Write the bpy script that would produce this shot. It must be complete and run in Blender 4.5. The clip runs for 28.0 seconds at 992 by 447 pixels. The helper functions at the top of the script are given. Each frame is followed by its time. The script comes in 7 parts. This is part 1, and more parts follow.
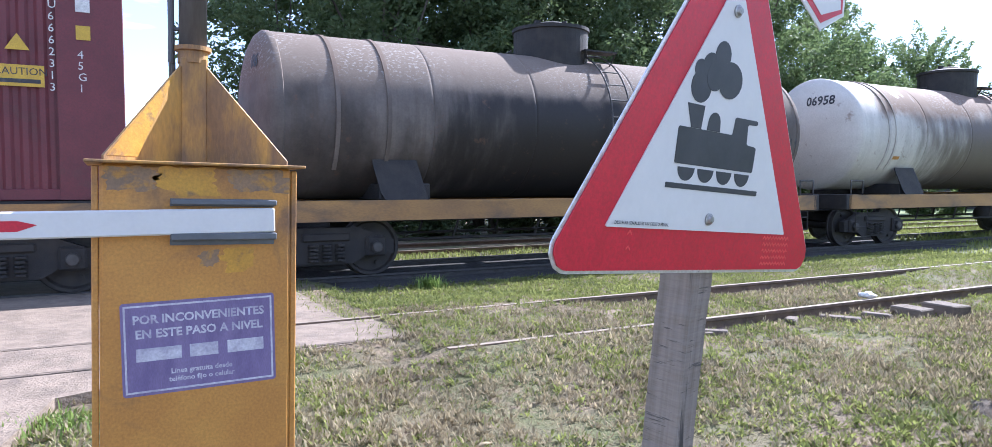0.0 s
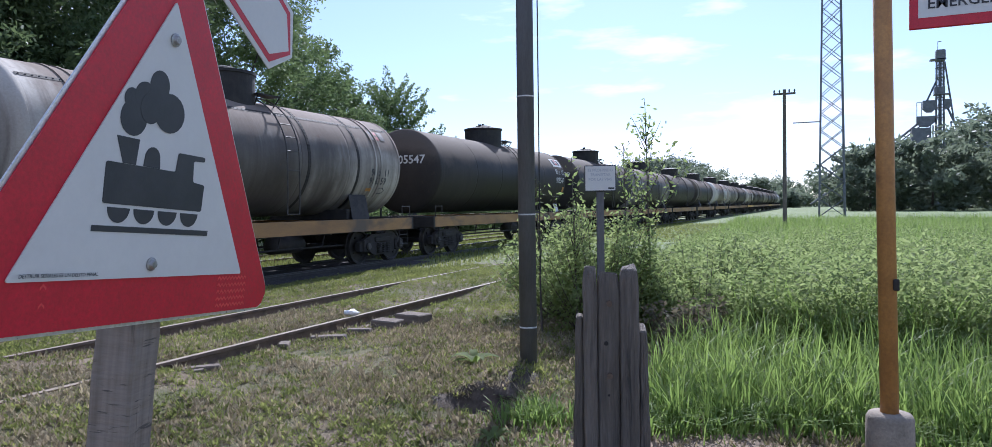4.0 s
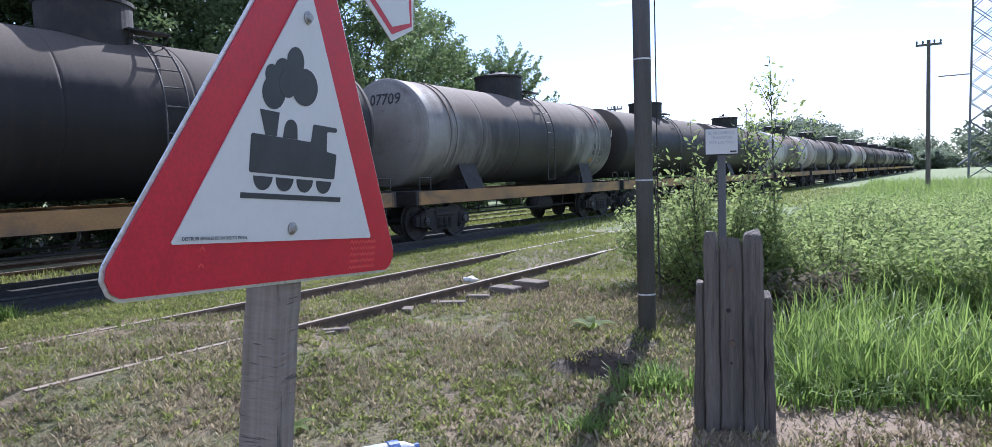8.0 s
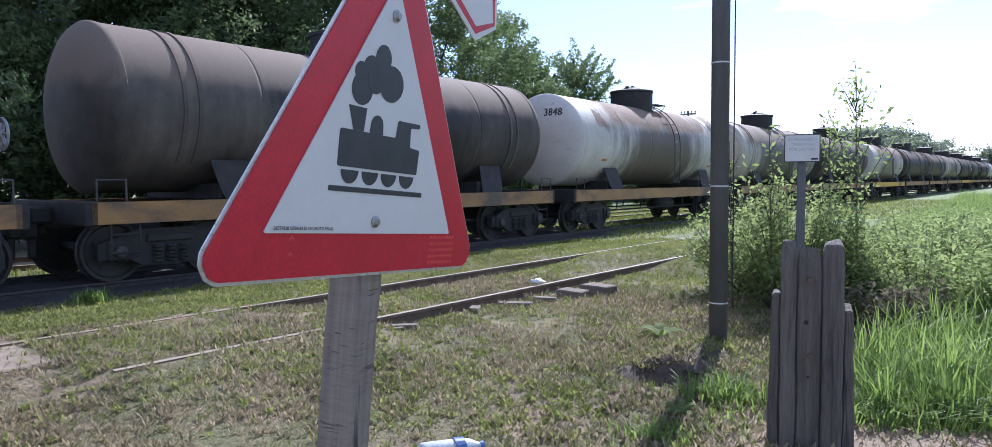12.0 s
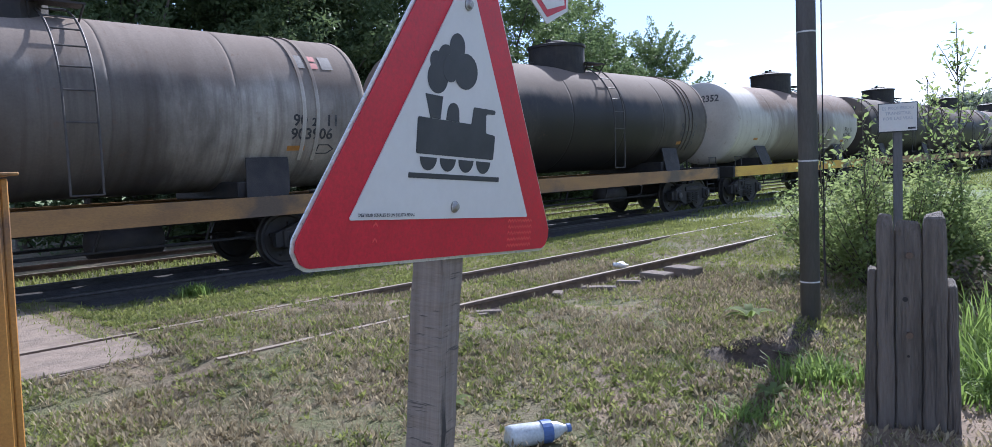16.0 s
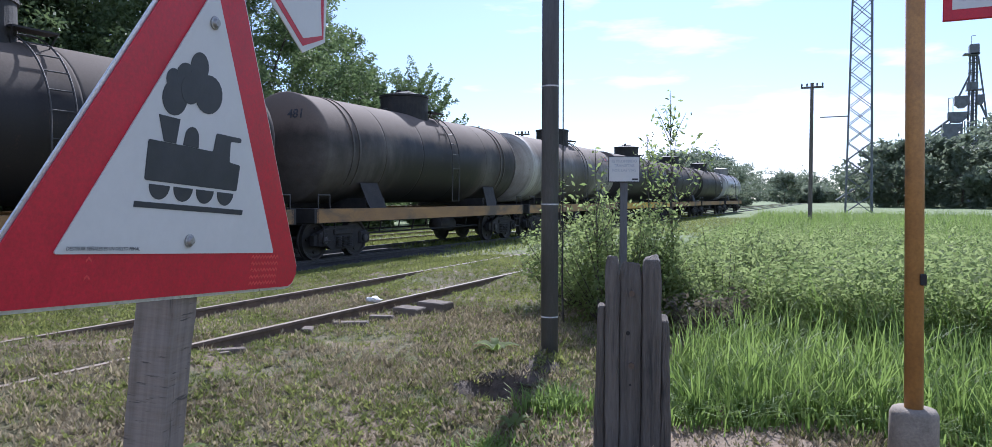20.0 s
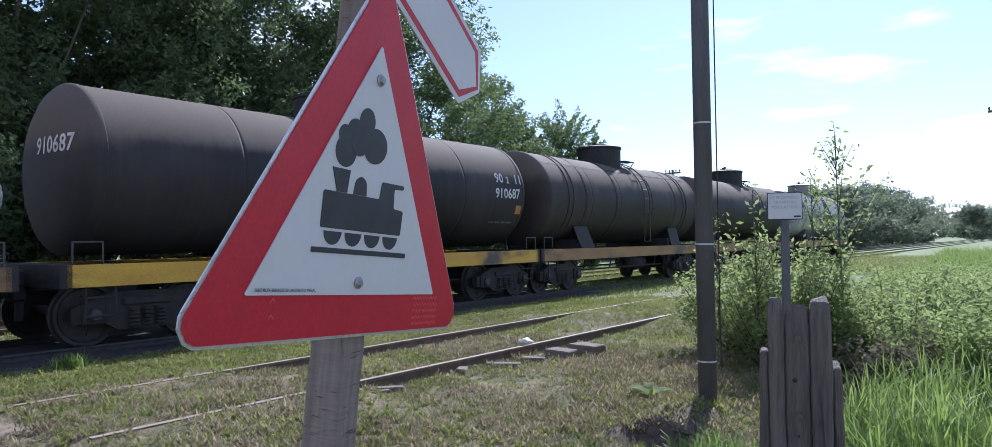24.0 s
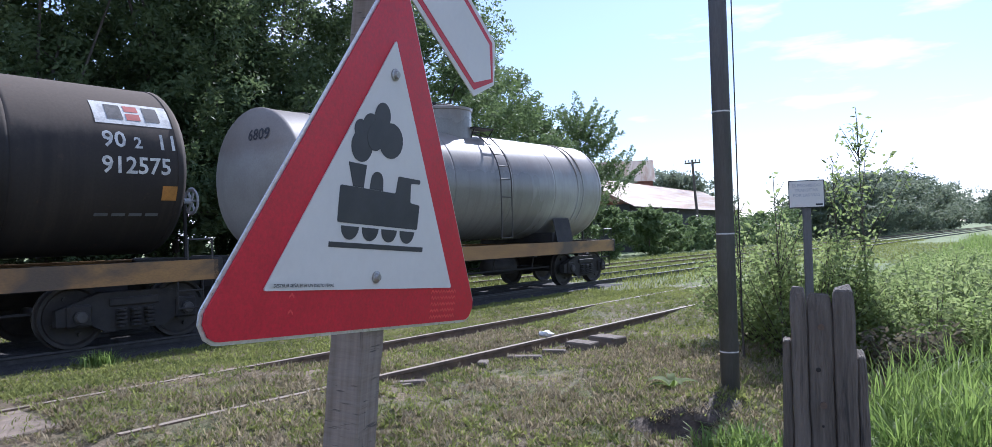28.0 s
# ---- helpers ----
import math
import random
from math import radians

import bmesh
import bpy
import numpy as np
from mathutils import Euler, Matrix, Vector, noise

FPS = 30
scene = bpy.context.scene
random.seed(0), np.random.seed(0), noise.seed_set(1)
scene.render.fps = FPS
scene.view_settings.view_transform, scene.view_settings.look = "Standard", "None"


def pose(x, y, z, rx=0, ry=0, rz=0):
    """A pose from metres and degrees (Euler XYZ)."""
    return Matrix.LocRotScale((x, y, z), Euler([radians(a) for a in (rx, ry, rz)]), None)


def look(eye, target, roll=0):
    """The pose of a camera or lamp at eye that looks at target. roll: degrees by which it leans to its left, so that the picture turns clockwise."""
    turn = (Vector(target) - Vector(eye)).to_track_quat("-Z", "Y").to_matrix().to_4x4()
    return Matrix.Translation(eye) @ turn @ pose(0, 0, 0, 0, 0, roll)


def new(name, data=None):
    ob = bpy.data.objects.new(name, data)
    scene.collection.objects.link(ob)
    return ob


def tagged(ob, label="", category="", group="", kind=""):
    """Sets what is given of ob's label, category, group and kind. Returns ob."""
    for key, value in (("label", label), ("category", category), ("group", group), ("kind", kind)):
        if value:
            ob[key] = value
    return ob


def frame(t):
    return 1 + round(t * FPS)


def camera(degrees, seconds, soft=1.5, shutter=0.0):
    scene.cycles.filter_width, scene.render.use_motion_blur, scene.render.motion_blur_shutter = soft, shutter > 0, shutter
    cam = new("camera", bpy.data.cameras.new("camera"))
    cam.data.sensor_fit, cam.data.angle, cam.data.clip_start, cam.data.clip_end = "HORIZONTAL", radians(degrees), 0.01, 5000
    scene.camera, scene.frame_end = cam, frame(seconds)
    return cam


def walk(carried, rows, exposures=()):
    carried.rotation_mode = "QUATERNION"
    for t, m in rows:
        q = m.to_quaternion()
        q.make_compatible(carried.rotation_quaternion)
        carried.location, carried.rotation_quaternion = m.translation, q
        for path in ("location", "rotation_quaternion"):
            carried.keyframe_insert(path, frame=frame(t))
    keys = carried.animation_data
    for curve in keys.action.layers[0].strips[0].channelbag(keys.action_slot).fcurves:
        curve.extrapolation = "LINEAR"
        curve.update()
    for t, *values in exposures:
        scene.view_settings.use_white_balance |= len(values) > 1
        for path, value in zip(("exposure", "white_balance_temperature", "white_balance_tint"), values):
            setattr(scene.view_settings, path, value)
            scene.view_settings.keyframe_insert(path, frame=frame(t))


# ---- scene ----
cam = camera(68.2, 28.0, soft=0.75)
PATH = [
    (0, (0.433, -5.68, 1.534), (1.374, -3.919, 1.426), 0.0),
    (0.5, (0.439, -5.678, 1.536), (1.38, -3.92, 1.381), -1.0),
    (1, (0.449, -5.679, 1.539), (1.655, -4.097, 1.325), -0.6),
    (1.5, (0.445, -5.653, 1.551), (1.679, -4.081, 1.477), 0.0),
    (2, (0.455, -5.649, 1.565), (1.858, -4.226, 1.477), 0.9),
    (2.5, (0.507, -5.658, 1.566), (2.174, -4.557, 1.473), 1.6),
    (4.5, (0.552, -5.71, 1.555), (2.38, -4.9, 1.511), -0.8),
    (5, (0.543, -5.704, 1.549), (2.241, -4.65, 1.484), -2.0),
    (5.5, (0.526, -5.711, 1.556), (2.162, -4.561, 1.514), -2.8),
    (6, (0.523, -5.71, 1.555), (2.155, -4.556, 1.501), -2.6),
    (6.5, (0.527, -5.712, 1.553), (2.167, -4.569, 1.485), -2.6),
    (7, (0.527, -5.714, 1.553), (2.171, -4.578, 1.493), -2.5),
    (7.5, (0.524, -5.714, 1.555), (2.171, -4.584, 1.459), -2.7),
    (8, (0.524, -5.709, 1.551), (2.196, -4.618, 1.426), -1.8),
    (8.5, (0.522, -5.704, 1.546), (2.189, -4.613, 1.372), -2.4),
    (9, (0.515, -5.7, 1.547), (2.164, -4.577, 1.404), -2.8),
    (9.5, (0.511, -5.705, 1.547), (2.164, -4.584, 1.436), -1.6),
    (10, (0.514, -5.709, 1.547), (2.162, -4.581, 1.432), -1.4),
    (10.5, (0.512, -5.701, 1.545), (2.149, -4.558, 1.422), -1.1),
    (11, (0.502, -5.694, 1.541), (2.12, -4.526, 1.405), -0.3),
    (11.5, (0.497, -5.702, 1.545), (2.096, -4.505, 1.442), -1.2),
    (12, (0.503, -5.692, 1.543), (2.068, -4.453, 1.428), -0.4),
    (12.5, (0.504, -5.697, 1.538), (2.027, -4.404, 1.452), -1.2),
    (14.5, (0.488, -5.706, 1.534), (1.917, -4.311, 1.434), -1.0),
    (15, (0.493, -5.714, 1.538), (1.922, -4.318, 1.438), -1.9),
    (15.5, (0.49, -5.714, 1.538), (1.906, -4.306, 1.424), -2.5),
    (16, (0.49, -5.713, 1.535), (1.907, -4.309, 1.389), -2.7),
    (16.5, (0.479, -5.713, 1.536), (1.897, -4.309, 1.405), -2.1),
    (17, (0.47, -5.712, 1.534), (1.876, -4.296, 1.405), -1.7),
    (17.5, (0.469, -5.701, 1.536), (1.883, -4.29, 1.426), -0.6),
    (18, (0.476, -5.69, 1.535), (1.893, -4.282, 1.447), -0.5),
    (18.5, (0.476, -5.7, 1.542), (1.941, -4.341, 1.457), -0.8),
    (19, (0.484, -5.705, 1.544), (2.057, -4.474, 1.454), 0.3),
    (19.5, (0.512, -5.704, 1.542), (2.292, -4.796, 1.453), 0.8),
    (20, (0.523, -5.701, 1.545), (2.323, -4.833, 1.475), 0.1),
    (20.5, (0.536, -5.7, 1.541), (2.316, -4.788, 1.499), 0.7),
    (21, (0.539, -5.707, 1.542), (2.288, -4.738, 1.518), 0.1),
    (21.5, (0.518, -5.711, 1.544), (2.145, -4.549, 1.53), -0.0),
    (23.5, (0.509, -5.705, 1.541), (2.106, -4.501, 1.57), -1.0),
    (24, (0.506, -5.702, 1.545), (2.095, -4.489, 1.591), -0.8),
    (24.5, (0.509, -5.704, 1.546), (2.099, -4.492, 1.602), -0.9),
    (25, (0.506, -5.706, 1.544), (2.097, -4.495, 1.604), -1.1),
    (25.5, (0.502, -5.705, 1.545), (2.106, -4.512, 1.609), -0.5),
    (26, (0.503, -5.694, 1.543), (2.109, -4.504, 1.627), -1.1),
    (26.5, (0.499, -5.692, 1.542), (2.124, -4.528, 1.59), -0.6),
    (27, (0.501, -5.695, 1.545), (2.116, -4.517, 1.594), -0.8),
    (27.5, (0.509, -5.696, 1.54), (2.11, -4.498, 1.573), -1.4),
    (28, (0.511, -5.705, 1.543), (2.068, -4.45, 1.572), -1.7),
]
EXPOSURES = [(t, e + 0.27, 5250, 20) for t, e in ((0.0, 1.3), (1.2, 1.3), (2.0, 0.8), (4.5, 0.34), (6.0, 0.56), (7.5, 0.68), (10.0, 0.68), (12.0, 0.66), (16.0, 0.58), (17.5, 0.7), (18.5, 0.7), (20.0, 0.4), (22.0, 0.42), (28.0, 0.5))]
walk(cam, [(t, look(eye, target, roll)) for t, eye, target, roll in PATH], EXPOSURES)

# ---- light ----
SUN_AZ, SUN_EL = 14.0, 40.0          # degrees: azimuth from +x towards +y, elevation
sun_dir = Vector((math.cos(radians(SUN_AZ)) * math.cos(radians(SUN_EL)), math.sin(radians(SUN_AZ)) * math.cos(radians(SUN_EL)), math.sin(radians(SUN_EL))))
world = bpy.data.worlds.new("sky_world")
scene.world = world
world.use_nodes = True
wn, wl = world.node_tree.nodes, world.node_tree.links
sky = wn.new("ShaderNodeTexSky")
sky.sky_type, sky.sun_disc = "NISHITA", False
sky.sun_elevation, sky.sun_rotation = radians(SUN_EL), radians(90 - SUN_AZ)
sky.air_density, sky.dust_density, sky.ozone_density = 1.0, 0.25, 1.6
tc = wn.new("ShaderNodeTexCoord")
mp = wn.new("ShaderNodeMapping")
mp.inputs["Scale"].default_value = (1.0, 1.0, 4.5)
cn = wn.new("ShaderNodeTexNoise")
cn.inputs["Scale"].default_value, cn.inputs["Detail"].default_value, cn.inputs["Roughness"].default_value = 3.4, 7, 0.55
cr = wn.new("ShaderNodeValToRGB")
cr.color_ramp.elements[0].position, cr.color_ramp.elements[1].position = 0.56, 0.70
mx = wn.new("ShaderNodeMix")
mx.data_type = "RGBA"
mx.inputs["B"].default_value = (8.6, 8.8, 9.1, 1)
bg = wn["Background"]
bg.inputs["Strength"].default_value = 0.106
wl.new(tc.outputs["Generated"], mp.inputs["Vector"])
wl.new(mp.outputs["Vector"], cn.inputs["Vector"])
wl.new(cn.outputs["Fac"], cr.inputs["Fac"])
wl.new(cr.outputs["Color"], mx.inputs["Factor"])
haze = wn.new("ShaderNodeMix")                      # thin high haze over the blue
haze.data_type = "RGBA"
haze.inputs["Factor"].default_value = 0.31
haze.inputs["B"].default_value = (4.7, 4.95, 5.4, 1)
wl.new(sky.outputs["Color"], haze.inputs["A"])
wl.new(haze.outputs["Result"], mx.inputs["A"])
wl.new(mx.outputs["Result"], bg.inputs["Color"])
sun = new("sun", bpy.data.lights.new("sun", "SUN"))
sun.data.energy, sun.data.angle, sun.data.color = 4.8, radians(0.6), (1.0, 0.93, 0.79)
sun.matrix_world = look(sun_dir * 300, (0, 0, 0))


# ---- materials ----
def nodes_of(name):
    m = bpy.data.materials.new(name)
    m.use_nodes = True
    nt = m.node_tree
    return m, nt, nt.nodes["Principled BSDF"]


def noise_ramp(nt, vec, scale, lo, hi, detail=6, rough=0.6, dist=0.0):
    n = nt.nodes.new("ShaderNodeTexNoise")
    n.inputs["Scale"].default_value, n.inputs["Detail"].default_value = scale, detail
    n.inputs["Roughness"].default_value, n.inputs["Distortion"].default_value = rough, dist
    if vec is not None:
        nt.links.new(vec, n.inputs["Vector"])
    r = nt.nodes.new("ShaderNodeMapRange")
    r.inputs["From Min"].default_value, r.inputs["From Max"].default_value = lo, hi
    nt.links.new(n.outputs["Fac"], r.inputs["Value"])
    return r.outputs["Result"]


def mixed(nt, fac, a, b):
    m = nt.nodes.new("ShaderNodeMix")
    m.data_type = "RGBA"
    for sock, v in (("A", a), ("B", b)):
        if isinstance(v, (tuple, list)):
            m.inputs[sock].default_value = (*v[:3], 1)
        else:
            nt.links.new(v, m.inputs[sock])
    if isinstance(fac, float):
        m.inputs["Factor"].default_value = fac
    else:
        nt.links.new(fac, m.inputs["Factor"])
    return m.outputs["Result"]


def times(nt, a, b, op="MULTIPLY"):
    m = nt.nodes.new("ShaderNodeMath")
    m.operation = op
    m.use_clamp = True
    for i, v in enumerate((a, b)):
        if isinstance(v, (int, float)):
            m.inputs[i].default_value = v
        else:
            nt.links.new(v, m.inputs[i])
    return m.outputs[0]


def coords(nt, scale=(1, 1, 1), kind="Object"):
    t = nt.nodes.new("ShaderNodeTexCoord")
    m = nt.nodes.new("ShaderNodeMapping")
    m.inputs["Scale"].default_value = scale
    nt.links.new(t.outputs[kind], m.inputs["Vector"])
    return m.outputs["Vector"]


def bumped(nt, bsdf, height, strength, distance):
    b = nt.nodes.new("ShaderNodeBump")
    b.inputs["Strength"].default_value, b.inputs["Distance"].default_value = strength, distance
    nt.links.new(height, b.inputs["Height"])
    nt.links.new(b.outputs["Normal"], bsdf.inputs["Normal"])


def surface(name, base, second, rough=0.6, metal=0.0, scale=6.0, grain=60.0, lo=0.4, hi=0.65, stretch=(1, 1, 1), bump=0.15, stain=None, stain_at=(0.55, 0.7), stain_scale=2.0, spread=0.0):
    """A worn surface: two tones at one scale, a stain at a larger one, fine grain as relief."""
    m, nt, b = nodes_of(name)
    v = coords(nt, stretch)
    col = mixed(nt, noise_ramp(nt, v, scale, lo, hi), base, second)
    if stain:
        col = mixed(nt, noise_ramp(nt, v, stain_scale, *stain_at, dist=0.5), col, stain)
    fine = noise_ramp(nt, v, grain, 0.25, 0.75, 3)
    hs = nt.nodes.new("ShaderNodeHueSaturation")
    val = nt.nodes.new("ShaderNodeMapRange")
    val.inputs["To Min"].default_value, val.inputs["To Max"].default_value = (0.8, 1.2) if bump else (0.97, 1.03)
    nt.links.new(fine, val.inputs["Value"])
    nt.links.new(val.outputs["Result"], hs.inputs["Value"])
    nt.links.new(col, hs.inputs["Color"])
    out = hs.outputs["Color"]
    if spread:
        oi = nt.nodes.new("ShaderNodeObjectInfo")
        mr = nt.nodes.new("ShaderNodeMapRange")
        mr.inputs["To Min"].default_value, mr.inputs["To Max"].default_value = 1 - spread, 1 + spread
        nt.links.new(oi.outputs["Random"], mr.inputs["Value"])
        h2 = nt.nodes.new("ShaderNodeHueSaturation")
        nt.links.new(mr.outputs["Result"], h2.inputs["Value"])
        nt.links.new(out, h2.inputs["Color"])
        out = h2.outputs["Color"]
    nt.links.new(out, b.inputs["Base Color"])
    b.inputs["Metallic"].default_value = metal
    rr = nt.nodes.new("ShaderNodeMapRange")
    rr.inputs["To Min"].default_value, rr.inputs["To Max"].default_value = max(0.05, rough - 0.12), min(1, rough + 0.12)
    nt.links.new(fine, rr.inputs["Value"])
    nt.links.new(rr.outputs["Result"], b.inputs["Roughness"])
    if bump:
        bumped(nt, b, fine, bump, 0.01)
    return m


def leaf_mat(name, a, c, thin=0.35, rough=0.5):
    """Leaves and blades: colour varies from piece to piece, light passes through."""
    m, nt, b = nodes_of(name)
    g = nt.nodes.new("ShaderNodeNewGeometry")
    v = coords(nt)
    f = nt.nodes.new("ShaderNodeMath")
    f.operation = "MULTIPLY_ADD"
    nt.links.new(g.outputs["Random Per Island"], f.inputs[0])
    f.inputs[1].default_value = 0.6
    nt.links.new(times(nt, noise_ramp(nt, v, 0.8, 0.35, 0.65, 3), 0.4), f.inputs[2])
    col = mixed(nt, f.outputs[0], a, c)
    nt.links.new(col, b.inputs["Base Color"])
    b.inputs["Roughness"].default_value = rough
    b.inputs["Specular IOR Level"].default_value = 0.22
    tr = nt.nodes.new("ShaderNodeBsdfTranslucent")
    nt.links.new(col, tr.inputs["Color"])
    mxs = nt.nodes.new("ShaderNodeMixShader")
    mxs.inputs["Fac"].default_value = thin
    out = nt.nodes["Material Output"]
    nt.links.new(b.outputs["BSDF"], mxs.inputs[1])
    nt.links.new(tr.outputs["BSDF"], mxs.inputs[2])
    nt.links.new(mxs.outputs["Shader"], out.inputs["Surface"])
    return m


def tank_paint(name, base, second, soot, soot_amount, rust=0.25, rough=0.45, streak=0.5, dust=(0.20, 0.13, 0.09), flake=0.0, broken=False, fresh=0.0):
    """Tank paint: run-off streaks, oil spilled below the dome, brown dust and flaking along the top."""
    m, nt, b = nodes_of(name)
    raw = coords(nt)
    oi = nt.nodes.new("ShaderNodeObjectInfo")
    shift = nt.nodes.new("ShaderNodeVectorMath")
    shift.operation = "MULTIPLY_ADD"
    nt.links.new(oi.outputs["Random"], shift.inputs[0])
    shift.inputs[1].default_value = (37.0, 23.0, 11.0)
    nt.links.new(raw, shift.inputs[2])

    def at(scale):
        mp2 = nt.nodes.new("ShaderNodeMapping")
        mp2.inputs["Scale"].default_value = scale
        nt.links.new(shift.outputs["Vector"], mp2.inputs["Vector"])
        return mp2.outputs["Vector"]

    def ramp(value, lo, hi):
        r = nt.nodes.new("ShaderNodeMapRange")
        r.interpolation_type = "SMOOTHSTEP"
        r.inputs["From Min"].default_value, r.inputs["From Max"].default_value = lo, hi
        nt.links.new(value, r.inputs["Value"])
        return r.outputs["Result"]

    def plus(value, other, gain, offset):
        n = nt.nodes.new("ShaderNodeMath")
        n.operation = "MULTIPLY_ADD"
        nt.links.new(other, n.inputs[0])
        n.inputs[1].default_value = gain
        n2 = nt.nodes.new("ShaderNodeMath")
        n2.operation = "ADD"
        nt.links.new(value, n2.inputs[0])
        n2.inputs[1].default_value = offset
        nt.links.new(n2.outputs[0], n.inputs[2])
        return n.outputs[0]

    v = at((1, 1, 1))
    sx = nt.nodes.new("ShaderNodeSeparateXYZ")
    nt.links.new(raw, sx.inputs["Vector"])
    ax = nt.nodes.new("ShaderNodeMath")
    ax.operation = "ABSOLUTE"
    nt.links.new(sx.outputs["X"], ax.inputs[0])
    col = mixed(nt, noise_ramp(nt, at((0.5, 0.4, 0.8)), 1.1, 0.35, 0.65), base, second)
    edge = noise_ramp(nt, at((1.5, 0.5, 0.45)), 1.3, 0.2, 0.8, 6, 0.6)
    keep = None
    if fresh:                                              # cleaner paint towards the leading end
        neg = nt.nodes.new("ShaderNodeMath")
        neg.operation = "MULTIPLY"
        neg.inputs[1].default_value = -1.0
        nt.links.new(sx.outputs["X"], neg.inputs[0])
        keep = ramp(plus(neg.outputs[0], edge, 0.9, -0.45), fresh + 0.3, fresh - 0.3)
    wash = noise_ramp(nt, at((0.55, 0.35, 0.32)), 1.2, 0.40, 0.66, 5, 0.6)
    if keep is not None:
        wash = times(nt, wash, keep)
    col = mixed(nt, times(nt, wash, 0.95 * streak), col, soot)
    runs = noise_ramp(nt, at((4.5, 0.3, 0.16)), 1.6, 0.48, 0.74, 7, 0.6)
    col = mixed(nt, times(nt, runs, 0.8 * streak), col, (0.085, 0.066, 0.052))
    spill = ramp(plus(ax.outputs[0], edge, 3.0, -1.5), 3.9, 1.5)
    low = ramp(plus(sx.outputs["Z"], edge, 0.5, -0.25), 0.75, 0.30)
    spill = times(nt, times(nt, spill, low), soot_amount)
    col = mixed(nt, spill, col, soot)
    wave = noise_ramp(nt, at((0.7, 0.5, 0.5)), 1.5, 0.2, 0.8, 6, 0.6)
    top = ramp(plus(sx.outputs["Z"], wave, 0.6, -0.30), 0.22, 0.62)
    if broken:
        worn = noise_ramp(nt, at((1.3, 0.6, 0.45)), 1.2, 0.48, 0.53, 8, 0.6)
        top = times(nt, top, times(nt, worn, ramp(plus(ax.outputs[0], edge, 2.0, -1.0), 4.2, 2.4), "MAXIMUM"))
    if keep is not None:
        top = times(nt, top, keep)
    col = mixed(nt, times(nt, top, min(0.95, 0.45 * rust + 0.55)), col, dust)
    if flake:
        fl = noise_ramp(nt, at((1.0, 1.6, 1.6)), 17.0, 0.54, 0.60, 6, 0.7)
        zone = noise_ramp(nt, v, 0.6, 0.42, 0.58, 4)
        col = mixed(nt, times(nt, times(nt, times(nt, fl, zone), ramp(sx.outputs["Z"], 0.35, 0.75)), flake), col, (0.50, 0.48, 0.45))
    col = mixed(nt, times(nt, noise_ramp(nt, v, 5.0, 0.60, 0.70, 8, 0.7), rust * 0.7), col, (0.15, 0.08, 0.05))
    fine = noise_ramp(nt, v, 30, 0.3, 0.7, 4)
    hs = nt.nodes.new("ShaderNodeHueSaturation")
    val = nt.nodes.new("ShaderNodeMapRange")
    val.inputs["To Min"].default_value, val.inputs["To Max"].default_value = 0.92, 1.08
    nt.links.new(fine, val.inputs["Value"])
    nt.links.new(val.outputs["Result"], hs.inputs["Value"])
    nt.links.new(col, hs.inputs["Color"])
    nt.links.new(hs.outputs["Color"], b.inputs["Base Color"])
    rr = nt.nodes.new("ShaderNodeMapRange")
    rr.inputs["To Min"].default_value, rr.inputs["To Max"].default_value = rough, rough - 0.16
    nt.links.new(spill, rr.inputs["Value"])
    dull = nt.nodes.new("ShaderNodeMath")
    dull.operation = "MULTIPLY_ADD"
    nt.links.new(top, dull.inputs[0])
    dull.inputs[1].default_value = 0.22 if rough > 0.5 else 0.05
    nt.links.new(rr.outputs["Result"], dull.inputs[2])
    nt.links.new(dull.outputs[0], b.inputs["Roughness"])
    b.inputs["Specular IOR Level"].default_value = 0.22 if rough > 0.5 else 0.45
    bumped(nt, b, noise_ramp(nt, v, 2.2, 0.2, 0.8, 3), 0.10, 0.02)
    return m


M = {}
M["white_paint"] = surface("white_sheet", (0.66, 0.645, 0.605), (0.63, 0.615, 0.575), 0.5, 0, 5, 60, bump=0.0)
M["red_sheet"] = surface("red_reflective_sheet", (0.53, 0.013, 0.032), (0.47, 0.011, 0.028), 0.45, 0, 12, 140, bump=0.03)
M["red_cell"] = surface("red_prismatic_cell", (0.72, 0.085, 0.08), (0.62, 0.06, 0.06), 0.35, 0.0, 20, 140, bump=0.03)
M["black_print"] = surface("black_print", (0.03, 0.032, 0.036), (0.045, 0.046, 0.05), 0.5, 0, 10, 90, bump=0.02)
M["bolt"] = surface("zinc_bolt", (0.4, 0.4, 0.39), (0.28, 0.26, 0.24), 0.45, 0.8, 60, 200)
M["alu"] = surface("aluminium_edge", (0.7, 0.7, 0.69), (0.6, 0.6, 0.6), 0.35, 0.6, 10, 90, bump=0.02)
M["old_wood"] = surface("weathered_wood", (0.18, 0.152, 0.125), (0.10, 0.084, 0.068), 0.92, 0, 22, 110, 0.35, 0.68, (1, 1, 0.07), 0.9, (0.05, 0.045, 0.04), (0.58, 0.68), 14)


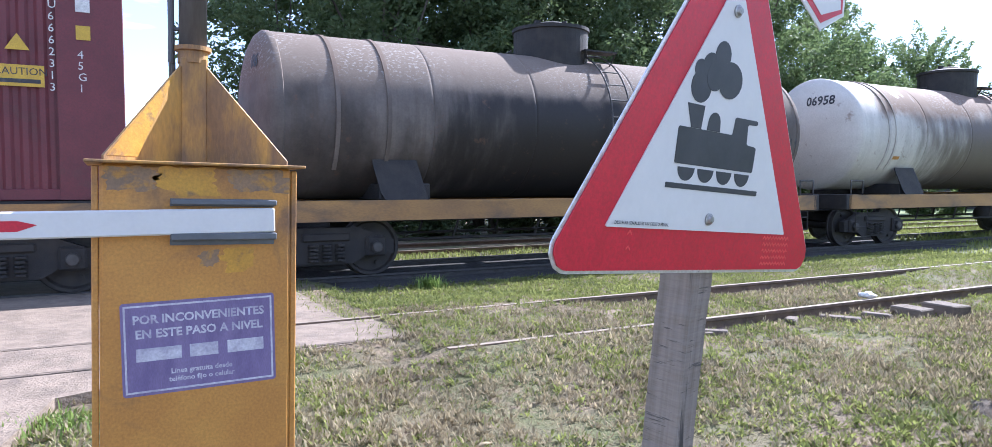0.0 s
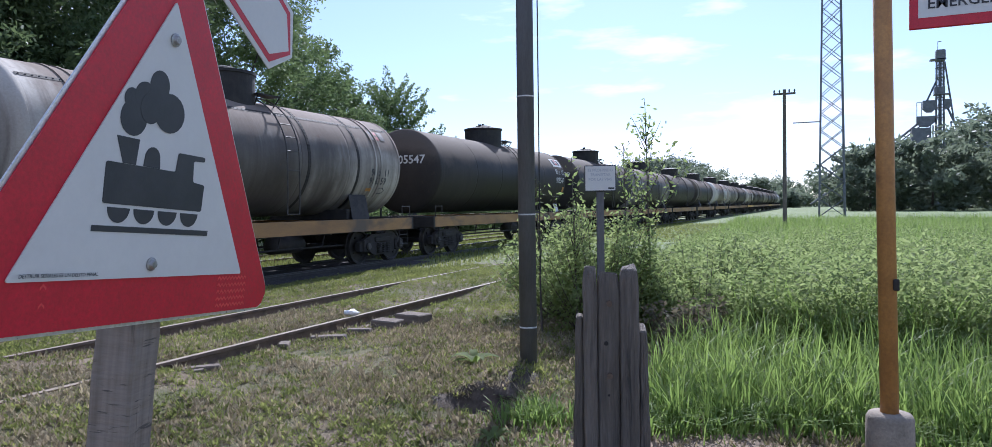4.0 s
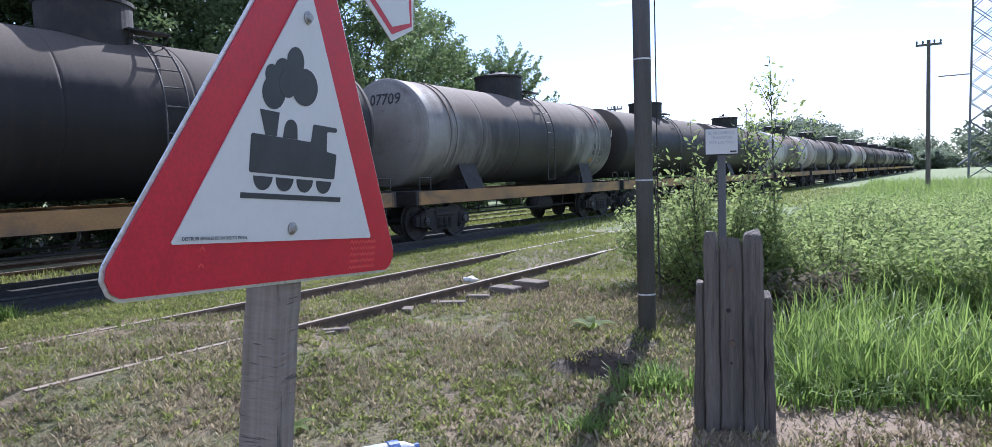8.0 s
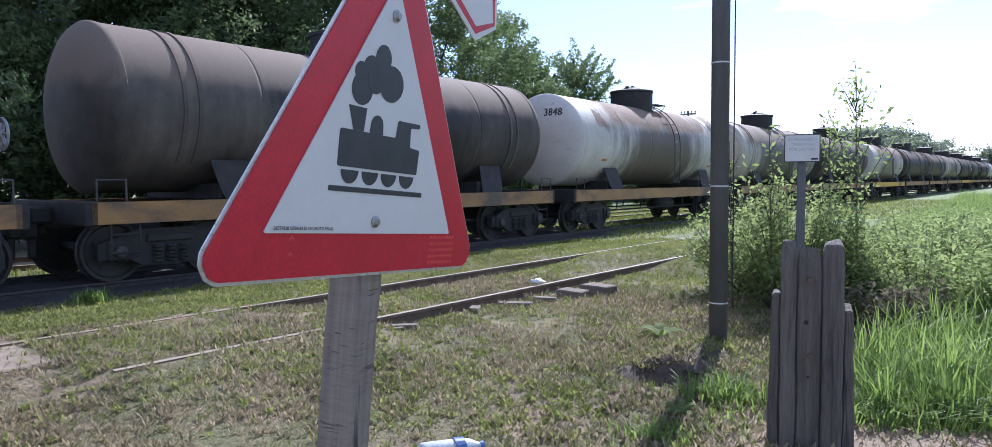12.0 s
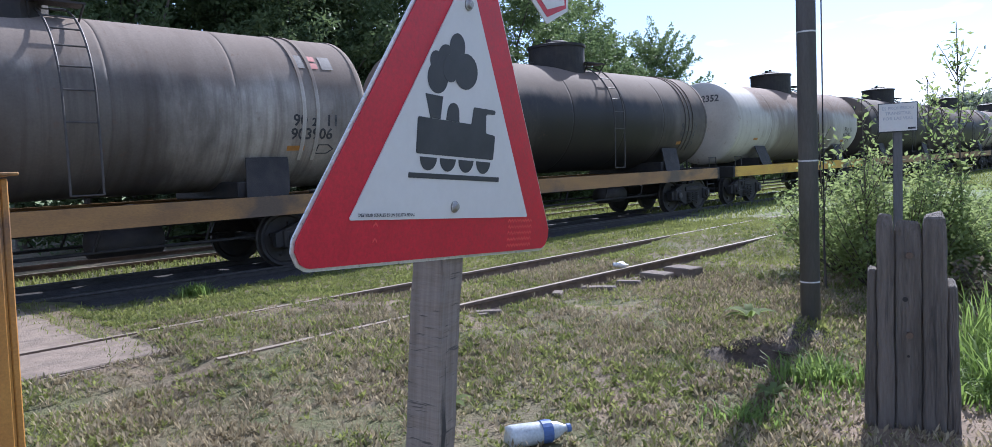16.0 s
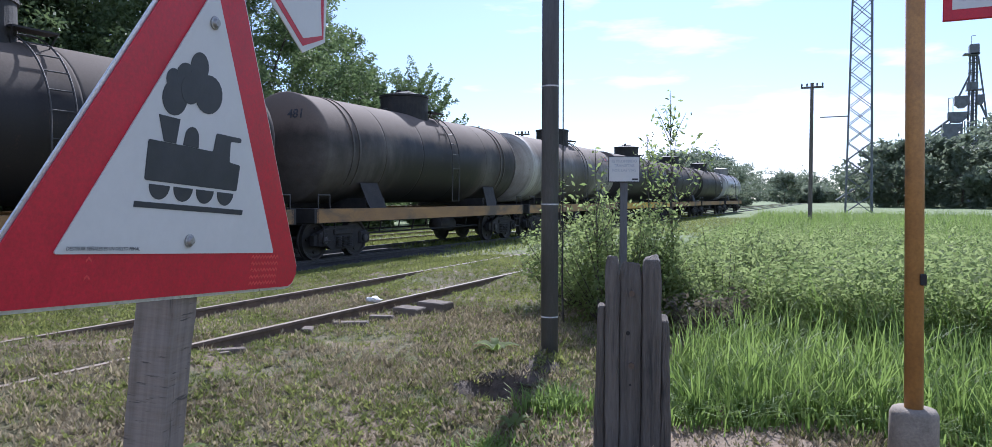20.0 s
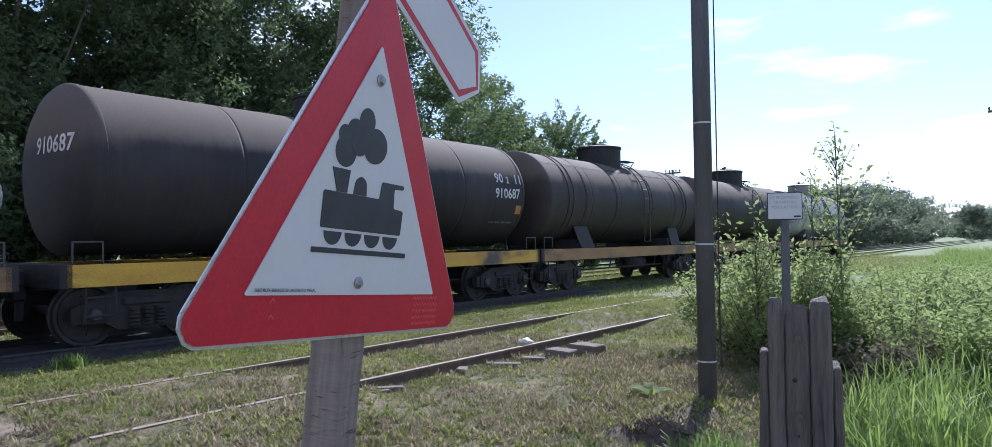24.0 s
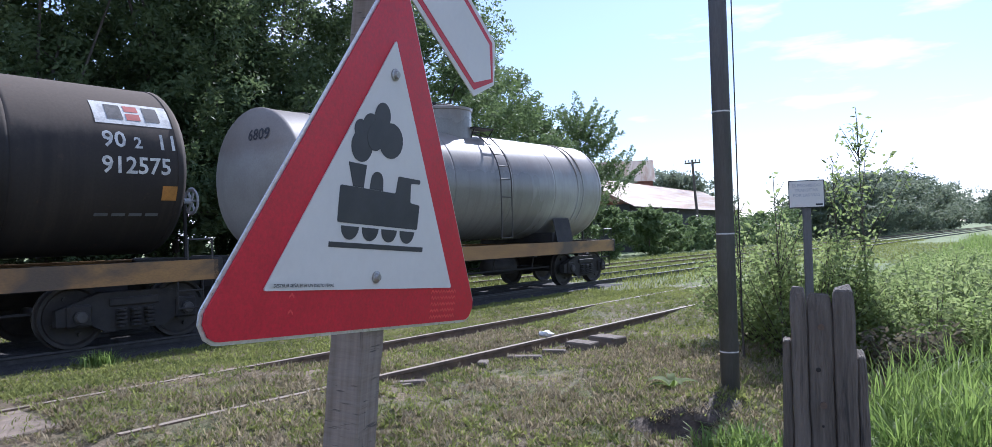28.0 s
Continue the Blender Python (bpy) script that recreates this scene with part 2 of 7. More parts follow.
def sawn_post_mat():
    """Rough-sawn grey wood: saw marks across, dark checks along the grain."""
    m, nt, b = nodes_of("rough_sawn_grey_wood")
    saw = noise_ramp(nt, coords(nt, (5, 5, 190)), 1.0, 0.3, 0.7, 3)
    saw2 = noise_ramp(nt, coords(nt, (14, 14, 60)), 1.0, 0.35, 0.65, 4)
    grain = noise_ramp(nt, coords(nt, (60, 60, 2.0)), 1.0, 0.35, 0.65, 5)
    check = noise_ramp(nt, coords(nt, (26, 26, 1.6)), 1.0, 0.60, 0.66, 5, 0.6, 0.6)
    nick = noise_ramp(nt, coords(nt, (13, 13, 120)), 1.0, 0.60, 0.66, 4)
    col = mixed(nt, grain, (0.29, 0.235, 0.185), (0.19, 0.15, 0.115))
    col = mixed(nt, times(nt, saw, 0.30), col, (0.085, 0.073, 0.063))
    col = mixed(nt, times(nt, saw2, 0.35), col, (0.29, 0.26, 0.23))
    col = mixed(nt, check, col, (0.045, 0.04, 0.035))
    col = mixed(nt, times(nt, nick, 0.8), col, (0.06, 0.053, 0.046))
    nt.links.new(col, b.inputs["Base Color"])
    b.inputs["Roughness"].default_value = 0.92
    bumped(nt, b, mixed(nt, 0.5, saw2, check), 0.45, 0.004)
    return m


M["sawn_post"] = sawn_post_mat()
M["sleeper_wood"] = surface("old_sleeper", (0.19, 0.15, 0.115), (0.085, 0.066, 0.05), 0.92, 0, 8, 60, 0.35, 0.7, (1, 0.15, 1), 0.7)
M["pole_paint"] = surface("dark_steel_pole", (0.115, 0.112, 0.112), (0.08, 0.078, 0.078), 0.6, 0.0, 5, 70, stretch=(1, 1, 0.2), bump=0.1, stain=(0.10, 0.07, 0.05), stain_at=(0.62, 0.75))
M["cabinet_yellow"] = surface("chrome_yellow_cabinet_paint", (0.53, 0.26, 0.048), (0.45, 0.205, 0.038), 0.55, 0, 3, 90, 0.35, 0.6, bump=0.08, stain=(0.19, 0.105, 0.05), stain_at=(0.54, 0.70), stain_scale=2.4)
M["patch_yellow"] = surface("bright_yellow_paint_remnant", (0.56, 0.30, 0.028), (0.47, 0.24, 0.03), 0.5, 0, 9, 90, 0.35, 0.65, bump=0.06, stain=(0.25, 0.14, 0.05), stain_at=(0.56, 0.7), stain_scale=14)
M["patch_grime"] = surface("brown_grime", (0.30, 0.19, 0.10), (0.20, 0.135, 0.085), 0.7, 0, 12, 90, 0.35, 0.65, bump=0.06, stain=(0.42, 0.22, 0.05), stain_at=(0.5, 0.62), stain_scale=16)
M["hood_yellow"] = surface("rusty_yellow_hood_paint", (0.48, 0.255, 0.05), (0.22, 0.125, 0.055), 0.65, 0, 6, 80, 0.40, 0.58, stretch=(1, 1, 0.3), bump=0.15, stain=(0.13, 0.08, 0.05), stain_at=(0.56, 0.68), stain_scale=3.0)
M["sill_yellow"] = surface("ochre_sill_paint", (0.33, 0.18, 0.055), (0.23, 0.125, 0.046), 0.6, 0, 2.5, 50, 0.35, 0.65, (0.4, 1, 1), 0.12, (0.10, 0.07, 0.045), (0.52, 0.68), 1.3)
M["sill_bright"] = surface("yellow_sill_paint", (0.60, 0.36, 0.03), (0.50, 0.27, 0.03), 0.55, 0, 2.5, 50, 0.35, 0.65, (0.4, 1, 1), 0.12, (0.08, 0.06, 0.045), (0.56, 0.7), 1.1)
M["under"] = surface("grimy_black_steel", (0.022, 0.020, 0.019), (0.04, 0.034, 0.029), 0.75, 0.1, 4, 60, bump=0.3)
M["wheel"] = surface("worn_wheel_steel", (0.03, 0.027, 0.025), (0.05, 0.042, 0.035), 0.6, 0.3, 6, 80, bump=0.2)
M["ladder"] = surface("grey_ladder_steel", (0.075, 0.068, 0.062), (0.05, 0.045, 0.04), 0.6, 0.2, 8, 60, bump=0.1)
M["rail_side"] = surface("rusty_rail_steel", (0.19, 0.13, 0.09), (0.12, 0.085, 0.062), 0.8, 0.1, 6, 80, bump=0.3)
# main-track rail steel, its colour darkened for the shade under the train
M["rail_shaded"] = surface("shade_dark_rail_steel", (0.06, 0.054, 0.05), (0.035, 0.032, 0.03), 0.5, 0.3, 10, 90, bump=0.05)
# oily ballast, with the shade below the train put into its black
M["oil_shade_ballast"] = surface("oil_and_shade_black_ballast", (0.045, 0.041, 0.038), (0.02, 0.018, 0.017), 0.95, 0, 12, 40, bump=0.9)
M["rail_top"] = surface("worn_rail_head", (0.27, 0.215, 0.16), (0.20, 0.155, 0.115), 0.75, 0.0, 10, 90, bump=0.05)
M["concrete"] = surface("pale_road_concrete", (0.245, 0.19, 0.142), (0.17, 0.13, 0.096), 0.9, 0, 5.0, 40, bump=0.7, stain=(0.15, 0.115, 0.09), stain_at=(0.54, 0.70), stain_scale=4.5, spread=0.05)
M["sticker"] = surface("purple_sticker", (0.20, 0.15, 0.28), (0.155, 0.115, 0.23), 0.5, 0, 5, 70, stretch=(4, 4, 1), bump=0.03, stain=(0.22, 0.17, 0.3), stain_at=(0.58, 0.72))
M["sticker_print"] = surface("white_sticker_print", (0.58, 0.56, 0.60), (0.38, 0.35, 0.43), 0.5, 0, 14, 90, 0.42, 0.62, bump=0.02)
M["maroon"] = surface("maroon_container_paint", (0.13, 0.025, 0.03), (0.10, 0.02, 0.024), 0.5, 0, 2.0, 60, bump=0.06, stain=(0.09, 0.03, 0.028), stain_at=(0.58, 0.75))
M["yellow_label"] = surface("yellow_label", (0.55, 0.36, 0.03), (0.45, 0.29, 0.03), 0.5, 0, 8, 80, bump=0.02)
M["white_letter"] = surface("white_lettering", (0.62, 0.61, 0.58), (0.42, 0.41, 0.39), 0.6, 0, 9, 90, 0.45, 0.62, bump=0.02)
M["dark_letter"] = surface("black_lettering", (0.03, 0.03, 0.035), (0.08, 0.08, 0.08), 0.6, 0, 9, 90, 0.5, 0.66, bump=0.02)
M["red_letter"] = surface("red_lettering", (0.4, 0.06, 0.05), (0.28, 0.06, 0.05), 0.6, 0, 9, 90, bump=0.02)
M["green_letter"] = surface("green_lettering", (0.05, 0.2, 0.09), (0.05, 0.14, 0.08), 0.6, 0, 9, 90, bump=0.02)
M["orange_mark"] = surface("orange_mark", (0.42, 0.19, 0.035), (0.30, 0.14, 0.03), 0.55, 0, 9, 90, bump=0.02)
M["brick"] = surface("red_brick", (0.32, 0.14, 0.09), (0.25, 0.11, 0.075), 0.9, 0, 3, 30)
M["tin"] = surface("rusty_tin_roof", (0.36, 0.31, 0.27), (0.25, 0.16, 0.11), 0.6, 0.3, 0.5, 20, 0.4, 0.62, (0.3, 3, 1), 0.3)
M["dark_wall"] = surface("dark_plank_wall", (0.05, 0.05, 0.05), (0.075, 0.07, 0.065), 0.85, 0, 1.0, 20)
M["steel_far"] = surface("weathered_galvanised_steel", (0.16, 0.17, 0.18), (0.11, 0.115, 0.12), 0.6, 0.4, 1.0, 20)
M["timber_core"] = surface("brown_split_heartwood", (0.17, 0.142, 0.118), (0.095, 0.078, 0.064), 0.92, 0, 18, 110, 0.35, 0.68, (1, 1, 0.06), 0.9, (0.32, 0.29, 0.26), (0.66, 0.72), 9)
M["faint_print"] = surface("faded_grey_print", (0.42, 0.43, 0.45), (0.52, 0.52, 0.53), 0.6, 0, 10, 60, bump=0.02)
M["silo"] = surface("grey_silo_sheet", (0.30, 0.31, 0.32), (0.22, 0.23, 0.24), 0.6, 0.3, 0.4, 10)
M["post_orange"] = surface("orange_yellow_tube_paint", (0.43, 0.215, 0.06), (0.34, 0.165, 0.05), 0.55, 0, 5, 60, bump=0.1, stain=(0.2, 0.1, 0.04), stain_at=(0.6, 0.72), stain_scale=5)
M["footing"] = surface("pale_cement", (0.30, 0.25, 0.195), (0.21, 0.175, 0.135), 0.9, 0, 8, 70, bump=0.3)
M["bottle"] = surface("pale_blue_plastic", (0.50, 0.52, 0.51), (0.40, 0.44, 0.45), 0.35, 0, 8, 80, bump=0.02)
M["bottle_label"] = surface("blue_label", (0.06, 0.10, 0.26), (0.08, 0.14, 0.32), 0.4, 0, 8, 80, bump=0.02)
# dug soil, with the hollow's shade put into its dark tone
M["dark_soil"] = surface("shade_dark_soil", (0.12, 0.092, 0.066), (0.055, 0.043, 0.032), 0.95, 0, 9, 50, bump=0.9)
M["dirt"] = surface("bare_dirt", (0.22, 0.16, 0.105), (0.14, 0.104, 0.07), 0.95, 0, 4, 40, bump=0.6)
M["bark"] = surface("grey_brown_bark", (0.11, 0.09, 0.07), (0.06, 0.05, 0.04), 0.95, 0, 6, 40, stretch=(1, 1, 0.2), bump=0.8)
M["dry_leaf"] = surface("dry_husk", (0.5, 0.42, 0.27), (0.38, 0.3, 0.18), 0.8, 0, 10, 60)
M["white_plastic"] = surface("white_plastic_scrap", (0.75, 0.75, 0.73), (0.6, 0.6, 0.6), 0.5, 0, 10, 60)
M["leaf_dark"] = leaf_mat("dark_tree_leaves", (0.065, 0.10, 0.045), (0.165, 0.215, 0.09), 0.5)
M["leaf_mid"] = leaf_mat("mid_green_leaves", (0.10, 0.15, 0.06), (0.20, 0.26, 0.11), 0.5)
# paler, greyer leaf copy: distance haze is put into the colour
M["leaf_far"] = leaf_mat("haze_paled_far_leaves", (0.13, 0.165, 0.11), (0.22, 0.25, 0.17), 0.55)
M["weed"] = leaf_mat("weed_leaves", (0.165, 0.225, 0.075), (0.33, 0.38, 0.155), 0.65, 0.7)
M["tall_grass"] = leaf_mat("tall_green_grass", (0.12, 0.19, 0.04), (0.28, 0.37, 0.10), 0.55, 0.5)
M["turf"] = leaf_mat("short_green_turf", (0.085, 0.11, 0.03), (0.34, 0.36, 0.11), 0.5, 0.8)
M["dry_turf"] = leaf_mat("dry_weedy_turf", (0.13, 0.105, 0.06), (0.46, 0.39, 0.25), 0.4, 0.85)
# leaf colour for a shadowy spot: the dark grey-brown stands for shade
M["withered"] = leaf_mat("shade_brown_shrub_leaves", (0.11, 0.095, 0.065), (0.21, 0.18, 0.12), 0.4, 0.8)


def ground_mat():
    m, nt, b = nodes_of("grassy_dirt")
    v = coords(nt)
    dirt = mixed(nt, noise_ramp(nt, v, 3.0, 0.35, 0.65), (0.34, 0.25, 0.165), (0.22, 0.16, 0.105))
    green = mixed(nt, noise_ramp(nt, v, 2.2, 0.35, 0.65), (0.08, 0.09, 0.03), (0.13, 0.125, 0.05))
    dry = mixed(nt, noise_ramp(nt, v, 9.0, 0.35, 0.65), (0.20, 0.15, 0.095), (0.11, 0.084, 0.052))
    col = mixed(nt, noise_ramp(nt, v, 0.9, 0.40, 0.60, 7), dry, green)
    col = mixed(nt, noise_ramp(nt, v, 1.3, 0.54, 0.64, 9, 0.7), col, dirt)
    sx = nt.nodes.new("ShaderNodeSeparateXYZ")
    nt.links.new(v, sx.inputs["Vector"])
    far = nt.nodes.new("ShaderNodeMapRange")
    far.inputs["From Min"].default_value, far.inputs["From Max"].default_value = 13.0, 24.0
    nt.links.new(sx.outputs["X"], far.inputs["Value"])
    field = mixed(nt, noise_ramp(nt, v, 0.25, 0.35, 0.65, 6), (0.14, 0.18, 0.065), (0.19, 0.23, 0.095))
    col = mixed(nt, far.outputs["Result"], col, field)
    nt.links.new(col, b.inputs["Base Color"])
    b.inputs["Roughness"].default_value = 0.95
    bumped(nt, b, noise_ramp(nt, v, 26, 0.2, 0.8, 5), 0.8, 0.03)
    return m


M["ground"] = ground_mat()


# ---- mesh helpers ----
def mesh_of(name, bm, material, smooth=False):
    me = bpy.data.meshes.new(name)
    bm.normal_update()
    bm.to_mesh(me)
    bm.free()
    me.materials.append(material)
    if smooth:
        me.shade_smooth()
    return me


def thing(name, label, category, m=None, group="", kind=""):
    ob = new(name)
    ob.empty_display_size = 0.2
    if m is not None:
        ob.matrix_basis = m
    return tagged(ob, label, category, group, kind)


def part(name, bm, material, parent, label="", smooth=False, m=None):
    me = bm if isinstance(bm, bpy.types.Mesh) else mesh_of(name, bm, material, smooth)
    ob = new(name, me)
    ob.parent = parent
    if m is not None:
        ob.matrix_basis = m
    return tagged(ob, label)


def single(name, bm, material, label, category, smooth=False, m=None, group="", kind=""):
    ob = new(name, mesh_of(name, bm, material, smooth))
    if m is not None:
        ob.matrix_basis = m
    return tagged(ob, label, category, group, kind)


def box(bm, x0, x1, y0, y1, z0, z1, bevel=0.0, m=None):
    r = bmesh.ops.create_cube(bm, size=1)
    vs = r["verts"]
    for v in vs:
        v.co = Vector((x0 + (v.co.x + 0.5) * (x1 - x0), y0 + (v.co.y + 0.5) * (y1 - y0), z0 + (v.co.z + 0.5) * (z1 - z0)))
    if bevel:
        es = list({e for v in vs for e in v.link_edges})
        r2 = bmesh.ops.bevel(bm, geom=es, offset=bevel, segments=1, affect="EDGES")
        vs = list({v for f in r2["faces"] for v in f.verts} | {v for v in vs if v.is_valid})
    if m is not None:
        bmesh.ops.transform(bm, matrix=m, verts=vs)
    return bm


def rod(bm, a, b, r0, r1=None, seg=8, caps=True):
    a, b = Vector(a), Vector(b)
    d = b - a
    m = Matrix.Translation((a + b) / 2) @ d.to_track_quat("Z", "Y").to_matrix().to_4x4()
    bmesh.ops.create_cone(bm, cap_ends=caps, segments=seg, radius1=r0, radius2=r0 if r1 is None else r1, depth=d.length, matrix=m)
    return bm


def lathe(bm, profile, axis="x", seg=40, centre=(0, 0, 0), closed=False):
    """Turns (along, radius) pairs round an axis."""
    rings = []
    c = Vector(centre)
    for a, r in profile:
        ring = []
        for i in range(seg):
            t = 2 * math.pi * i / seg
            p = (a, r * math.cos(t), r * math.sin(t)) if axis == "x" else (r * math.cos(t), a, r * math.sin(t)) if axis == "y" else (r * math.cos(t), r * math.sin(t), a)
            ring.append(bm.verts.new(c + Vector(p)))
        rings.append(ring)
    for k in range(len(rings) - (0 if closed else 1)):
        p, q = rings[k], rings[(k + 1) % len(rings)]
        for i in range(seg):
            bm.faces.new((p[i], p[(i + 1) % seg], q[(i + 1) % seg], q[i]))
    if not closed:
        for ring, flip in ((rings[0], True), (rings[-1], False)):
            if (ring[0].co - ring[1].co).length > 1e-5:
                bm.faces.new(ring[::-1] if flip else ring)
    bmesh.ops.recalc_face_normals(bm, faces=bm.faces)
    return bm


def plate(bm, pts, thick, m=None, to=None):
    """A flat plate from (u, v) outline points; its face lies at w = 0 and its back at -thick."""
    f = [bm.verts.new((u, 0, v)) for u, v in pts]
    b = [bm.verts.new((u, thick, v)) for u, v in pts]
    n = len(pts)
    bm.faces.new(f)
    bm.faces.new(b[::-1])
    for i in range(n):
        bm.faces.new((f[i], b[i], b[(i + 1) % n], f[(i + 1) % n]))
    bmesh.ops.recalc_face_normals(bm, faces=bm.faces)
    if m is not None:
        bmesh.ops.transform(bm, matrix=m, verts=f + b)
    return bm


def arc_pts(cx, cy, r, a0, a1, n, ry=None):
    return [(cx + r * math.cos(radians(a0 + (a1 - a0) * i / n)), cy + (ry or r) * math.sin(radians(a0 + (a1 - a0) * i / n))) for i in range(n + 1)]


def letters(text, size, material, parent, m=None, name="lettering", wrap=None, depth=0.0015, label="", align="LEFT", bold=0.0, dish=None):
    """Raised lettering in the built-in font, lying in x/z; wrap: radius of an upright-lying drum whose axis is x."""
    cu = bpy.data.curves.new(name, "FONT")
    cu.body, cu.size, cu.extrude, cu.align_x, cu.offset = text, size, 0.0, align, bold
    cu.resolution_u = 2
    ob = bpy.data.objects.new(name, cu)
    me = bpy.data.meshes.new_from_object(ob)
    bpy.data.objects.remove(ob)
    bpy.data.curves.remove(cu)
    bm = bmesh.new()
    bm.from_mesh(me)
    bpy.data.meshes.remove(me)
    for v in bm.verts:
        x, z = v.co.x, v.co.y
        if wrap:
            radius, z0 = wrap
            a = (z0 + z) / radius
            v.co = Vector((x, -(radius + 0.006) * math.cos(a), (radius + 0.006) * math.sin(a)))
        elif dish:
            h, y0, z0 = dish
            y, z = y0 - x, z0 + z
            v.co = Vector((-(h + 0.26 * math.sqrt(max(0.02, 1 - (y * y + z * z) / 1.27 ** 2))) - 0.008, y, z))
        else:
            v.co = Vector((x, -depth, z))
    bmesh.ops.recalc_face_normals(bm, faces=bm.faces)
    return part(name, bm, material, parent, label, m=m)


def patch(bm, x0, x1, z0, z1, radius, rise=0.006, nz=4):
    """A painted patch on a drum of that radius whose axis is x; z is measured along the arc from mid-height."""
    rows = []
    for i in range(nz + 1):
        a = (z0 + (z1 - z0) * i / nz) / radius
        rows.append([bm.verts.new((x, -(radius + rise) * math.cos(a), (radius + rise) * math.sin(a))) for x in (x0, x1)])
    for i in range(nz):
        bm.faces.new((rows[i][0], rows[i][1], rows[i + 1][1], rows[i + 1][0]))
    return bm


# ---- ground, road, tracks ----
def ground_z(x, y):
    """Height of the uneven ground."""
    z = 0.03 * noise.noise((x * 0.5, y * 0.5, 0.3)) + 0.015 * noise.noise((x * 1.7, y * 1.7, 4.1))
    z += 0.13 * math.exp(-((x - 6.62) / 0.42) ** 2 - ((y + 3.12) / 0.40) ** 2)      # dirt mound round the pole
    z -= 0.20 * math.exp(-((x - 5.86) / 0.30) ** 6 - ((y + 3.13) / 0.27) ** 6)      # dug hollow beside it
    fade = min(1, max(0, (2.4 - y) / 1.0)) if y > 0 else 1
    along = max(min(1, max(0, (6.0 - x) / 0.9)), min(1, max(0, (x - 11.2) / 1.6)))
    across = min(1, max(0, (y + 1.3) / 1.0)) * min(1, max(0, (3.3 - y) / 1.0))
    along *= min(1, max(0, (x - 2.55) / 0.4))
    berm = 0.118 * along * across + 0.05 * (1 - along) * min(1, max(0, (y - 0.3) / 0.3)) * min(1, max(0, (1.6 - y) / 0.3))
    ramp = 0.10 * min(1, max(0, (y + 0.3) / 0.95)) * min(1, max(0, (x - 1.2) / 0.5)) * min(1, max(0, (3.5 - x) / 0.5)) * (y < 5.3)   # soil banked against the slabs
    return max(berm, ramp) + z * (0.25 + 0.75 * fade) * (1 - 0.8 * across * along) * (1 - 8 * min(ramp, 0.1))


def build_ground():
    xs = sorted(set([-3000, -1200, -400, -120, -40, -20] + [round(-10 + 0.25 * i, 3) for i in range(141)] + [round(5.28 + 0.06 * i, 3) for i in range(31)] + [26 + 1.5 * i for i in range(0, 30)] + [80, 110, 160, 260, 500, 1200, 3000]))
    ys = sorted(set([-3000, -1200, -400, -150, -60, -30, -20] + [round(-12 + 0.25 * i, 3) for i in range(97)] + [round(-3.82 + 0.06 * i, 3) for i in range(22)] + [14, 18, 24, 34, 60, 150, 400, 1200, 3000]))
    verts, faces = [], []
    for y in ys:
        for x in xs:
            verts.append((x, y, ground_z(x, y) if -11 < x < 30 and -13 < y < 13 else 0.0))
    nx = len(xs)
    for j in range(len(ys) - 1):
        for i in range(nx - 1):
            a = j * nx + i
            faces.append((a, a + 1, a + nx + 1, a + nx))
    me = bpy.data.meshes.new("ground")
    me.from_pydata(verts, [], faces)
    me.materials.append(M["ground"])
    me.shade_smooth()
    return tagged(new("ground", me), "dry weedy ground with patches of short grass", "ground", kind="structure")


ground = build_ground()


def rail_run(x0, x1, y, z_top, parent, name="rail", h=0.13, head="rail_top"):
    """One rail: foot, web and head."""
    z = z_top
    prof = [(-0.034, z), (0.034, z), (0.036, z - 0.028), (0.009, z - 0.04), (0.009, z - h + 0.018), (0.06, z - h + 0.008), (0.06, z - h), (-0.06, z - h), (-0.06, z - h + 0.008), (-0.009, z - h + 0.018), (-0.009, z - 0.04), (-0.036, z - 0.028)]
    bm = bmesh.new()
    a = [bm.verts.new((x0, y + p, q)) for p, q in prof]
    b = [bm.verts.new((x1, y + p, q)) for p, q in prof]
    n = len(prof)
    for i in range(n):
        bm.faces.new((a[i], b[i], b[(i + 1) % n], a[(i + 1) % n]))
    bm.faces.new(a[::-1])
    bm.faces.new(b)
    bmesh.ops.recalc_face_normals(bm, faces=bm.faces)
    ob = part(name, bm, M["rail_side" if head == "rail_top" else head], parent)
    bt = bmesh.new()
    box(bt, x0, x1, y - 0.030, y + 0.030, z, z + 0.002)
    part("rail_head", bt, M[head], ob, "worn running surface")
    return ob


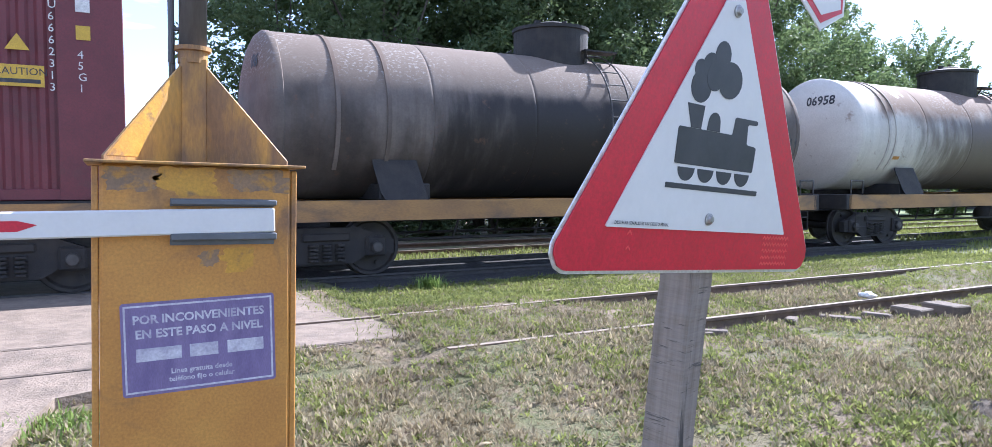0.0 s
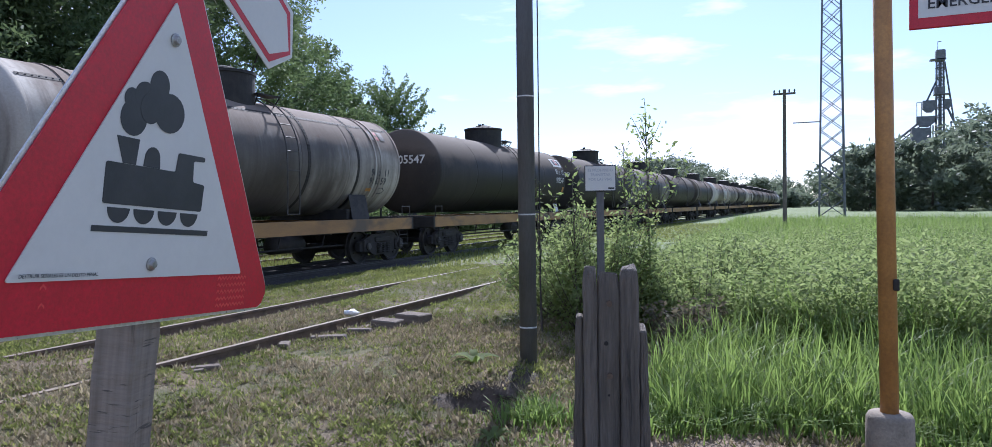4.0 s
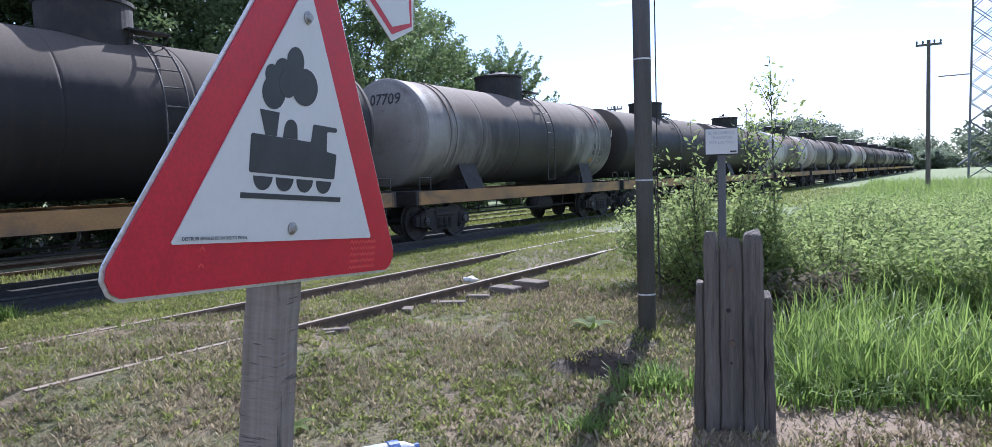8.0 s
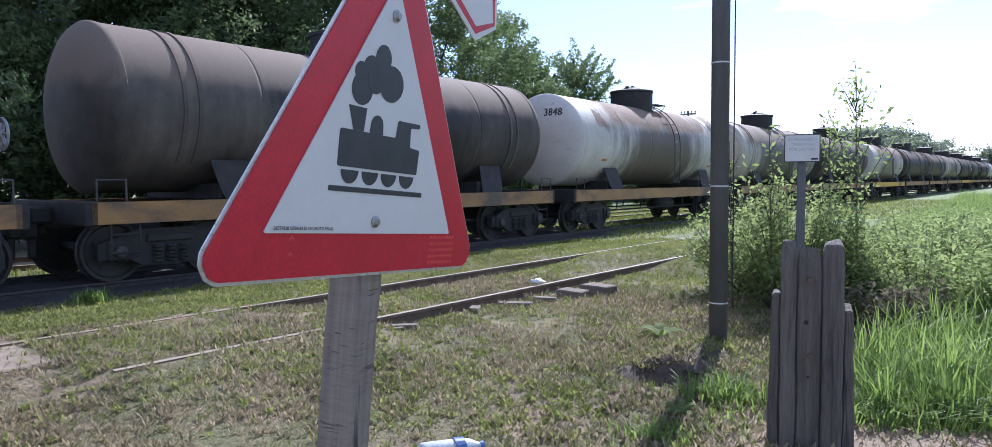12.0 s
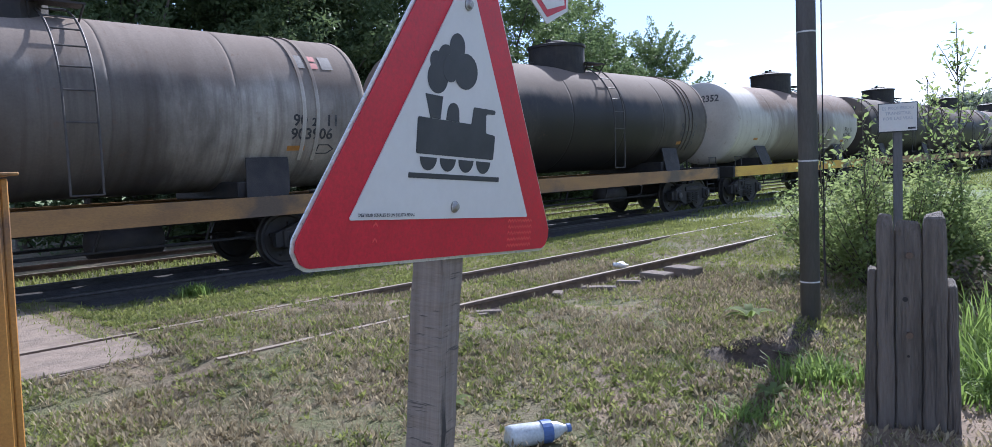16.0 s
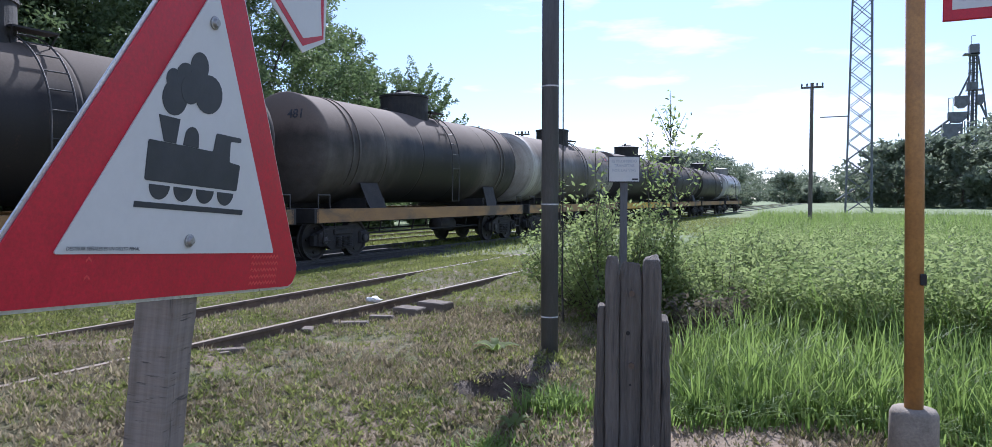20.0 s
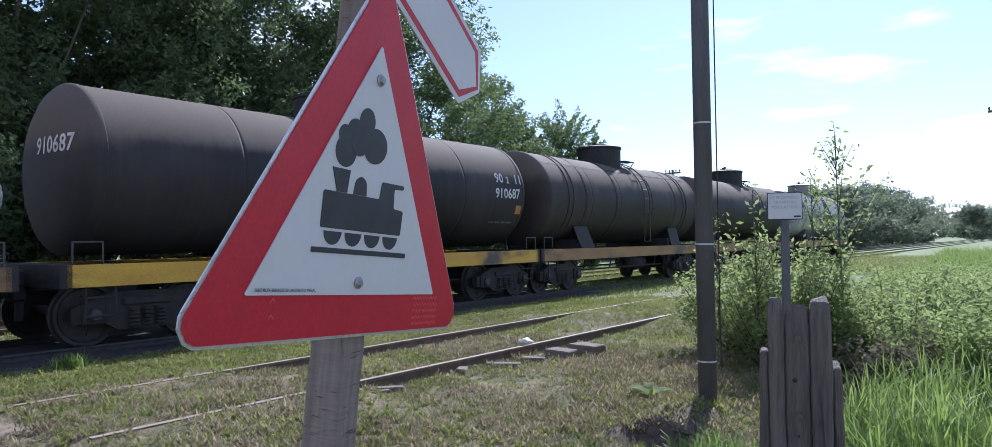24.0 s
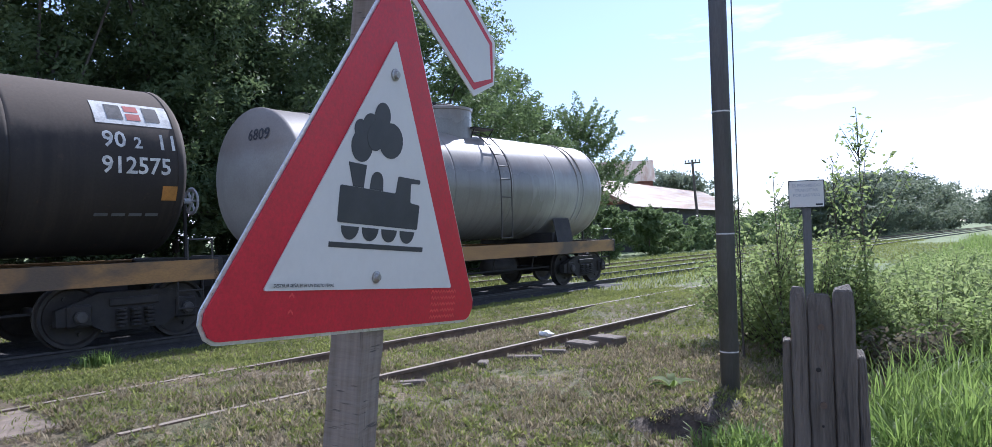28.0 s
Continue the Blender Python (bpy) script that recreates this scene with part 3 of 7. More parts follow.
def build_tracks():
    siding = thing("siding_track", "rusty disused siding track sunk in grass and dirt", "railway track", kind="structure")
    for y in (0.0, 1.746):
        rail_run(3.0 if y == 0 else 0.9, 15.5 if y == 0 else 18.0, y, 0.128, siding)
    main = thing("main_track", "worn running track below the tank train", "railway track", kind="structure")
    for y in (5.327, 7.073):
        rail_run(-150, 330, y, 0.12, main, head="rail_shaded")
    back = thing("second_track", "second running track behind the train", "railway track", kind="structure")
    for y in (8.85, 10.6):
        rail_run(-150, 330, y, 0.12, back)
    rng = random.Random(3)
    for trk, yc, x0, x1, step in ((main, 6.2, -6, 60, 0.72), (back, 9.72, -6, 60, 0.72)):
        me = None
        for i in range(int((x1 - x0) / step)):
            if me is None:
                bm = bmesh.new()
                box(bm, -0.12, 0.12, -1.35, 1.35, -0.13, 0, 0.012)
                me = mesh_of("sleeper", bm, M["sleeper_wood"])
            part("sleeper", me, None, trk, m=pose(x0 + i * step, yc + rng.uniform(-0.05, 0.05), 0.0 + rng.uniform(-0.012, 0.006), 0, 0, rng.uniform(-2, 2)))
    bm = bmesh.new()
    box(bm, -0.13, 0.13, -1.45, 1.45, -0.14, 0.0, 0.015)
    me = mesh_of("sleeper", bm, M["sleeper_wood"])
    for x, dy, z, yaw in ((9.24, 0.78, 0.0, -6), (8.78, 0.8, 0.0, -5), (10.3, 0.85, -0.03, -3), (8.22, 0.98, -0.012, -5), (7.68, 0.98, -0.006, -4), (6.95, 1.1, -0.035, -2)):
        part("sleeper", me, None, siding, m=pose(x, dy - 0.1, z, 0, 0, yaw))
    for yc, lab in ((6.2, "oily ballast bed below the train, its shade in the black"), (9.72, "weedy ballast bed of the second track")):
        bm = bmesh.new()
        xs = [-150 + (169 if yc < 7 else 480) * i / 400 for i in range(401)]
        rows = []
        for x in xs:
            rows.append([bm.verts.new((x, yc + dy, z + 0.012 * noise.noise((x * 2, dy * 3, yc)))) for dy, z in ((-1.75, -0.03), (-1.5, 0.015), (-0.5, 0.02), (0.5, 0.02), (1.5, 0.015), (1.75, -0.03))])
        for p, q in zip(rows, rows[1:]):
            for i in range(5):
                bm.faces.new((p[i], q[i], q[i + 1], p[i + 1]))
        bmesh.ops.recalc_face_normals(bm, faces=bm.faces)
        single("ballast", bm, M["oil_shade_ballast"] if yc < 7 else M["ground"], lab, "ballast", True, kind="stuff")


build_tracks()


def build_road():
    """The level crossing: concrete slabs that end in a stepped edge beside the siding."""
    road = thing("level_crossing_road", "pale worn concrete slabs of the level crossing", "road", kind="structure")
    rng = random.Random(8)
    slabs = [(-9.0, 2.66, 1.80, 5.22), (-9.0, 2.9, 0.72, 1.695), (-9.0, 2.62, 5.42, 6.98), (-9.0, 2.6, 7.18, 8.75), (-9.0, 2.6, 8.95, 10.5), (-9.0, 2.6, 10.7, 16)]
    for x0, x1, y0, y1 in slabs:
        bm = bmesh.new()
        box(bm, x0, x1, y0, y1, -0.12, 0.112 + rng.uniform(-0.004, 0.004), 0.012)
        part("slab", bm, M["concrete"], road)
    bm = bmesh.new()
    pts = [(2.9, 0.70), (1.9, 0.66), (1.45, 0.5), (0.1, 0.05), (-0.25, -1.3), (-0.8, -3.5), (-1.6, -7), (-2.5, -40), (-9, -40), (-9, 0.70)]
    v0 = [bm.verts.new((x, y, 0.05 + 0.05 * min(1, max(0, (y + 1) / 1.7)))) for x, y in pts]
    v1 = [bm.verts.new((x, y, -0.1)) for x, y in pts]
    bm.faces.new(v0)
    for i in range(len(pts)):
        bm.faces.new((v0[i], v1[i], v1[(i + 1) % len(pts)], v0[(i + 1) % len(pts)]))
    bmesh.ops.recalc_face_normals(bm, faces=bm.faces)
    part("roadway", bm, M["concrete"], road)


build_road()


# ---- tank wagons ----
R_TANK, Z_TANK = 1.30, 2.58


def tank_mesh(length, mat):
    h = length / 2
    bm = bmesh.new()
    dish = [(h + 0.26 * math.cos(radians(a)), (R_TANK - 0.03) * math.sin(radians(a))) for a in (4, 20, 40, 60, 76)]
    prof = [(-a, r) for a, r in dish] + [(-h, R_TANK - 0.005), (-h + 0.03, R_TANK + 0.012), (-h + 0.10, R_TANK + 0.012), (-h + 0.11, R_TANK), (-h + 0.16, R_TANK)]
    for s in (-0.55, -0.2, 0.2, 0.55):
        x = s * h
        prof += [(x - 0.05, R_TANK), (x - 0.012, R_TANK), (x, R_TANK - 0.008), (x + 0.012, R_TANK), (x + 0.05, R_TANK)]
    prof += [(h - 0.16, R_TANK), (h - 0.11, R_TANK), (h - 0.10, R_TANK + 0.012), (h - 0.03, R_TANK + 0.012), (h, R_TANK - 0.005)] + dish[::-1]
    lathe(bm, prof, "x", 56)
    me = mesh_of("tank", bm, mat, True)
    me.set_sharp_from_angle(angle=radians(38))
    return me


def band_mesh(width, mat, a0=-40, a1=220):
    """A hold-down strap over the tank."""
    bm = bmesh.new()
    n = 34
    rows = []
    for i in range(n + 1):
        a = radians(a0 + (a1 - a0) * i / n)
        rows.append([bm.verts.new((x, r * math.cos(a), r * math.sin(a))) for x, r in ((-width / 2, R_TANK - 0.01), (-width / 2, R_TANK + 0.022), (width / 2, R_TANK + 0.022), (width / 2, R_TANK - 0.01))])
    for p, q in zip(rows, rows[1:]):
        for i in range(4):
            bm.faces.new((p[i], p[(i + 1) % 4], q[(i + 1) % 4], q[i]))
    bmesh.ops.recalc_face_normals(bm, faces=bm.faces)
    me = mesh_of("strap", bm, mat, True)
    me.set_sharp_from_angle(angle=radians(40))
    return me


def riveted_band_mesh():
    """A narrow round seam band with two rows of rivet heads."""
    bm = bmesh.new()
    r = R_TANK + 0.008
    rows = []
    for i in range(41):
        a = radians(-60 + 300 * i / 40)
        rows.append([bm.verts.new((x, q * math.cos(a), q * math.sin(a))) for x, q in ((-0.045, r - 0.02), (-0.045, r), (0.045, r), (0.045, r - 0.02))])
    for p, q in zip(rows, rows[1:]):
        for i in range(3):
            bm.faces.new((p[i], p[i + 1], q[i + 1], q[i]))
    for x in (-0.026, 0.026):
        for i in range(64):
            a = radians(-20 - 1.5 + 220 * i / 63)
            p = Vector((x, -math.cos(a), math.sin(a)))
            rod(bm, Vector((x, p.y * r, p.z * r)), Vector((x, p.y * (r + 0.014), p.z * (r + 0.014))), 0.013, 0.008, 5)
    bmesh.ops.recalc_face_normals(bm, faces=bm.faces)
    return mesh_of("riveted_seam", bm, M["under"])


def riveted_lap_mesh(length):
    """A lengthwise seam high on the flank with a row of rivet heads."""
    bm = bmesh.new()
    a, r, h = radians(47), R_TANK + 0.007, length / 2 - 0.15
    bm.faces.new([bm.verts.new((x, -r * math.cos(a + q), r * math.sin(a + q))) for x, q in ((-h, -0.03), (h, -0.03), (h, 0.03), (-h, 0.03))])
    for i in range(int(2 * h / 0.11)):
        x = -h + 0.06 + i * 0.11
        rod(bm, (x, -r * math.cos(a), r * math.sin(a)), (x, -(r + 0.013) * math.cos(a), (r + 0.013) * math.sin(a)), 0.014, 0.008, 5)
    return mesh_of("lap_seam", bm, M["under"])


def wheelset_mesh():
    bm = bmesh.new()
    rod(bm, (0, -1.0, 0), (0, 1.0, 0), 0.075, seg=12)
    for s in (-1, 1):
        prof = [(0.80 * s, 0.10), (0.80 * s, 0.16), (0.84 * s, 0.36), (0.80 * s, 0.40), (0.80 * s, 0.475), (0.835 * s, 0.475), (0.845 * s, 0.45), (0.935 * s, 0.445), (0.935 * s, 0.40), (0.90 * s, 0.37), (0.90 * s, 0.17), (0.95 * s, 0.14), (0.95 * s, 0.10)]
        lathe(bm, prof, "y", 28)
        for k in range(4):                       # balance holes give the disc a mark that turns
            t = radians(90 * k + 20)
            rod(bm, (0.27 * math.cos(t), 0.86 * s, 0.27 * math.sin(t)), (0.27 * math.cos(t), 0.935 * s, 0.27 * math.sin(t)), 0.035, seg=6)
    return mesh_of("wheelset", bm, M["wheel"], False)


def side_frame_mesh():
    """A cast bogie side frame with its spring nest and axle boxes."""
    bm = bmesh.new()
    out = [(-1.05, 0.56), (-0.86, 0.62), (-0.5, 0.76), (0.5, 0.76), (0.86, 0.62), (1.05, 0.56), (1.05, 0.34), (0.62, 0.34), (0.42, 0.22), (-0.42, 0.22), (-0.62, 0.34), (-1.05, 0.34)]
    plate(bm, out, 0.12)
    for s in (-1, 1):
        box(bm, s * 0.76 - 0.16, s * 0.76 + 0.16, -0.06, 0.14, 0.31, 0.62, 0.03)
        rod(bm, (s * 0.76, -0.10, 0.455), (s * 0.76, 0, 0.455), 0.10, seg=12)
    for s in (-0.2, 0, 0.2):
        for k in range(5):
            rod(bm, (s, -0.03, 0.27 + k * 0.055), (s, -0.03, 0.30 + k * 0.055), 0.075, seg=8)
    box(bm, -0.36, 0.36, -0.04, 0.14, 0.56, 0.68, 0.02)
    return mesh_of("side_frame", bm, M["under"])


def sill_mesh(length, mat):
    bm = bmesh.new()
    h = length / 2
    prof = [(0, 0), (0.085, 0), (0.085, 0.018), (0.018, 0.018), (0.018, 0.292), (0.085, 0.292), (0.085, 0.31), (0, 0.31)]
    a = [bm.verts.new((-h, p, q)) for p, q in prof]
    b = [bm.verts.new((h, p, q)) for p, q in prof]
    n = len(prof)
    for i in range(n):
        bm.faces.new((a[i], b[i], b[(i + 1) % n], a[(i + 1) % n]))
    bm.faces.new(a[::-1]), bm.faces.new(b)
    bmesh.ops.recalc_face_normals(bm, faces=bm.faces)
    return mesh_of("side_sill", bm, mat)


def ladder_mesh():
    """A ladder that follows the tank's flank from the dome to the sill."""
    bm = bmesh.new()
    pts = []
    for i in range(15):
        a = radians(88 - i * 6.4)
        pts.append(Vector((0, -(R_TANK + 0.10) * math.cos(a), (R_TANK + 0.10) * math.sin(a))))
    pts += [Vector((0, -(R_TANK + 0.10), -0.3)), Vector((0, -(R_TANK + 0.10), -0.75)), Vector((0, -(R_TANK + 0.08), -1.25))]
    for s in (-0.2, 0.2):
        for p, q in zip(pts, pts[1:]):
            rod(bm, p + Vector((s, 0, 0)), q + Vector((s, 0, 0)), 0.016, seg=6)
    for p in pts[1::2]:
        rod(bm, p - Vector((0.2, 0, 0)), p + Vector((0.2, 0, 0)), 0.012, seg=6)
    return mesh_of("ladder", bm, M["ladder"])


def dome_mesh(mat, r=0.70, h=0.58):
    bm = bmesh.new()
    lathe(bm, [(-0.5, r), (h - 0.10, r), (h - 0.09, r + 0.03), (h - 0.03, r + 0.03), (h - 0.02, r - 0.02), (h + 0.04, r * 0.55), (h + 0.05, 0.05)], "z", 40)
    return mesh_of("dome", bm, mat, False)


SHARED = {}


def shared(key, make):
    if key not in SHARED:
        SHARED[key] = make()
    return SHARED[key]


WHEELSETS = []


def saddle_mesh():
    bm = bmesh.new()
    for s in (-1, 1):
        pts = [(-0.34, 0), (0.36, 0), (0.42, 0.12), (0.50, 0.58), (0.50, 0.66), (-0.22, 0.66)]
        plate(bm, pts, 0.02, pose(0, -1.31, 1.16, -18, 0, 0) if s < 0 else pose(0, 1.29, 1.16, 18))
    box(bm, -0.42, 0.42, -1.2, 1.2, 1.16, 1.42, 0.02)
    return mesh_of("saddle", bm, M["under"])


def bogie(parent, x):
    bg_ob = part("bogie", shared("bolster", lambda: mesh_of("bogie", box(box(bmesh.new(), -0.22, 0.22, -1.12, 1.12, 0.52, 0.74, 0.03), -0.3, 0.3, -0.3, 0.3, 0.7, 0.86, 0.03), M["under"])), None, parent, m=pose(x, 0, 0))
    sf = shared("side_frame", side_frame_mesh)
    part("side_frame", sf, None, bg_ob, m=pose(0, -1.14, 0))
    part("side_frame", sf, None, bg_ob, m=pose(0, 1.14, 0, 0, 0, 180))
    hc = shared("hub_cap", lambda: mesh_of("hub_cap", lathe(bmesh.new(), [(-0.125, 0.02), (-0.12, 0.07), (-0.10, 0.085), (-0.095, 0.085)], "y", 14), M["ladder"]))
    for s in (-1, 1):
        part("hub_cap", hc, None, bg_ob, "dark axle-box cover", m=pose(s * 0.76, -1.14, 0.455))
    for s in (-1, 1):
        w = part("wheelset", shared("wheelset", wheelset_mesh), None, bg_ob, m=pose(s * 0.76, 0, 0.447))
        WHEELSETS.append((w, s * 0.76))
    return bg_ob


def underframe(w, length, sill_mat):
    """Sills, beams, brake gear, couplers and steps."""
    h = length / 2
    sm = shared(("sill", round(length, 1), sill_mat), lambda: sill_mesh(length, M[sill_mat]))
    lab = "bright yellow side sill" if sill_mat == "sill_bright" else "grimy ochre side sill"
    part("side_sill", sm, None, w, lab, m=pose(0, -1.36, 0.86))
    part("side_sill", sm, None, w, lab, m=pose(0, 1.36, 0.86, 0, 0, 180))
    bm = bmesh.new()
    box(bm, -h, h, -0.25, 0.25, 0.78, 1.14, 0.02)
    for i in range(5):
        x = -h * 0.7 + i * h * 0.35
        box(bm, x - 0.07, x + 0.07, -1.33, 1.33, 0.88, 1.12)
    part("centre_beam", shared(("beam", round(length, 1)), lambda: mesh_of("centre_beam", bm, M["under"])), None, w)
    for s in (-1, 1):
        hm = shared("headstock", lambda: mesh_of("headstock", box(box(bmesh.new(), -0.09, 0.09, -1.36, 1.36, 0.84, 1.19, 0.02), -0.05, 0.35, -0.2, 0.2, 0.86, 1.1, 0.03), M["under"]))
        part("headstock", hm, None, w, m=pose(s * h, 0, 0, 0, 0, 0 if s > 0 else 180))
        cm = shared("coupler", lambda: mesh_of("coupler", box(box(box(bmesh.new(), 0.1, 0.46, -0.07, 0.07, 0.70, 0.84, 0.02), 0.40, 0.62, -0.16, 0.10, 0.64, 0.90, 0.04), 0.5, 0.6, -0.1, 0.02, 0.35, 0.7, 0.02), M["under"]))
        part("coupler", cm, None, w, m=pose(s * h, 0, 0, 0, 0, 0 if s > 0 else 180))
        for sy in (-1, 1):
            st = shared("corner_step", lambda: step_mesh())
            part("corner_step", st, None, w, m=pose(s * (h - 0.45), sy * 1.34, 0.86, 0, 0, 0))
        part("grab_rail", shared("grab", grab_mesh), None, w, "dark bent grab rail", m=pose(s * (h - 0.28), -1.33, 0.86))
    tb = bmesh.new()
    lathe(tb, [(-0.55, 0.05), (-0.5, 0.2), (0.5, 0.2), (0.55, 0.05)], "x", 18, (1.3, -0.55, 0.62))
    part("brake_cylinder", shared("brake", lambda: mesh_of("brake_cylinder", tb, M["under"], True)), None, w)
    rb = bmesh.new()
    for y in (-0.75, 0.75):
        rod(rb, (-h * 0.62, y, 0.52), (h * 0.62, y, 0.52), 0.025, seg=6)
        for i in range(4):
            x = -2.4 + i * 1.6
            rod(rb, (x, y, 0.52), (x + 0.15, y, 0.9), 0.02, seg=6)
    part("brake_rigging", shared(("rods", round(length, 1)), lambda: mesh_of("brake_rigging", rb, M["under"])), None, w)
    hw = bmesh.new()
    lathe(hw, [(0.0, 0.215), (0.02, 0.235), (0.04, 0.215), (0.02, 0.165)], "x", 22, closed=True)
    for k in range(6):
        t = radians(60 * k)
        rod(hw, (0.02, 0, 0), (0.02, 0.20 * math.cos(t), 0.20 * math.sin(t)), 0.022, seg=5)
    rod(hw, (0.0, 0, 0), (-0.12, 0, 0), 0.05, seg=8)
    part("handbrake_wheel", shared("handwheel", lambda: mesh_of("handbrake_wheel", hw, M["faint_print"])), None, w, "pale spoked handbrake wheel", m=pose(h + 0.14, -0.30, 2.12))
    part("handbrake_staff", shared("staff", lambda: mesh_of("handbrake_staff", rod(bmesh.new(), (0, 0, 1.0), (0, 0, 2.16), 0.03, seg=8), M["under"])), None, w, m=pose(h + 0.04, -0.30, 0))


def step_mesh():
    bm = bmesh.new()
    for x in (-0.2, 0.2):
        rod(bm, (x, 0, 0.05), (x, 0, -0.42), 0.014, seg=6)
    for z in (-0.15, -0.41):
        rod(bm, (-0.2, 0, z), (0.2, 0, z), 0.016, seg=6)
    return mesh_of("corner_step", bm, M["under"])


def grab_mesh():
    bm = bmesh.new()
    for x in (-0.2, 0.2):
        rod(bm, (x, 0, 0.26), (x, 0, 0.62), 0.014, seg=6)
    rod(bm, (-0.21, 0, 0.62), (0.21, 0, 0.62), 0.014, seg=6)
    return mesh_of("grab_rail", bm, M["ladder"])


PAINTS = {
    "rust_grey": ((0.23, 0.195, 0.17), (0.13, 0.105, 0.088), (0.03, 0.026, 0.024), 1.0, 0.7),
    "white_rust": ((0.60, 0.565, 0.51), (0.50, 0.46, 0.405), (0.085, 0.062, 0.05), 0.92, 0.85),
    "black": ((0.035, 0.033, 0.033), (0.05, 0.045, 0.042), (0.012, 0.011, 0.011), 0.7, 0.15),
    "black_brown": ((0.032, 0.029, 0.027), (0.045, 0.038, 0.033), (0.015, 0.013, 0.012), 0.8, 0.3),
    "grey": ((0.31, 0.29, 0.26), (0.21, 0.19, 0.165), (0.03, 0.027, 0.025), 0.9, 0.5),
    "cream": ((0.50, 0.46, 0.40), (0.39, 0.345, 0.29), (0.06, 0.05, 0.043), 0.8, 0.6),
    "brown_grey": ((0.15, 0.132, 0.112), (0.08, 0.068, 0.058), (0.022, 0.02, 0.018), 0.95, 0.5),
    "dull_dark": ((0.06, 0.05, 0.043), (0.04, 0.034, 0.03), (0.025, 0.022, 0.02), 0.8, 0.35),
    "white_clean": ((0.52, 0.485, 0.43), (0.43, 0.39, 0.335), (0.13, 0.10, 0.078), 0.8, 0.75),
    "silver": ((0.44, 0.43, 0.40), (0.34, 0.325, 0.295), (0.10, 0.09, 0.08), 0.6, 0.25),
}


def tank_wagon(x, length, paint, sill, label, number="", front="", dark=False, straps=True, logo="", marks=True, saddle=True, wide_seams=False, flap=False, strap_at=(0.95, 1.2), num_at=1.40, lower=0.0, front_size=0.29):
    """One bogie tank wagon; its origin lies on the rail head below its middle."""
    w = thing("tank_wagon", label, "tank wagon", pose(x, 6.2, 0.12), "tank wagons of the train")
    base, second, soot, amount, rust = PAINTS[paint]
    mat = shared(("paint", paint), lambda: tank_paint("tank_" + paint, base, second, soot, amount, rust, 0.64 if paint != "silver" else 0.36, 0.85 if paint in ("grey", "rust_grey", "brown_grey", "cream") else 0.22 if paint.startswith("white") else 0.4, (0.20, 0.135, 0.095) if paint.startswith("white") else (0.195, 0.152, 0.12) if base[0] > 0.1 else (0.155, 0.125, 0.10), 0.45 if paint in ("grey", "white_rust", "white_clean", "rust_grey") else 0.0, paint == "white_rust", {"cream": 4.75, "white_clean": 3.5, "grey": 4.75, "white_rust": 4.6}.get(paint, 0.0)))
    tk = part("tank", shared(("tank", paint, round(length, 1)), lambda: tank_mesh(length, mat)), None, w, m=pose(0, 0, Z_TANK - lower))
    dome_mat = M["under"] if paint not in ("silver",) else mat
    part("dome", shared(("dome", dome_mat.name), lambda: dome_mesh(dome_mat)), None, tk, "soot-black filling dome" if dome_mat is M["under"] else "", m=pose(0, 0, R_TANK - 0.02))
    hb = bmesh.new()
    lathe(hb, [(0, 0.3), (0.06, 0.3), (0.09, 0.24), (0.1, 0.02)], "z", 20)
    box(hb, -0.34, -0.24, -0.05, 0.05, 0, 0.12)
    rod(hb, (0.45, 0.2, -0.02), (0.45, 0.2, 0.22), 0.05, seg=8)
    part("hatch", shared("hatch", lambda: mesh_of("hatch", hb, M["under"])), None, tk, "steel hatch lid with a valve", m=pose(0, 0, R_TANK + 0.57))
    h = length / 2
    sm = shared(("strap", paint), lambda: band_mesh(0.065, tank_paint("strap_" + paint, base, second, soot, 0.0, rust * 0.6, 0.6, 0.5, (0.17, 0.12, 0.09) if base[0] > 0.1 else (0.09, 0.07, 0.055))))
    if straps:
        for s in (-1, 1):
            for d in strap_at:
                part("strap", sm, None, tk, m=pose(s * (h - d), 0, 0))
    if wide_seams:
        thin = shared("riveted_seam", riveted_band_mesh)
        for s in (-0.62, -0.25, 0.25, 0.62):
            part("riveted_seam", thin, None, tk, "dark riveted seam band", m=pose(s * h, 0, 0))
        lap = shared(("lap", round(length, 1)), lambda: riveted_lap_mesh(length))
        part("lap_seam", lap, None, tk, "dark riveted lengthwise seam")
    part("ladder", shared("ladder", ladder_mesh), None, tk, m=pose(0.62, 0, 0))
    part("ladder", shared("ladder", ladder_mesh), None, tk, m=pose(-0.62, 0, 0, 0, 0, 180))
    sb = bmesh.new()
    box(sb, -0.36, 0.36, -0.16, 0.16, 0, 0.03)
    for q in (-0.34, 0.34):
        rod(sb, (q, -0.14, 0.0), (q * 0.8, 0.1, -0.35), 0.014, seg=6)
    part("dome_step", shared("dome_step", lambda: mesh_of("dome_step", sb, M["under"])), None, tk, "dark step plate beside the dome", m=pose(0.62, -0.62, R_TANK + 0.06))
    if saddle and not dark:
        for s in (-1, 1):
            part("saddle", shared("saddle", saddle_mesh), None, w, "black steel tank saddle", m=pose(s * (h - 1.95), 0, 0, 0, 0, 0 if s > 0 else 180))
    underframe(w, length + 0.95, sill)
    for s in (-1, 1):
        bogie(w, s * (h - 0.72))
    ink = M["white_letter"] if dark else M["dark_letter"]
    if dark:
        num_at -= 0.22
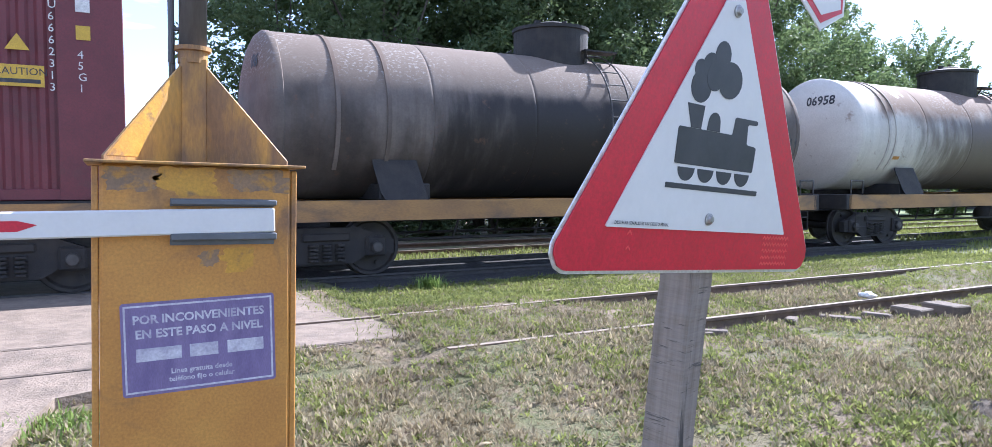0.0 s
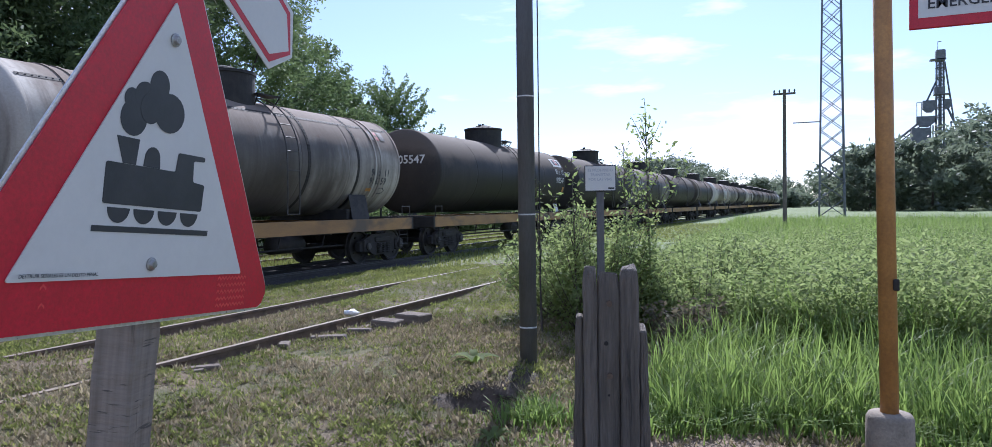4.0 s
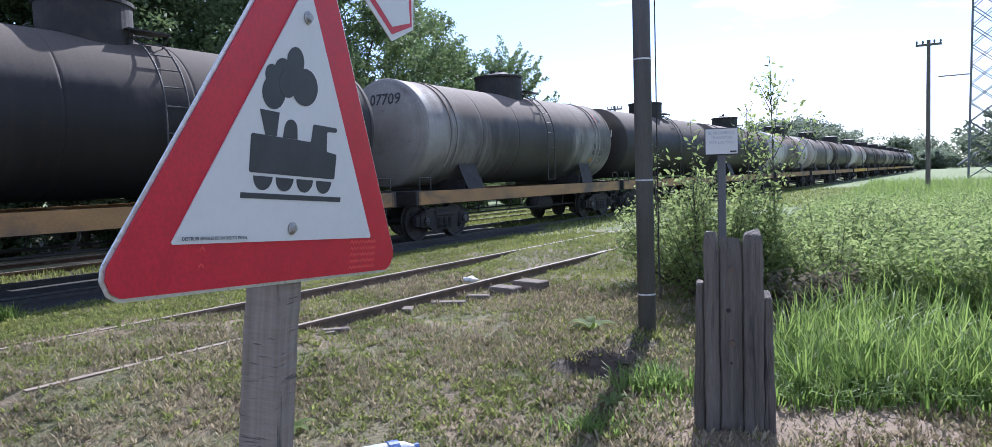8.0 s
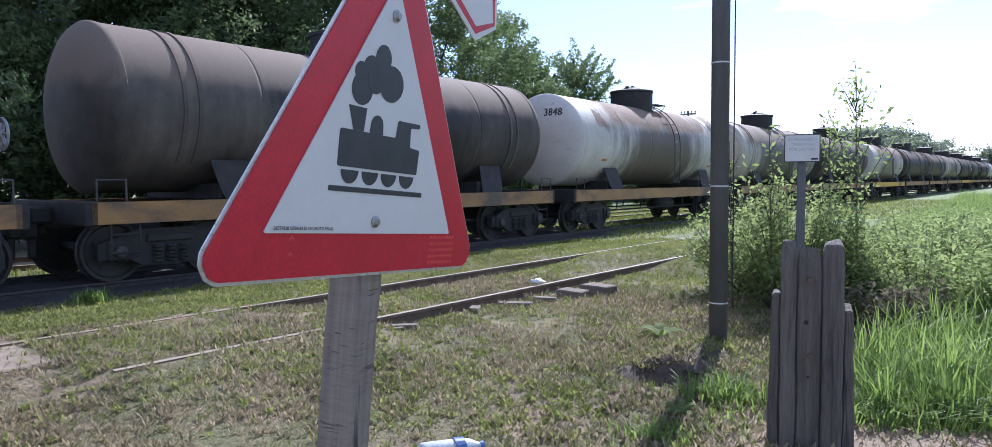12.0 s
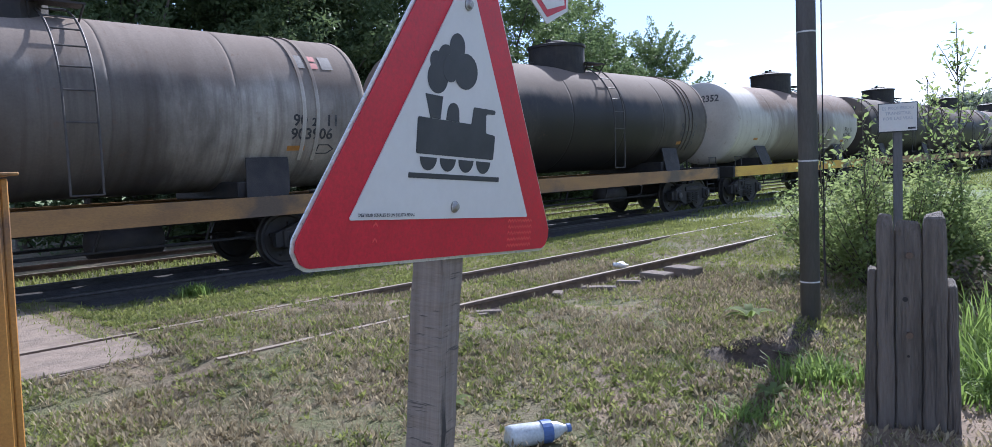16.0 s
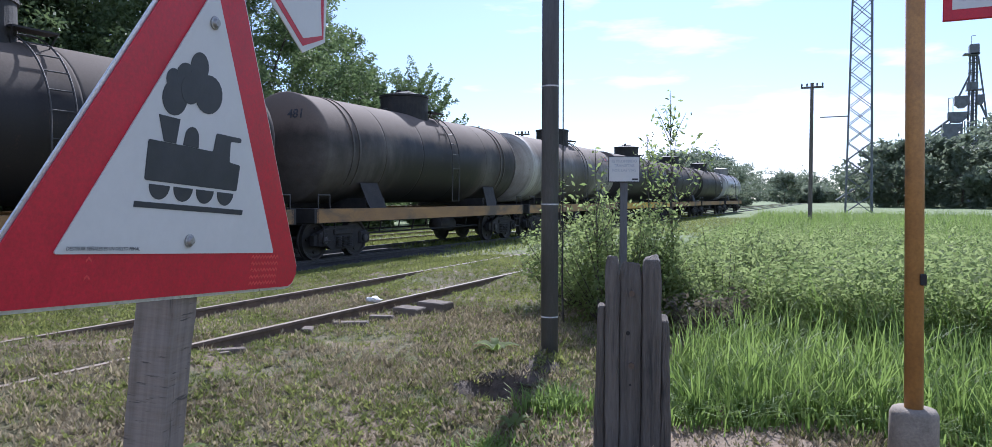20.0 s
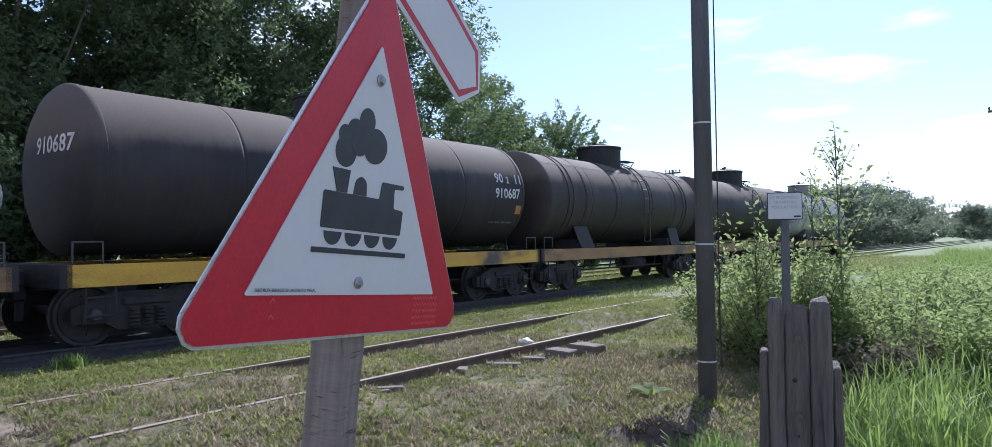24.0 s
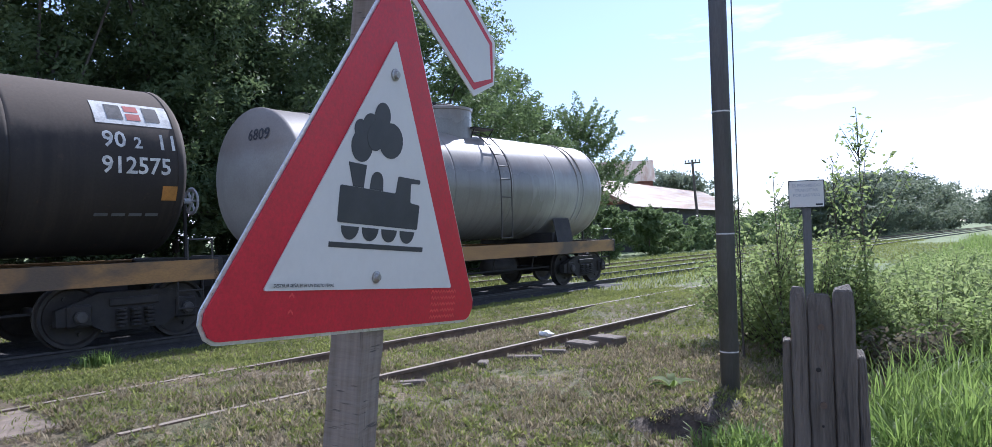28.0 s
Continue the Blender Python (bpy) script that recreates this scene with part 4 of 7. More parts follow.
    if number:
        size, row = (0.335, -0.13) if dark else (0.262, -0.525)
        up = row + 0.37 if dark else row + 0.225
        for dx, word, sz in ((0, "90", 1.0), (1.32, "2", 0.7), (2.3, "11", 1.0)):
            letters(word, size * sz, ink, tk, pose(h - num_at + dx * size, 0, 0), wrap=(R_TANK, up), bold=0.006)
        letters(number, size, ink, tk, pose(h - num_at - 0.03, 0, 0), wrap=(R_TANK, row), bold=0.006)
        if dark:
            ob = bmesh.new()
            patch(ob, 0, 0.24, -0.52, -0.30, R_TANK)
            part("orange_mark", ob, M["orange_mark"], tk, "orange painted square", m=pose(h - num_at + 0.85, 0, 0))
            for k in range(4):
                ob = bmesh.new()
                patch(ob, k * 0.24, k * 0.24 + 0.19, -0.78, -0.73, R_TANK)
                part("print_bar", ob, M["steel_far"], tk, "faded grey print", m=pose(h - num_at - 0.06, 0, 0))
        else:
            ab = bmesh.new()
            ring = [(0.0, -0.80), (0.24, -0.80), (0.36, -0.71), (0.24, -0.62), (0.04, -0.62)]
            mid = (0.15, -0.71)
            for (xa, za), (xb, zb) in zip(ring, ring[1:] + ring[:1]):
                q = []
                for px, pz in ((xa, za), (xb, zb), (mid[0] + 0.82 * (xb - mid[0]), mid[1] + 0.78 * (zb - mid[1])), (mid[0] + 0.82 * (xa - mid[0]), mid[1] + 0.78 * (za - mid[1]))):
                    q.append(ab.verts.new((px, -(R_TANK + 0.006) * math.cos(pz / R_TANK), (R_TANK + 0.006) * math.sin(pz / R_TANK))))
                ab.faces.new(q)
            part("arrow_mark", ab, ink, tk, "black outlined pentagon", m=pose(h - num_at + 0.47, 0, 0))
            ob = bmesh.new()
            patch(ob, 0, 0.32, -0.73, -0.64, R_TANK)
            part("orange_mark", ob, M["orange_mark"], tk, "orange painted mark", m=pose(h - num_at - 0.06, 0, 0))
            if base[0] > 0.4:
                ob = bmesh.new()
                patch(ob, 0, 0.30, -0.62, -0.54, R_TANK)
                part("orange_mark", ob, M["orange_mark"], tk, "orange painted mark", m=pose(-h + 1.2, 0, 0))
    if front:
        if dark:
            letters(front, 0.36, ink, tk, dish=(h, 0.205 * len(front) - 1.02, 0.22), bold=0.006)
        else:
            letters(front, front_size, ink, tk, dish=(h, 0.57 * front_size * len(front) - 0.80, 0.66), bold=0.006)
    if logo:
        lb = bmesh.new()
        if logo == "plate":
            patch(lb, -0.98, 0.12, 0.60, 1.02, R_TANK, 0.004, 6)
            part("logo_plate", lb, M["white_letter"], tk, "pale painted panel", m=pose(h - 0.24, 0, 0))
            lb = bmesh.new()
        lx = -0.8 if logo == "plate" else -0.75
        z0 = 0.68
        for i in range(3):                                           # operator's mark as plain shapes
            cb = bmesh.new()
            c = (M["dark_letter"], M["red_letter"], M["dark_letter"]) if logo != "colour" else (M["dark_letter"], M["green_letter"], M["red_letter"])
            x0 = lx + i * 0.27
            for a, b, q, r in (((0, 0.22, 0, 0.28),), ((0, 0.2, 0, 0.12), (0, 0.2, 0.16, 0.28)), ((0, 0.22, 0, 0.28),))[i]:
                patch(cb, x0 + a, x0 + b, z0 + q, z0 + r, R_TANK, 0.008)
            part("logo_shape", cb, c[i], tk, m=pose(h - (0.24 if logo == "plate" else 0.5), 0, 0))
        lb.free()
    if flap:
        fb = bmesh.new()
        plate(fb, [(-0.2, 0), (0.2, 0), (0.12, 0.34), (-0.28, 0.34)], 0.015)
        part("warning_plate", fb, M["white_letter"], w, "white dangling plate", m=pose(h - 1.45, -1.40, 1.2, -12, 0, 0))
    return w


SPEED = 8.1
# right tank end at 0 s, tank length, paint, sill, label, number, front number, light lettering, straps, logo
WAGONS = [
    (13.3, 10.7, "rust_grey", "sill_yellow", "rust-stained grey tank wagon with an oil-blackened dome", dict(number="915306", front="06", strap_at=(0.88, 1.67), num_at=0.93, lower=0.11)),
    (25.87, 10.55, "white_rust", "sill_yellow", "white tank wagon with rust patches along its top", dict(number="906958", front="06958", logo="grey")),
    (38.1, 10.3, "black", "sill_bright", "soot-black tank wagon with a yellow sill", dict(front="915218", dark=True, straps=False, number="")),
    (50.3, 10.4, "cream", "sill_yellow", "stained cream tank wagon with riveted seams and straps", dict(number="916359", logo="red", wide_seams=True)),
    (64.4, 11.8, "black_brown", "sill_yellow", "long oil-soaked black tank wagon with a pale logo panel", dict(number="905547", front="905547", dark=True, straps=False, logo="plate", flap=True)),
    (77.0, 10.5, "black", "sill_yellow", "matt black tank wagon with glossy oil spills", dict(front="38159", dark=True, straps=False, number="")),
    (89.1, 10.3, "grey", "sill_yellow", "grey tank wagon with a brown rusted top", dict(number="907709", front="07709", logo="grey", front_size=0.37)),
    (100.8, 10.3, "black_brown", "sill_yellow", "brown-black tank wagon with white numerals", dict(front="918961", dark=True, straps=False, number="")),
    (112.9, 10.3, "brown_grey", "sill_yellow", "brownish grey tank wagon glistening with spilt oil", dict(number="")),
    (125.35, 10.4, "white_rust", "sill_yellow", "white tank wagon with peeling paint and a coloured logo", dict(number="913848", front="3848", logo="colour", straps=False)),
    (137.7, 10.3, "cream", "sill_yellow", "cream tank wagon with a brown weathered top", dict(number="903906", front="3906", logo="red")),
    (149.7, 10.3, "brown_grey", "sill_yellow", "grey tank wagon blackened by oil below its dome", dict(number="907774", front="7774", strap_at=(0.8, 1.0, 1.2))),
    (162.1, 10.4, "white_clean", "sill_bright", "white tank wagon with flaking top and brown middle", dict(number="912352", front="2352", straps=False)),
    (174.1, 10.3, "dull_dark", "sill_yellow", "dark grey grimy tank wagon", dict(front="598")),
    (186.1, 10.3, "brown_grey", "sill_yellow", "brownish grey tank wagon with worn straps", dict(front="481")),
    (198.1, 10.4, "cream", "sill_yellow", "pale cream tank wagon with a stained logo", dict(number="913855", logo="red", straps=False)),
    (210.0, 10.3, "black", "sill_bright", "black tank wagon with a bright yellow sill", dict(number="910687", front="910687", dark=True, straps=False)),
    (221.1, 9.9, "dull_dark", "sill_yellow", "dark brown-grey tank wagon with many straps", dict(wide_seams=True)),
    (233.0, 10.3, "black_brown", "sill_yellow", "black tank wagon with a pale logo panel", dict(number="912575", front="912575", dark=True, straps=False, logo="plate")),
    (245.25, 10.2, "silver", "sill_yellow", "shiny silver-white last tank wagon of the train", dict(front="6809")),
]
TRAIN = []
for right, length, paint, sill, label, extra in WAGONS:
    x0 = right - length / 2
    TRAIN.append((tank_wagon(x0, length, paint, sill, label, **extra), x0))


def container_wagon(right):
    """A flat wagon with a maroon box container; only its end passes by."""
    length = 12.6
    x = right - length / 2
    w = thing("flat_wagon", "black flat wagon that carries a container", "flat wagon", pose(x, 6.2, 0.12))
    underframe(w, length + 0.3, "sill_yellow")
    for s in (-1, 1):
        bogie(w, s * (length / 2 - 1.6))
    bm = bmesh.new()
    box(bm, -length / 2, length / 2, -1.3, 1.3, 1.15, 1.2)
    part("deck", bm, M["under"], w)
    c = thing("shipping_container", "maroon corrugated shipping container with white markings", "container", pose(x, 6.2, 0.12))
    h = length / 2 - 0.2
    z0, z1 = 1.21, 4.1
    bm = bmesh.new()
    n = 60
    for y in (-1.21, 1.21):
        prof = []
        for i in range(n):
            xa = -h + 0.15 + (2 * h - 0.9) * i / n
            st = (2 * h - 0.9) / n
            prof += [(xa, 0.0), (xa + st * 0.3, 0.0), (xa + st * 0.5, 0.035), (xa + st * 0.8, 0.035)]
        sgn = 1 if y < 0 else -1
        lo = [bm.verts.new((a, y + sgn * b, z0 + 0.1)) for a, b in prof]
        hi = [bm.verts.new((a, y + sgn * b, z1 - 0.08)) for a, b in prof]
        for i in range(len(prof) - 1):
            bm.faces.new((lo[i], lo[i + 1], hi[i + 1], hi[i]))
    box(bm, -h, h, -1.16, 1.16, z0 + 0.05, z1 - 0.02)
    part("body", bm, M["maroon"], c)
    fr = bmesh.new()
    for y in (-1.22, 1.16):
        box(fr, -h, h, y, y + 0.06, z0, z0 + 0.14, 0.01)
        box(fr, -h, h, y, y + 0.06, z1 - 0.1, z1, 0.01)
        for s in (-h, h - 0.12):
            box(fr, s, s + 0.12, y - 0.004, y + 0.066, z0, z1, 0.01)
    box(fr, h - 0.75, h - 0.1, -1.225, -1.17, z0, z1, 0.005)
    part("frame", fr, M["maroon"], c)
    for i, ch in enumerate("BU6662313"):
        letters(ch, 0.14, M["white_letter"], c, pose(h - 0.83, -1.232, z1 - 1.535 + 0.145 * (8 - i)), name="marking")
    for i, ch in enumerate("45G1"):
        letters(ch, 0.14, M["white_letter"], c, pose(h - 0.52, -1.232, z1 - 1.535 + 0.14 * (3 - i)), name="marking")
    lb = bmesh.new()
    box(lb, h - 1.43, h - 0.88, -1.236, -1.222, z1 - 1.50, z1 - 1.24)
    pl = part("caution_label", lb, M["yellow_label"], c, "yellow caution label")
    letters("CAUTION", 0.125, M["dark_letter"], pl, pose(h - 1.41, -1.238, z1 - 1.36))
    part("print_bar", box(bmesh.new(), h - 1.39, h - 0.92, -1.2385, -1.2365, z1 - 1.46, z1 - 1.41), M["dark_letter"], pl, "dark line of print")
    tri = bmesh.new()
    plate(tri, [(-0.13, 0), (0.13, 0), (0, 0.2)], 0.01, pose(h - 1.155, -1.236, z1 - 1.06))
    part("hazard_triangle", tri, M["yellow_label"], c, "yellow hazard triangle")
    part("small_label", box(bmesh.new(), h - 0.53, h - 0.37, -1.236, -1.222, z1 - 0.885, z1 - 0.71), M["yellow_label"], c, "small yellow square label")
    part("small_label", box(bmesh.new(), h - 0.53, h - 0.37, -1.236, -1.222, z1 - 0.54, z1 - 0.38), M["white_letter"], c, "small white label")
    return w, c, x


flat_w, box_c, cx0 = container_wagon(0.90)
TRAIN.append((flat_w, cx0))
TRAIN.append((box_c, cx0))


# ---- crossing signs, pole, posts, barrier ----
SIGN = pose(1.578, -4.49, 1.4325, 5.6, 3.9, 10.2)             # middle of the white field's lower edge; x along it, z up, face towards -y


def rounded(pts, r, n=5):
    out = []
    k = len(pts)
    for i in range(k):
        p, a, b = Vector(pts[i]), Vector(pts[i - 1]), Vector(pts[(i + 1) % k])
        u, v = (a - p).normalized(), (b - p).normalized()
        half = u.angle(v) / 2
        t = r / math.tan(half)
        c = p + (u + v).normalized() * (r / math.sin(half))
        s, e = p + u * t, p + v * t
        for j in range(n + 1):
            q = s.lerp(e, j / n)
            out.append(tuple(c + (q - c).normalized() * r))
    return out


def triangle(side, low):
    return [(-side / 2, low), (side / 2, low), (0, low + side * math.sqrt(3) / 2)]


def build_warning_sign():
    s = thing("crossing_warning_sign", "red and white triangular steam-engine crossing sign on a weathered wooden post", "road sign", SIGN)
    brd = 0.086
    outer = 0.63 + brd * 2 * math.sqrt(3)
    part("back_plate", plate(bmesh.new(), rounded(triangle(outer + 0.024, -brd - 0.007), 0.045), 0.004, pose(0, 0, 0)), M["alu"], s, "pale aluminium edge")
    part("red_border", plate(bmesh.new(), rounded(triangle(outer, -brd), 0.038), 0.003, pose(0, -0.004, 0)), M["red_sheet"], s, "red reflective border")
    part("white_field", plate(bmesh.new(), rounded(triangle(0.63, 0), 0.003, 2), 0.003, pose(0, -0.008, 0)), M["white_paint"], s, "white field")

    def ink(pts, name="pictogram", lift=0.0):
        return part(name, plate(bmesh.new(), pts, 0.0008, pose(0, -0.0092 - lift, 0)), M["black_print"], s)

    ink([(-0.157, 0.086), (0.170, 0.086), (0.170, 0.097), (-0.157, 0.097)], "pictogram_rail")
    for x in (-0.097, -0.031, 0.035, 0.102):
        ink(arc_pts(x, 0.131, 0.028, 180, 360, 12), "pictogram_wheel")
    ink(rounded([(-0.138, 0.137), (0.140, 0.137), (0.142, 0.194), (0.104, 0.197), (0.100, 0.241), (0.137, 0.243), (0.136, 0.253), (0.0505, 0.252), (0.046, 0.213), (-0.05, 0.213), (-0.139, 0.213)], 0.0045, 2), "pictogram_engine")
    ink(arc_pts(-0.023, 0.231, 0.021, 0, 180, 10, 0.022) + [(-0.046, 0.2135), (0.0, 0.2135)], "pictogram_steam_dome")
    ink([(-0.099, 0.2135), (-0.066, 0.2135), (-0.062, 0.262), (-0.120, 0.262)], "pictogram_chimney")
    for k, (x, z, r, rz) in enumerate(((-0.083, 0.300, 0.034, 0.034), (-0.093, 0.334, 0.019, 0.020), (-0.060, 0.346, 0.027, 0.026), (-0.024, 0.372, 0.027, 0.030), (0.012, 0.325, 0.043, 0.039), (-0.042, 0.325, 0.028, 0.03))):
        ink(arc_pts(x, z, r, 0, 345, 20, rz), "pictogram_smoke", 0.0001 * k)
    letters("DESTRUIR SEÑALES ES UN DELITO PENAL", 0.0088, M["black_print"], s, pose(-0.296, -0.011, 0.007), name="small_print", bold=0.0002)
    for x, z in ((0.005, 0.470), (0.004, 0.026)):
        bm = bmesh.new()
        lathe(bm, [(-0.018, 0.002), (-0.018, 0.007), (-0.012, 0.010), (-0.011, 0.0135), (-0.0085, 0.0135)], "y", 14, (x, 0, z))
        part("bolt", bm, M["bolt"], s, "zinc bolt head")
    rng = random.Random(4)
    cb = bmesh.new()
    for x0, x1, r0, skip in ((0.232, 0.352, 0, 0.04), (-0.258, -0.20, 2, 0.7)):
        for r in range(r0, 5):
            z = -0.077 + r * 0.0155
            n = int((x1 - x0) / 0.0125)
            for i in range(n):
                if rng.random() < skip:
                    continue
                x = x0 + 0.0125 * i
                plate(cb, [(x, z), (x + 0.00625, z + 0.006), (x + 0.0125, z), (x + 0.0125, z + 0.0045), (x + 0.00625, z + 0.0105), (x, z + 0.0045)], 0.0006, pose(0, -0.0046, 0))
    tagged(part("reflective_film", cb, M["red_cell"], s, "prismatic cells of the reflective film"), kind="stuff")
    return s


build_warning_sign()


def build_post():
    """The post behind the sign with a saltire on top."""
    base = pose(1.598, -4.432, 1.43, 5.6, 0.9, 18) @ pose(0, 0, -1.75)
    bm = bmesh.new()
    segs, rows, rng = 40, [], random.Random(2)
    for i in range(segs + 1):
        z = 2.95 * i / segs
        j, k = rng.uniform(-0.0016, 0.0016), rng.uniform(-0.0016, 0.0016)
        rows.append([bm.verts.new((x * 0.86 + j, y * 0.82 + k, z)) for x, y in ((-0.05, -0.048), (-0.046, -0.053), (0.046, -0.053), (0.05, -0.048), (0.05, 0.048), (0.046, 0.053), (-0.046, 0.053), (-0.05, 0.048))])
    for p, q in zip(rows, rows[1:]):
        for i in range(8):
            bm.faces.new((p[i], p[(i + 1) % 8], q[(i + 1) % 8], q[i]))
    bm.faces.new(rows[-1]), bm.faces.new(rows[0][::-1])
    bmesh.ops.recalc_face_normals(bm, faces=bm.faces)
    single("sign_post", bm, M["sawn_post"], "rough-sawn grey weathered square wooden post", "post", m=base)
    cr = thing("crossbuck_sign", "white crossbuck sign boards with pointed ends and red edges", "road sign", SIGN @ pose(0, 0.012, 0))
    for cx, cz, ang, off in ((0.0, 0.80, 27, 0.0), (-0.045, 0.785, -25, -0.006)):
        pts = [(-0.533, 0.0), (-0.467, -0.094), (0.467, -0.094), (0.533, 0.0), (0.467, 0.094), (-0.467, 0.094)]
        m = pose(cx, off, cz, 0, ang, 0)
        bd = part("board", plate(bmesh.new(), pts, 0.003), M["white_paint"], cr, "white edge board", m=m)
        part("red_edge", plate(bmesh.new(), [(u * 0.977, w * 0.86) for u, w in pts], 0.0008, pose(0, -0.001, 0)), M["red_sheet"], bd, "red edge line")
        part("white_panel", plate(bmesh.new(), [(u * 0.952, w * 0.70) for u, w in pts], 0.0008, pose(0, -0.002, 0)), M["white_paint"], bd, "white panel")


build_post()


def build_barrier():
    """The yellow barrier cabinet with its hood, tube, slot and arm."""
    c = thing("barrier_cabinet", "rusty yellow level crossing barrier cabinet with a pointed hood", "barrier cabinet", pose(0.768, 0, 1.6) @ pose(0, 0, 0, 0, 1.3, 0) @ pose(-0.768, 0, -1.6))
    x0, x1, y0, y1, z0, z1 = 0.418, 1.118, -2.60, -2.02, 0.40, 1.605
    bm = bmesh.new()
    box(bm, x0, x1, y0, y1, z0, z1, 0.012)
    part("body", bm, M["cabinet_yellow"], c)
    for x in (x0 - 0.026, x1 + 0.002):
        bm = bmesh.new()
        box(bm, x, x + 0.024, y0 + 0.01, y0 + 0.055, z0, z1 - 0.01, 0.004)
        part("corner_flange", bm, M["cabinet_yellow"], c)
    bm = bmesh.new()
    box(bm, x0 - 0.05, x1 + 0.05, y0 - 0.045, y1 + 0.045, z1, z1 + 0.012, 0.003)
    part("cover_plate", bm, M["hood_yellow"], c, "rusty overhanging cover plate")
    bm = bmesh.new()
    zt = z1 + 0.012
    xm, ym, za = (x0 + x1) / 2, (y0 + y1) / 2, 2.06
    bm = bmesh.new()
    box(bm, xm - 0.052, xm + 0.052, ym - 0.052, ym + 0.052, zt, za, 0.006)
    part("column", bm, M["hood_yellow"], c, "rusty square column")
    for sx, sy in ((-1, -1), (1, -1), (1, 1), (-1, 1)):
        foot = Vector((sx * ((x1 - x0) / 2 - 0.012), sy * ((y1 - y0) / 2 - 0.02), 0))
        out = foot.normalized()
        side = Vector((-out.y, out.x, 0)) * 0.006
        inner = out * 0.062
        pts = [inner, foot, foot + Vector((0, 0, 0.018)), inner + Vector((0, 0, za - zt - 0.03))]
        bm = bmesh.new()
        f = [bm.verts.new(Vector((xm, ym, zt)) + p - side) for p in pts]
        b = [bm.verts.new(Vector((xm, ym, zt)) + p + side) for p in pts]
        bm.faces.new(f), bm.faces.new(b[::-1])
        for k in range(4):
            bm.faces.new((f[k], b[k], b[(k + 1) % 4], f[(k + 1) % 4]))
        bmesh.ops.recalc_face_normals(bm, faces=bm.faces)
        g = part("gusset", bm, M["hood_yellow"], c, "triangular gusset plate with flaking paint")
        if sx < 0 and sy < 0:                                   # paint that has held along the outer edge
            e0, e1 = pts[2], pts[3]
            bm = bmesh.new()
            inw = -out
            q = [bm.verts.new(Vector((xm, ym, zt)) + p + side * 1.25) for p in (e0 + inw * 0.012, e0 + inw * 0.15, e1.lerp(e0, 0.12) + inw * 0.004, e1.lerp(e0, 0.10))]
            bm.faces.new(q)
            part("paint_remnant", bm, M["patch_yellow"], g, "bright yellow paint remnant")
    bm = bmesh.new()
    rod(bm, (xm - 0.085, ym, za - 0.02), (xm - 0.085, ym, za + 0.42), 0.012, seg=8)
    rod(bm, (xm - 0.085, ym, za + 0.12), (xm, ym, za + 0.12), 0.008, seg=6)
    part("conduit", bm, M["pole_paint"], c, "thin conduit beside the mast")
    bm = bmesh.new()
    lathe(bm, [(za - 0.02, 0.060), (za + 0.03, 0.060), (za + 0.032, 0.074), (za + 0.05, 0.074), (za + 0.052, 0.060)], "z", 20, (xm, ym, 0))
    part("collar", bm, M["hood_yellow"], c, "rusty collar")
    bm = bmesh.new()
    rod(bm, (xm, ym, za + 0.05), (xm, ym, 5.2), 0.056, seg=20)
    part("tube", bm, M["pole_paint"], c, "dark steel mast tube", True)
    for z, d in ((1.452, 0.022), (1.315, 0.028)):
        bm = bmesh.new()
        box(bm, x0 + 0.24, x1 - 0.065, y0 - 0.045, y0, z, z + d, 0.004)
        box(bm, x0 + 0.24, x1 - 0.07, y0 - 0.012, y0 + 0.001, z - 0.02 if d > 0.025 else z - 0.006, z + d + 0.002)
        part("slot_lip", bm, M["steel_far"], c, "grey steel lip of the arm slot")
    bm = bmesh.new()
    box(bm, xm - 0.33, xm + 0.35, y0 - 0.06, y1 + 0.06, -0.1, z0, 0.02)
    part("footing", bm, M["footing"], c, "pale concrete footing")
    st = bmesh.new()
    plate(st, rounded([(0, 0), (0.566, 0), (0.566, 0.36), (0, 0.36)], 0.012, 3), 0.0015)
    sk = part("sticker", st, M["sticker"], c, "faded purple notice sticker", m=pose(x0 + 0.078, y0 - 0.002, 0.715, 0, -1.9, 0))
    fr = bmesh.new()
    for a, b, q, r in ((0.01, 0.556, 0.342, 0.349), (0.01, 0.556, 0.011, 0.018), (0.01, 0.017, 0.018, 0.342), (0.549, 0.556, 0.018, 0.342)):
        box(fr, a, b, -0.0015, 0.0002, q, r)
    part("sticker_border", fr, M["sticker_print"], sk, "white border line")
    letters("POR INCONVENIENTES", 0.046, M["sticker_print"], sk, pose(0.283, 0, 0.278), align="CENTER", bold=0.0013)
    letters("EN ESTE PASO A NIVEL", 0.046, M["sticker_print"], sk, pose(0.283, 0, 0.222), align="CENTER", bold=0.0013)
    letters("Línea gratuita desde", 0.028, M["sticker_print"], sk, pose(0.283, 0, 0.075), align="CENTER", bold=0.0006)
    letters("teléfono fijo o celular", 0.028, M["sticker_print"], sk, pose(0.283, 0, 0.044), align="CENTER", bold=0.0006)
    for a, b in ((0.05, 0.21), (0.24, 0.345), (0.38, 0.52)):
        nb = box(bmesh.new(), a, b, -0.0016, 0.0002, 0.132, 0.182)
        part("print_bar", nb, M["sticker_print"], sk, "blanked print line")

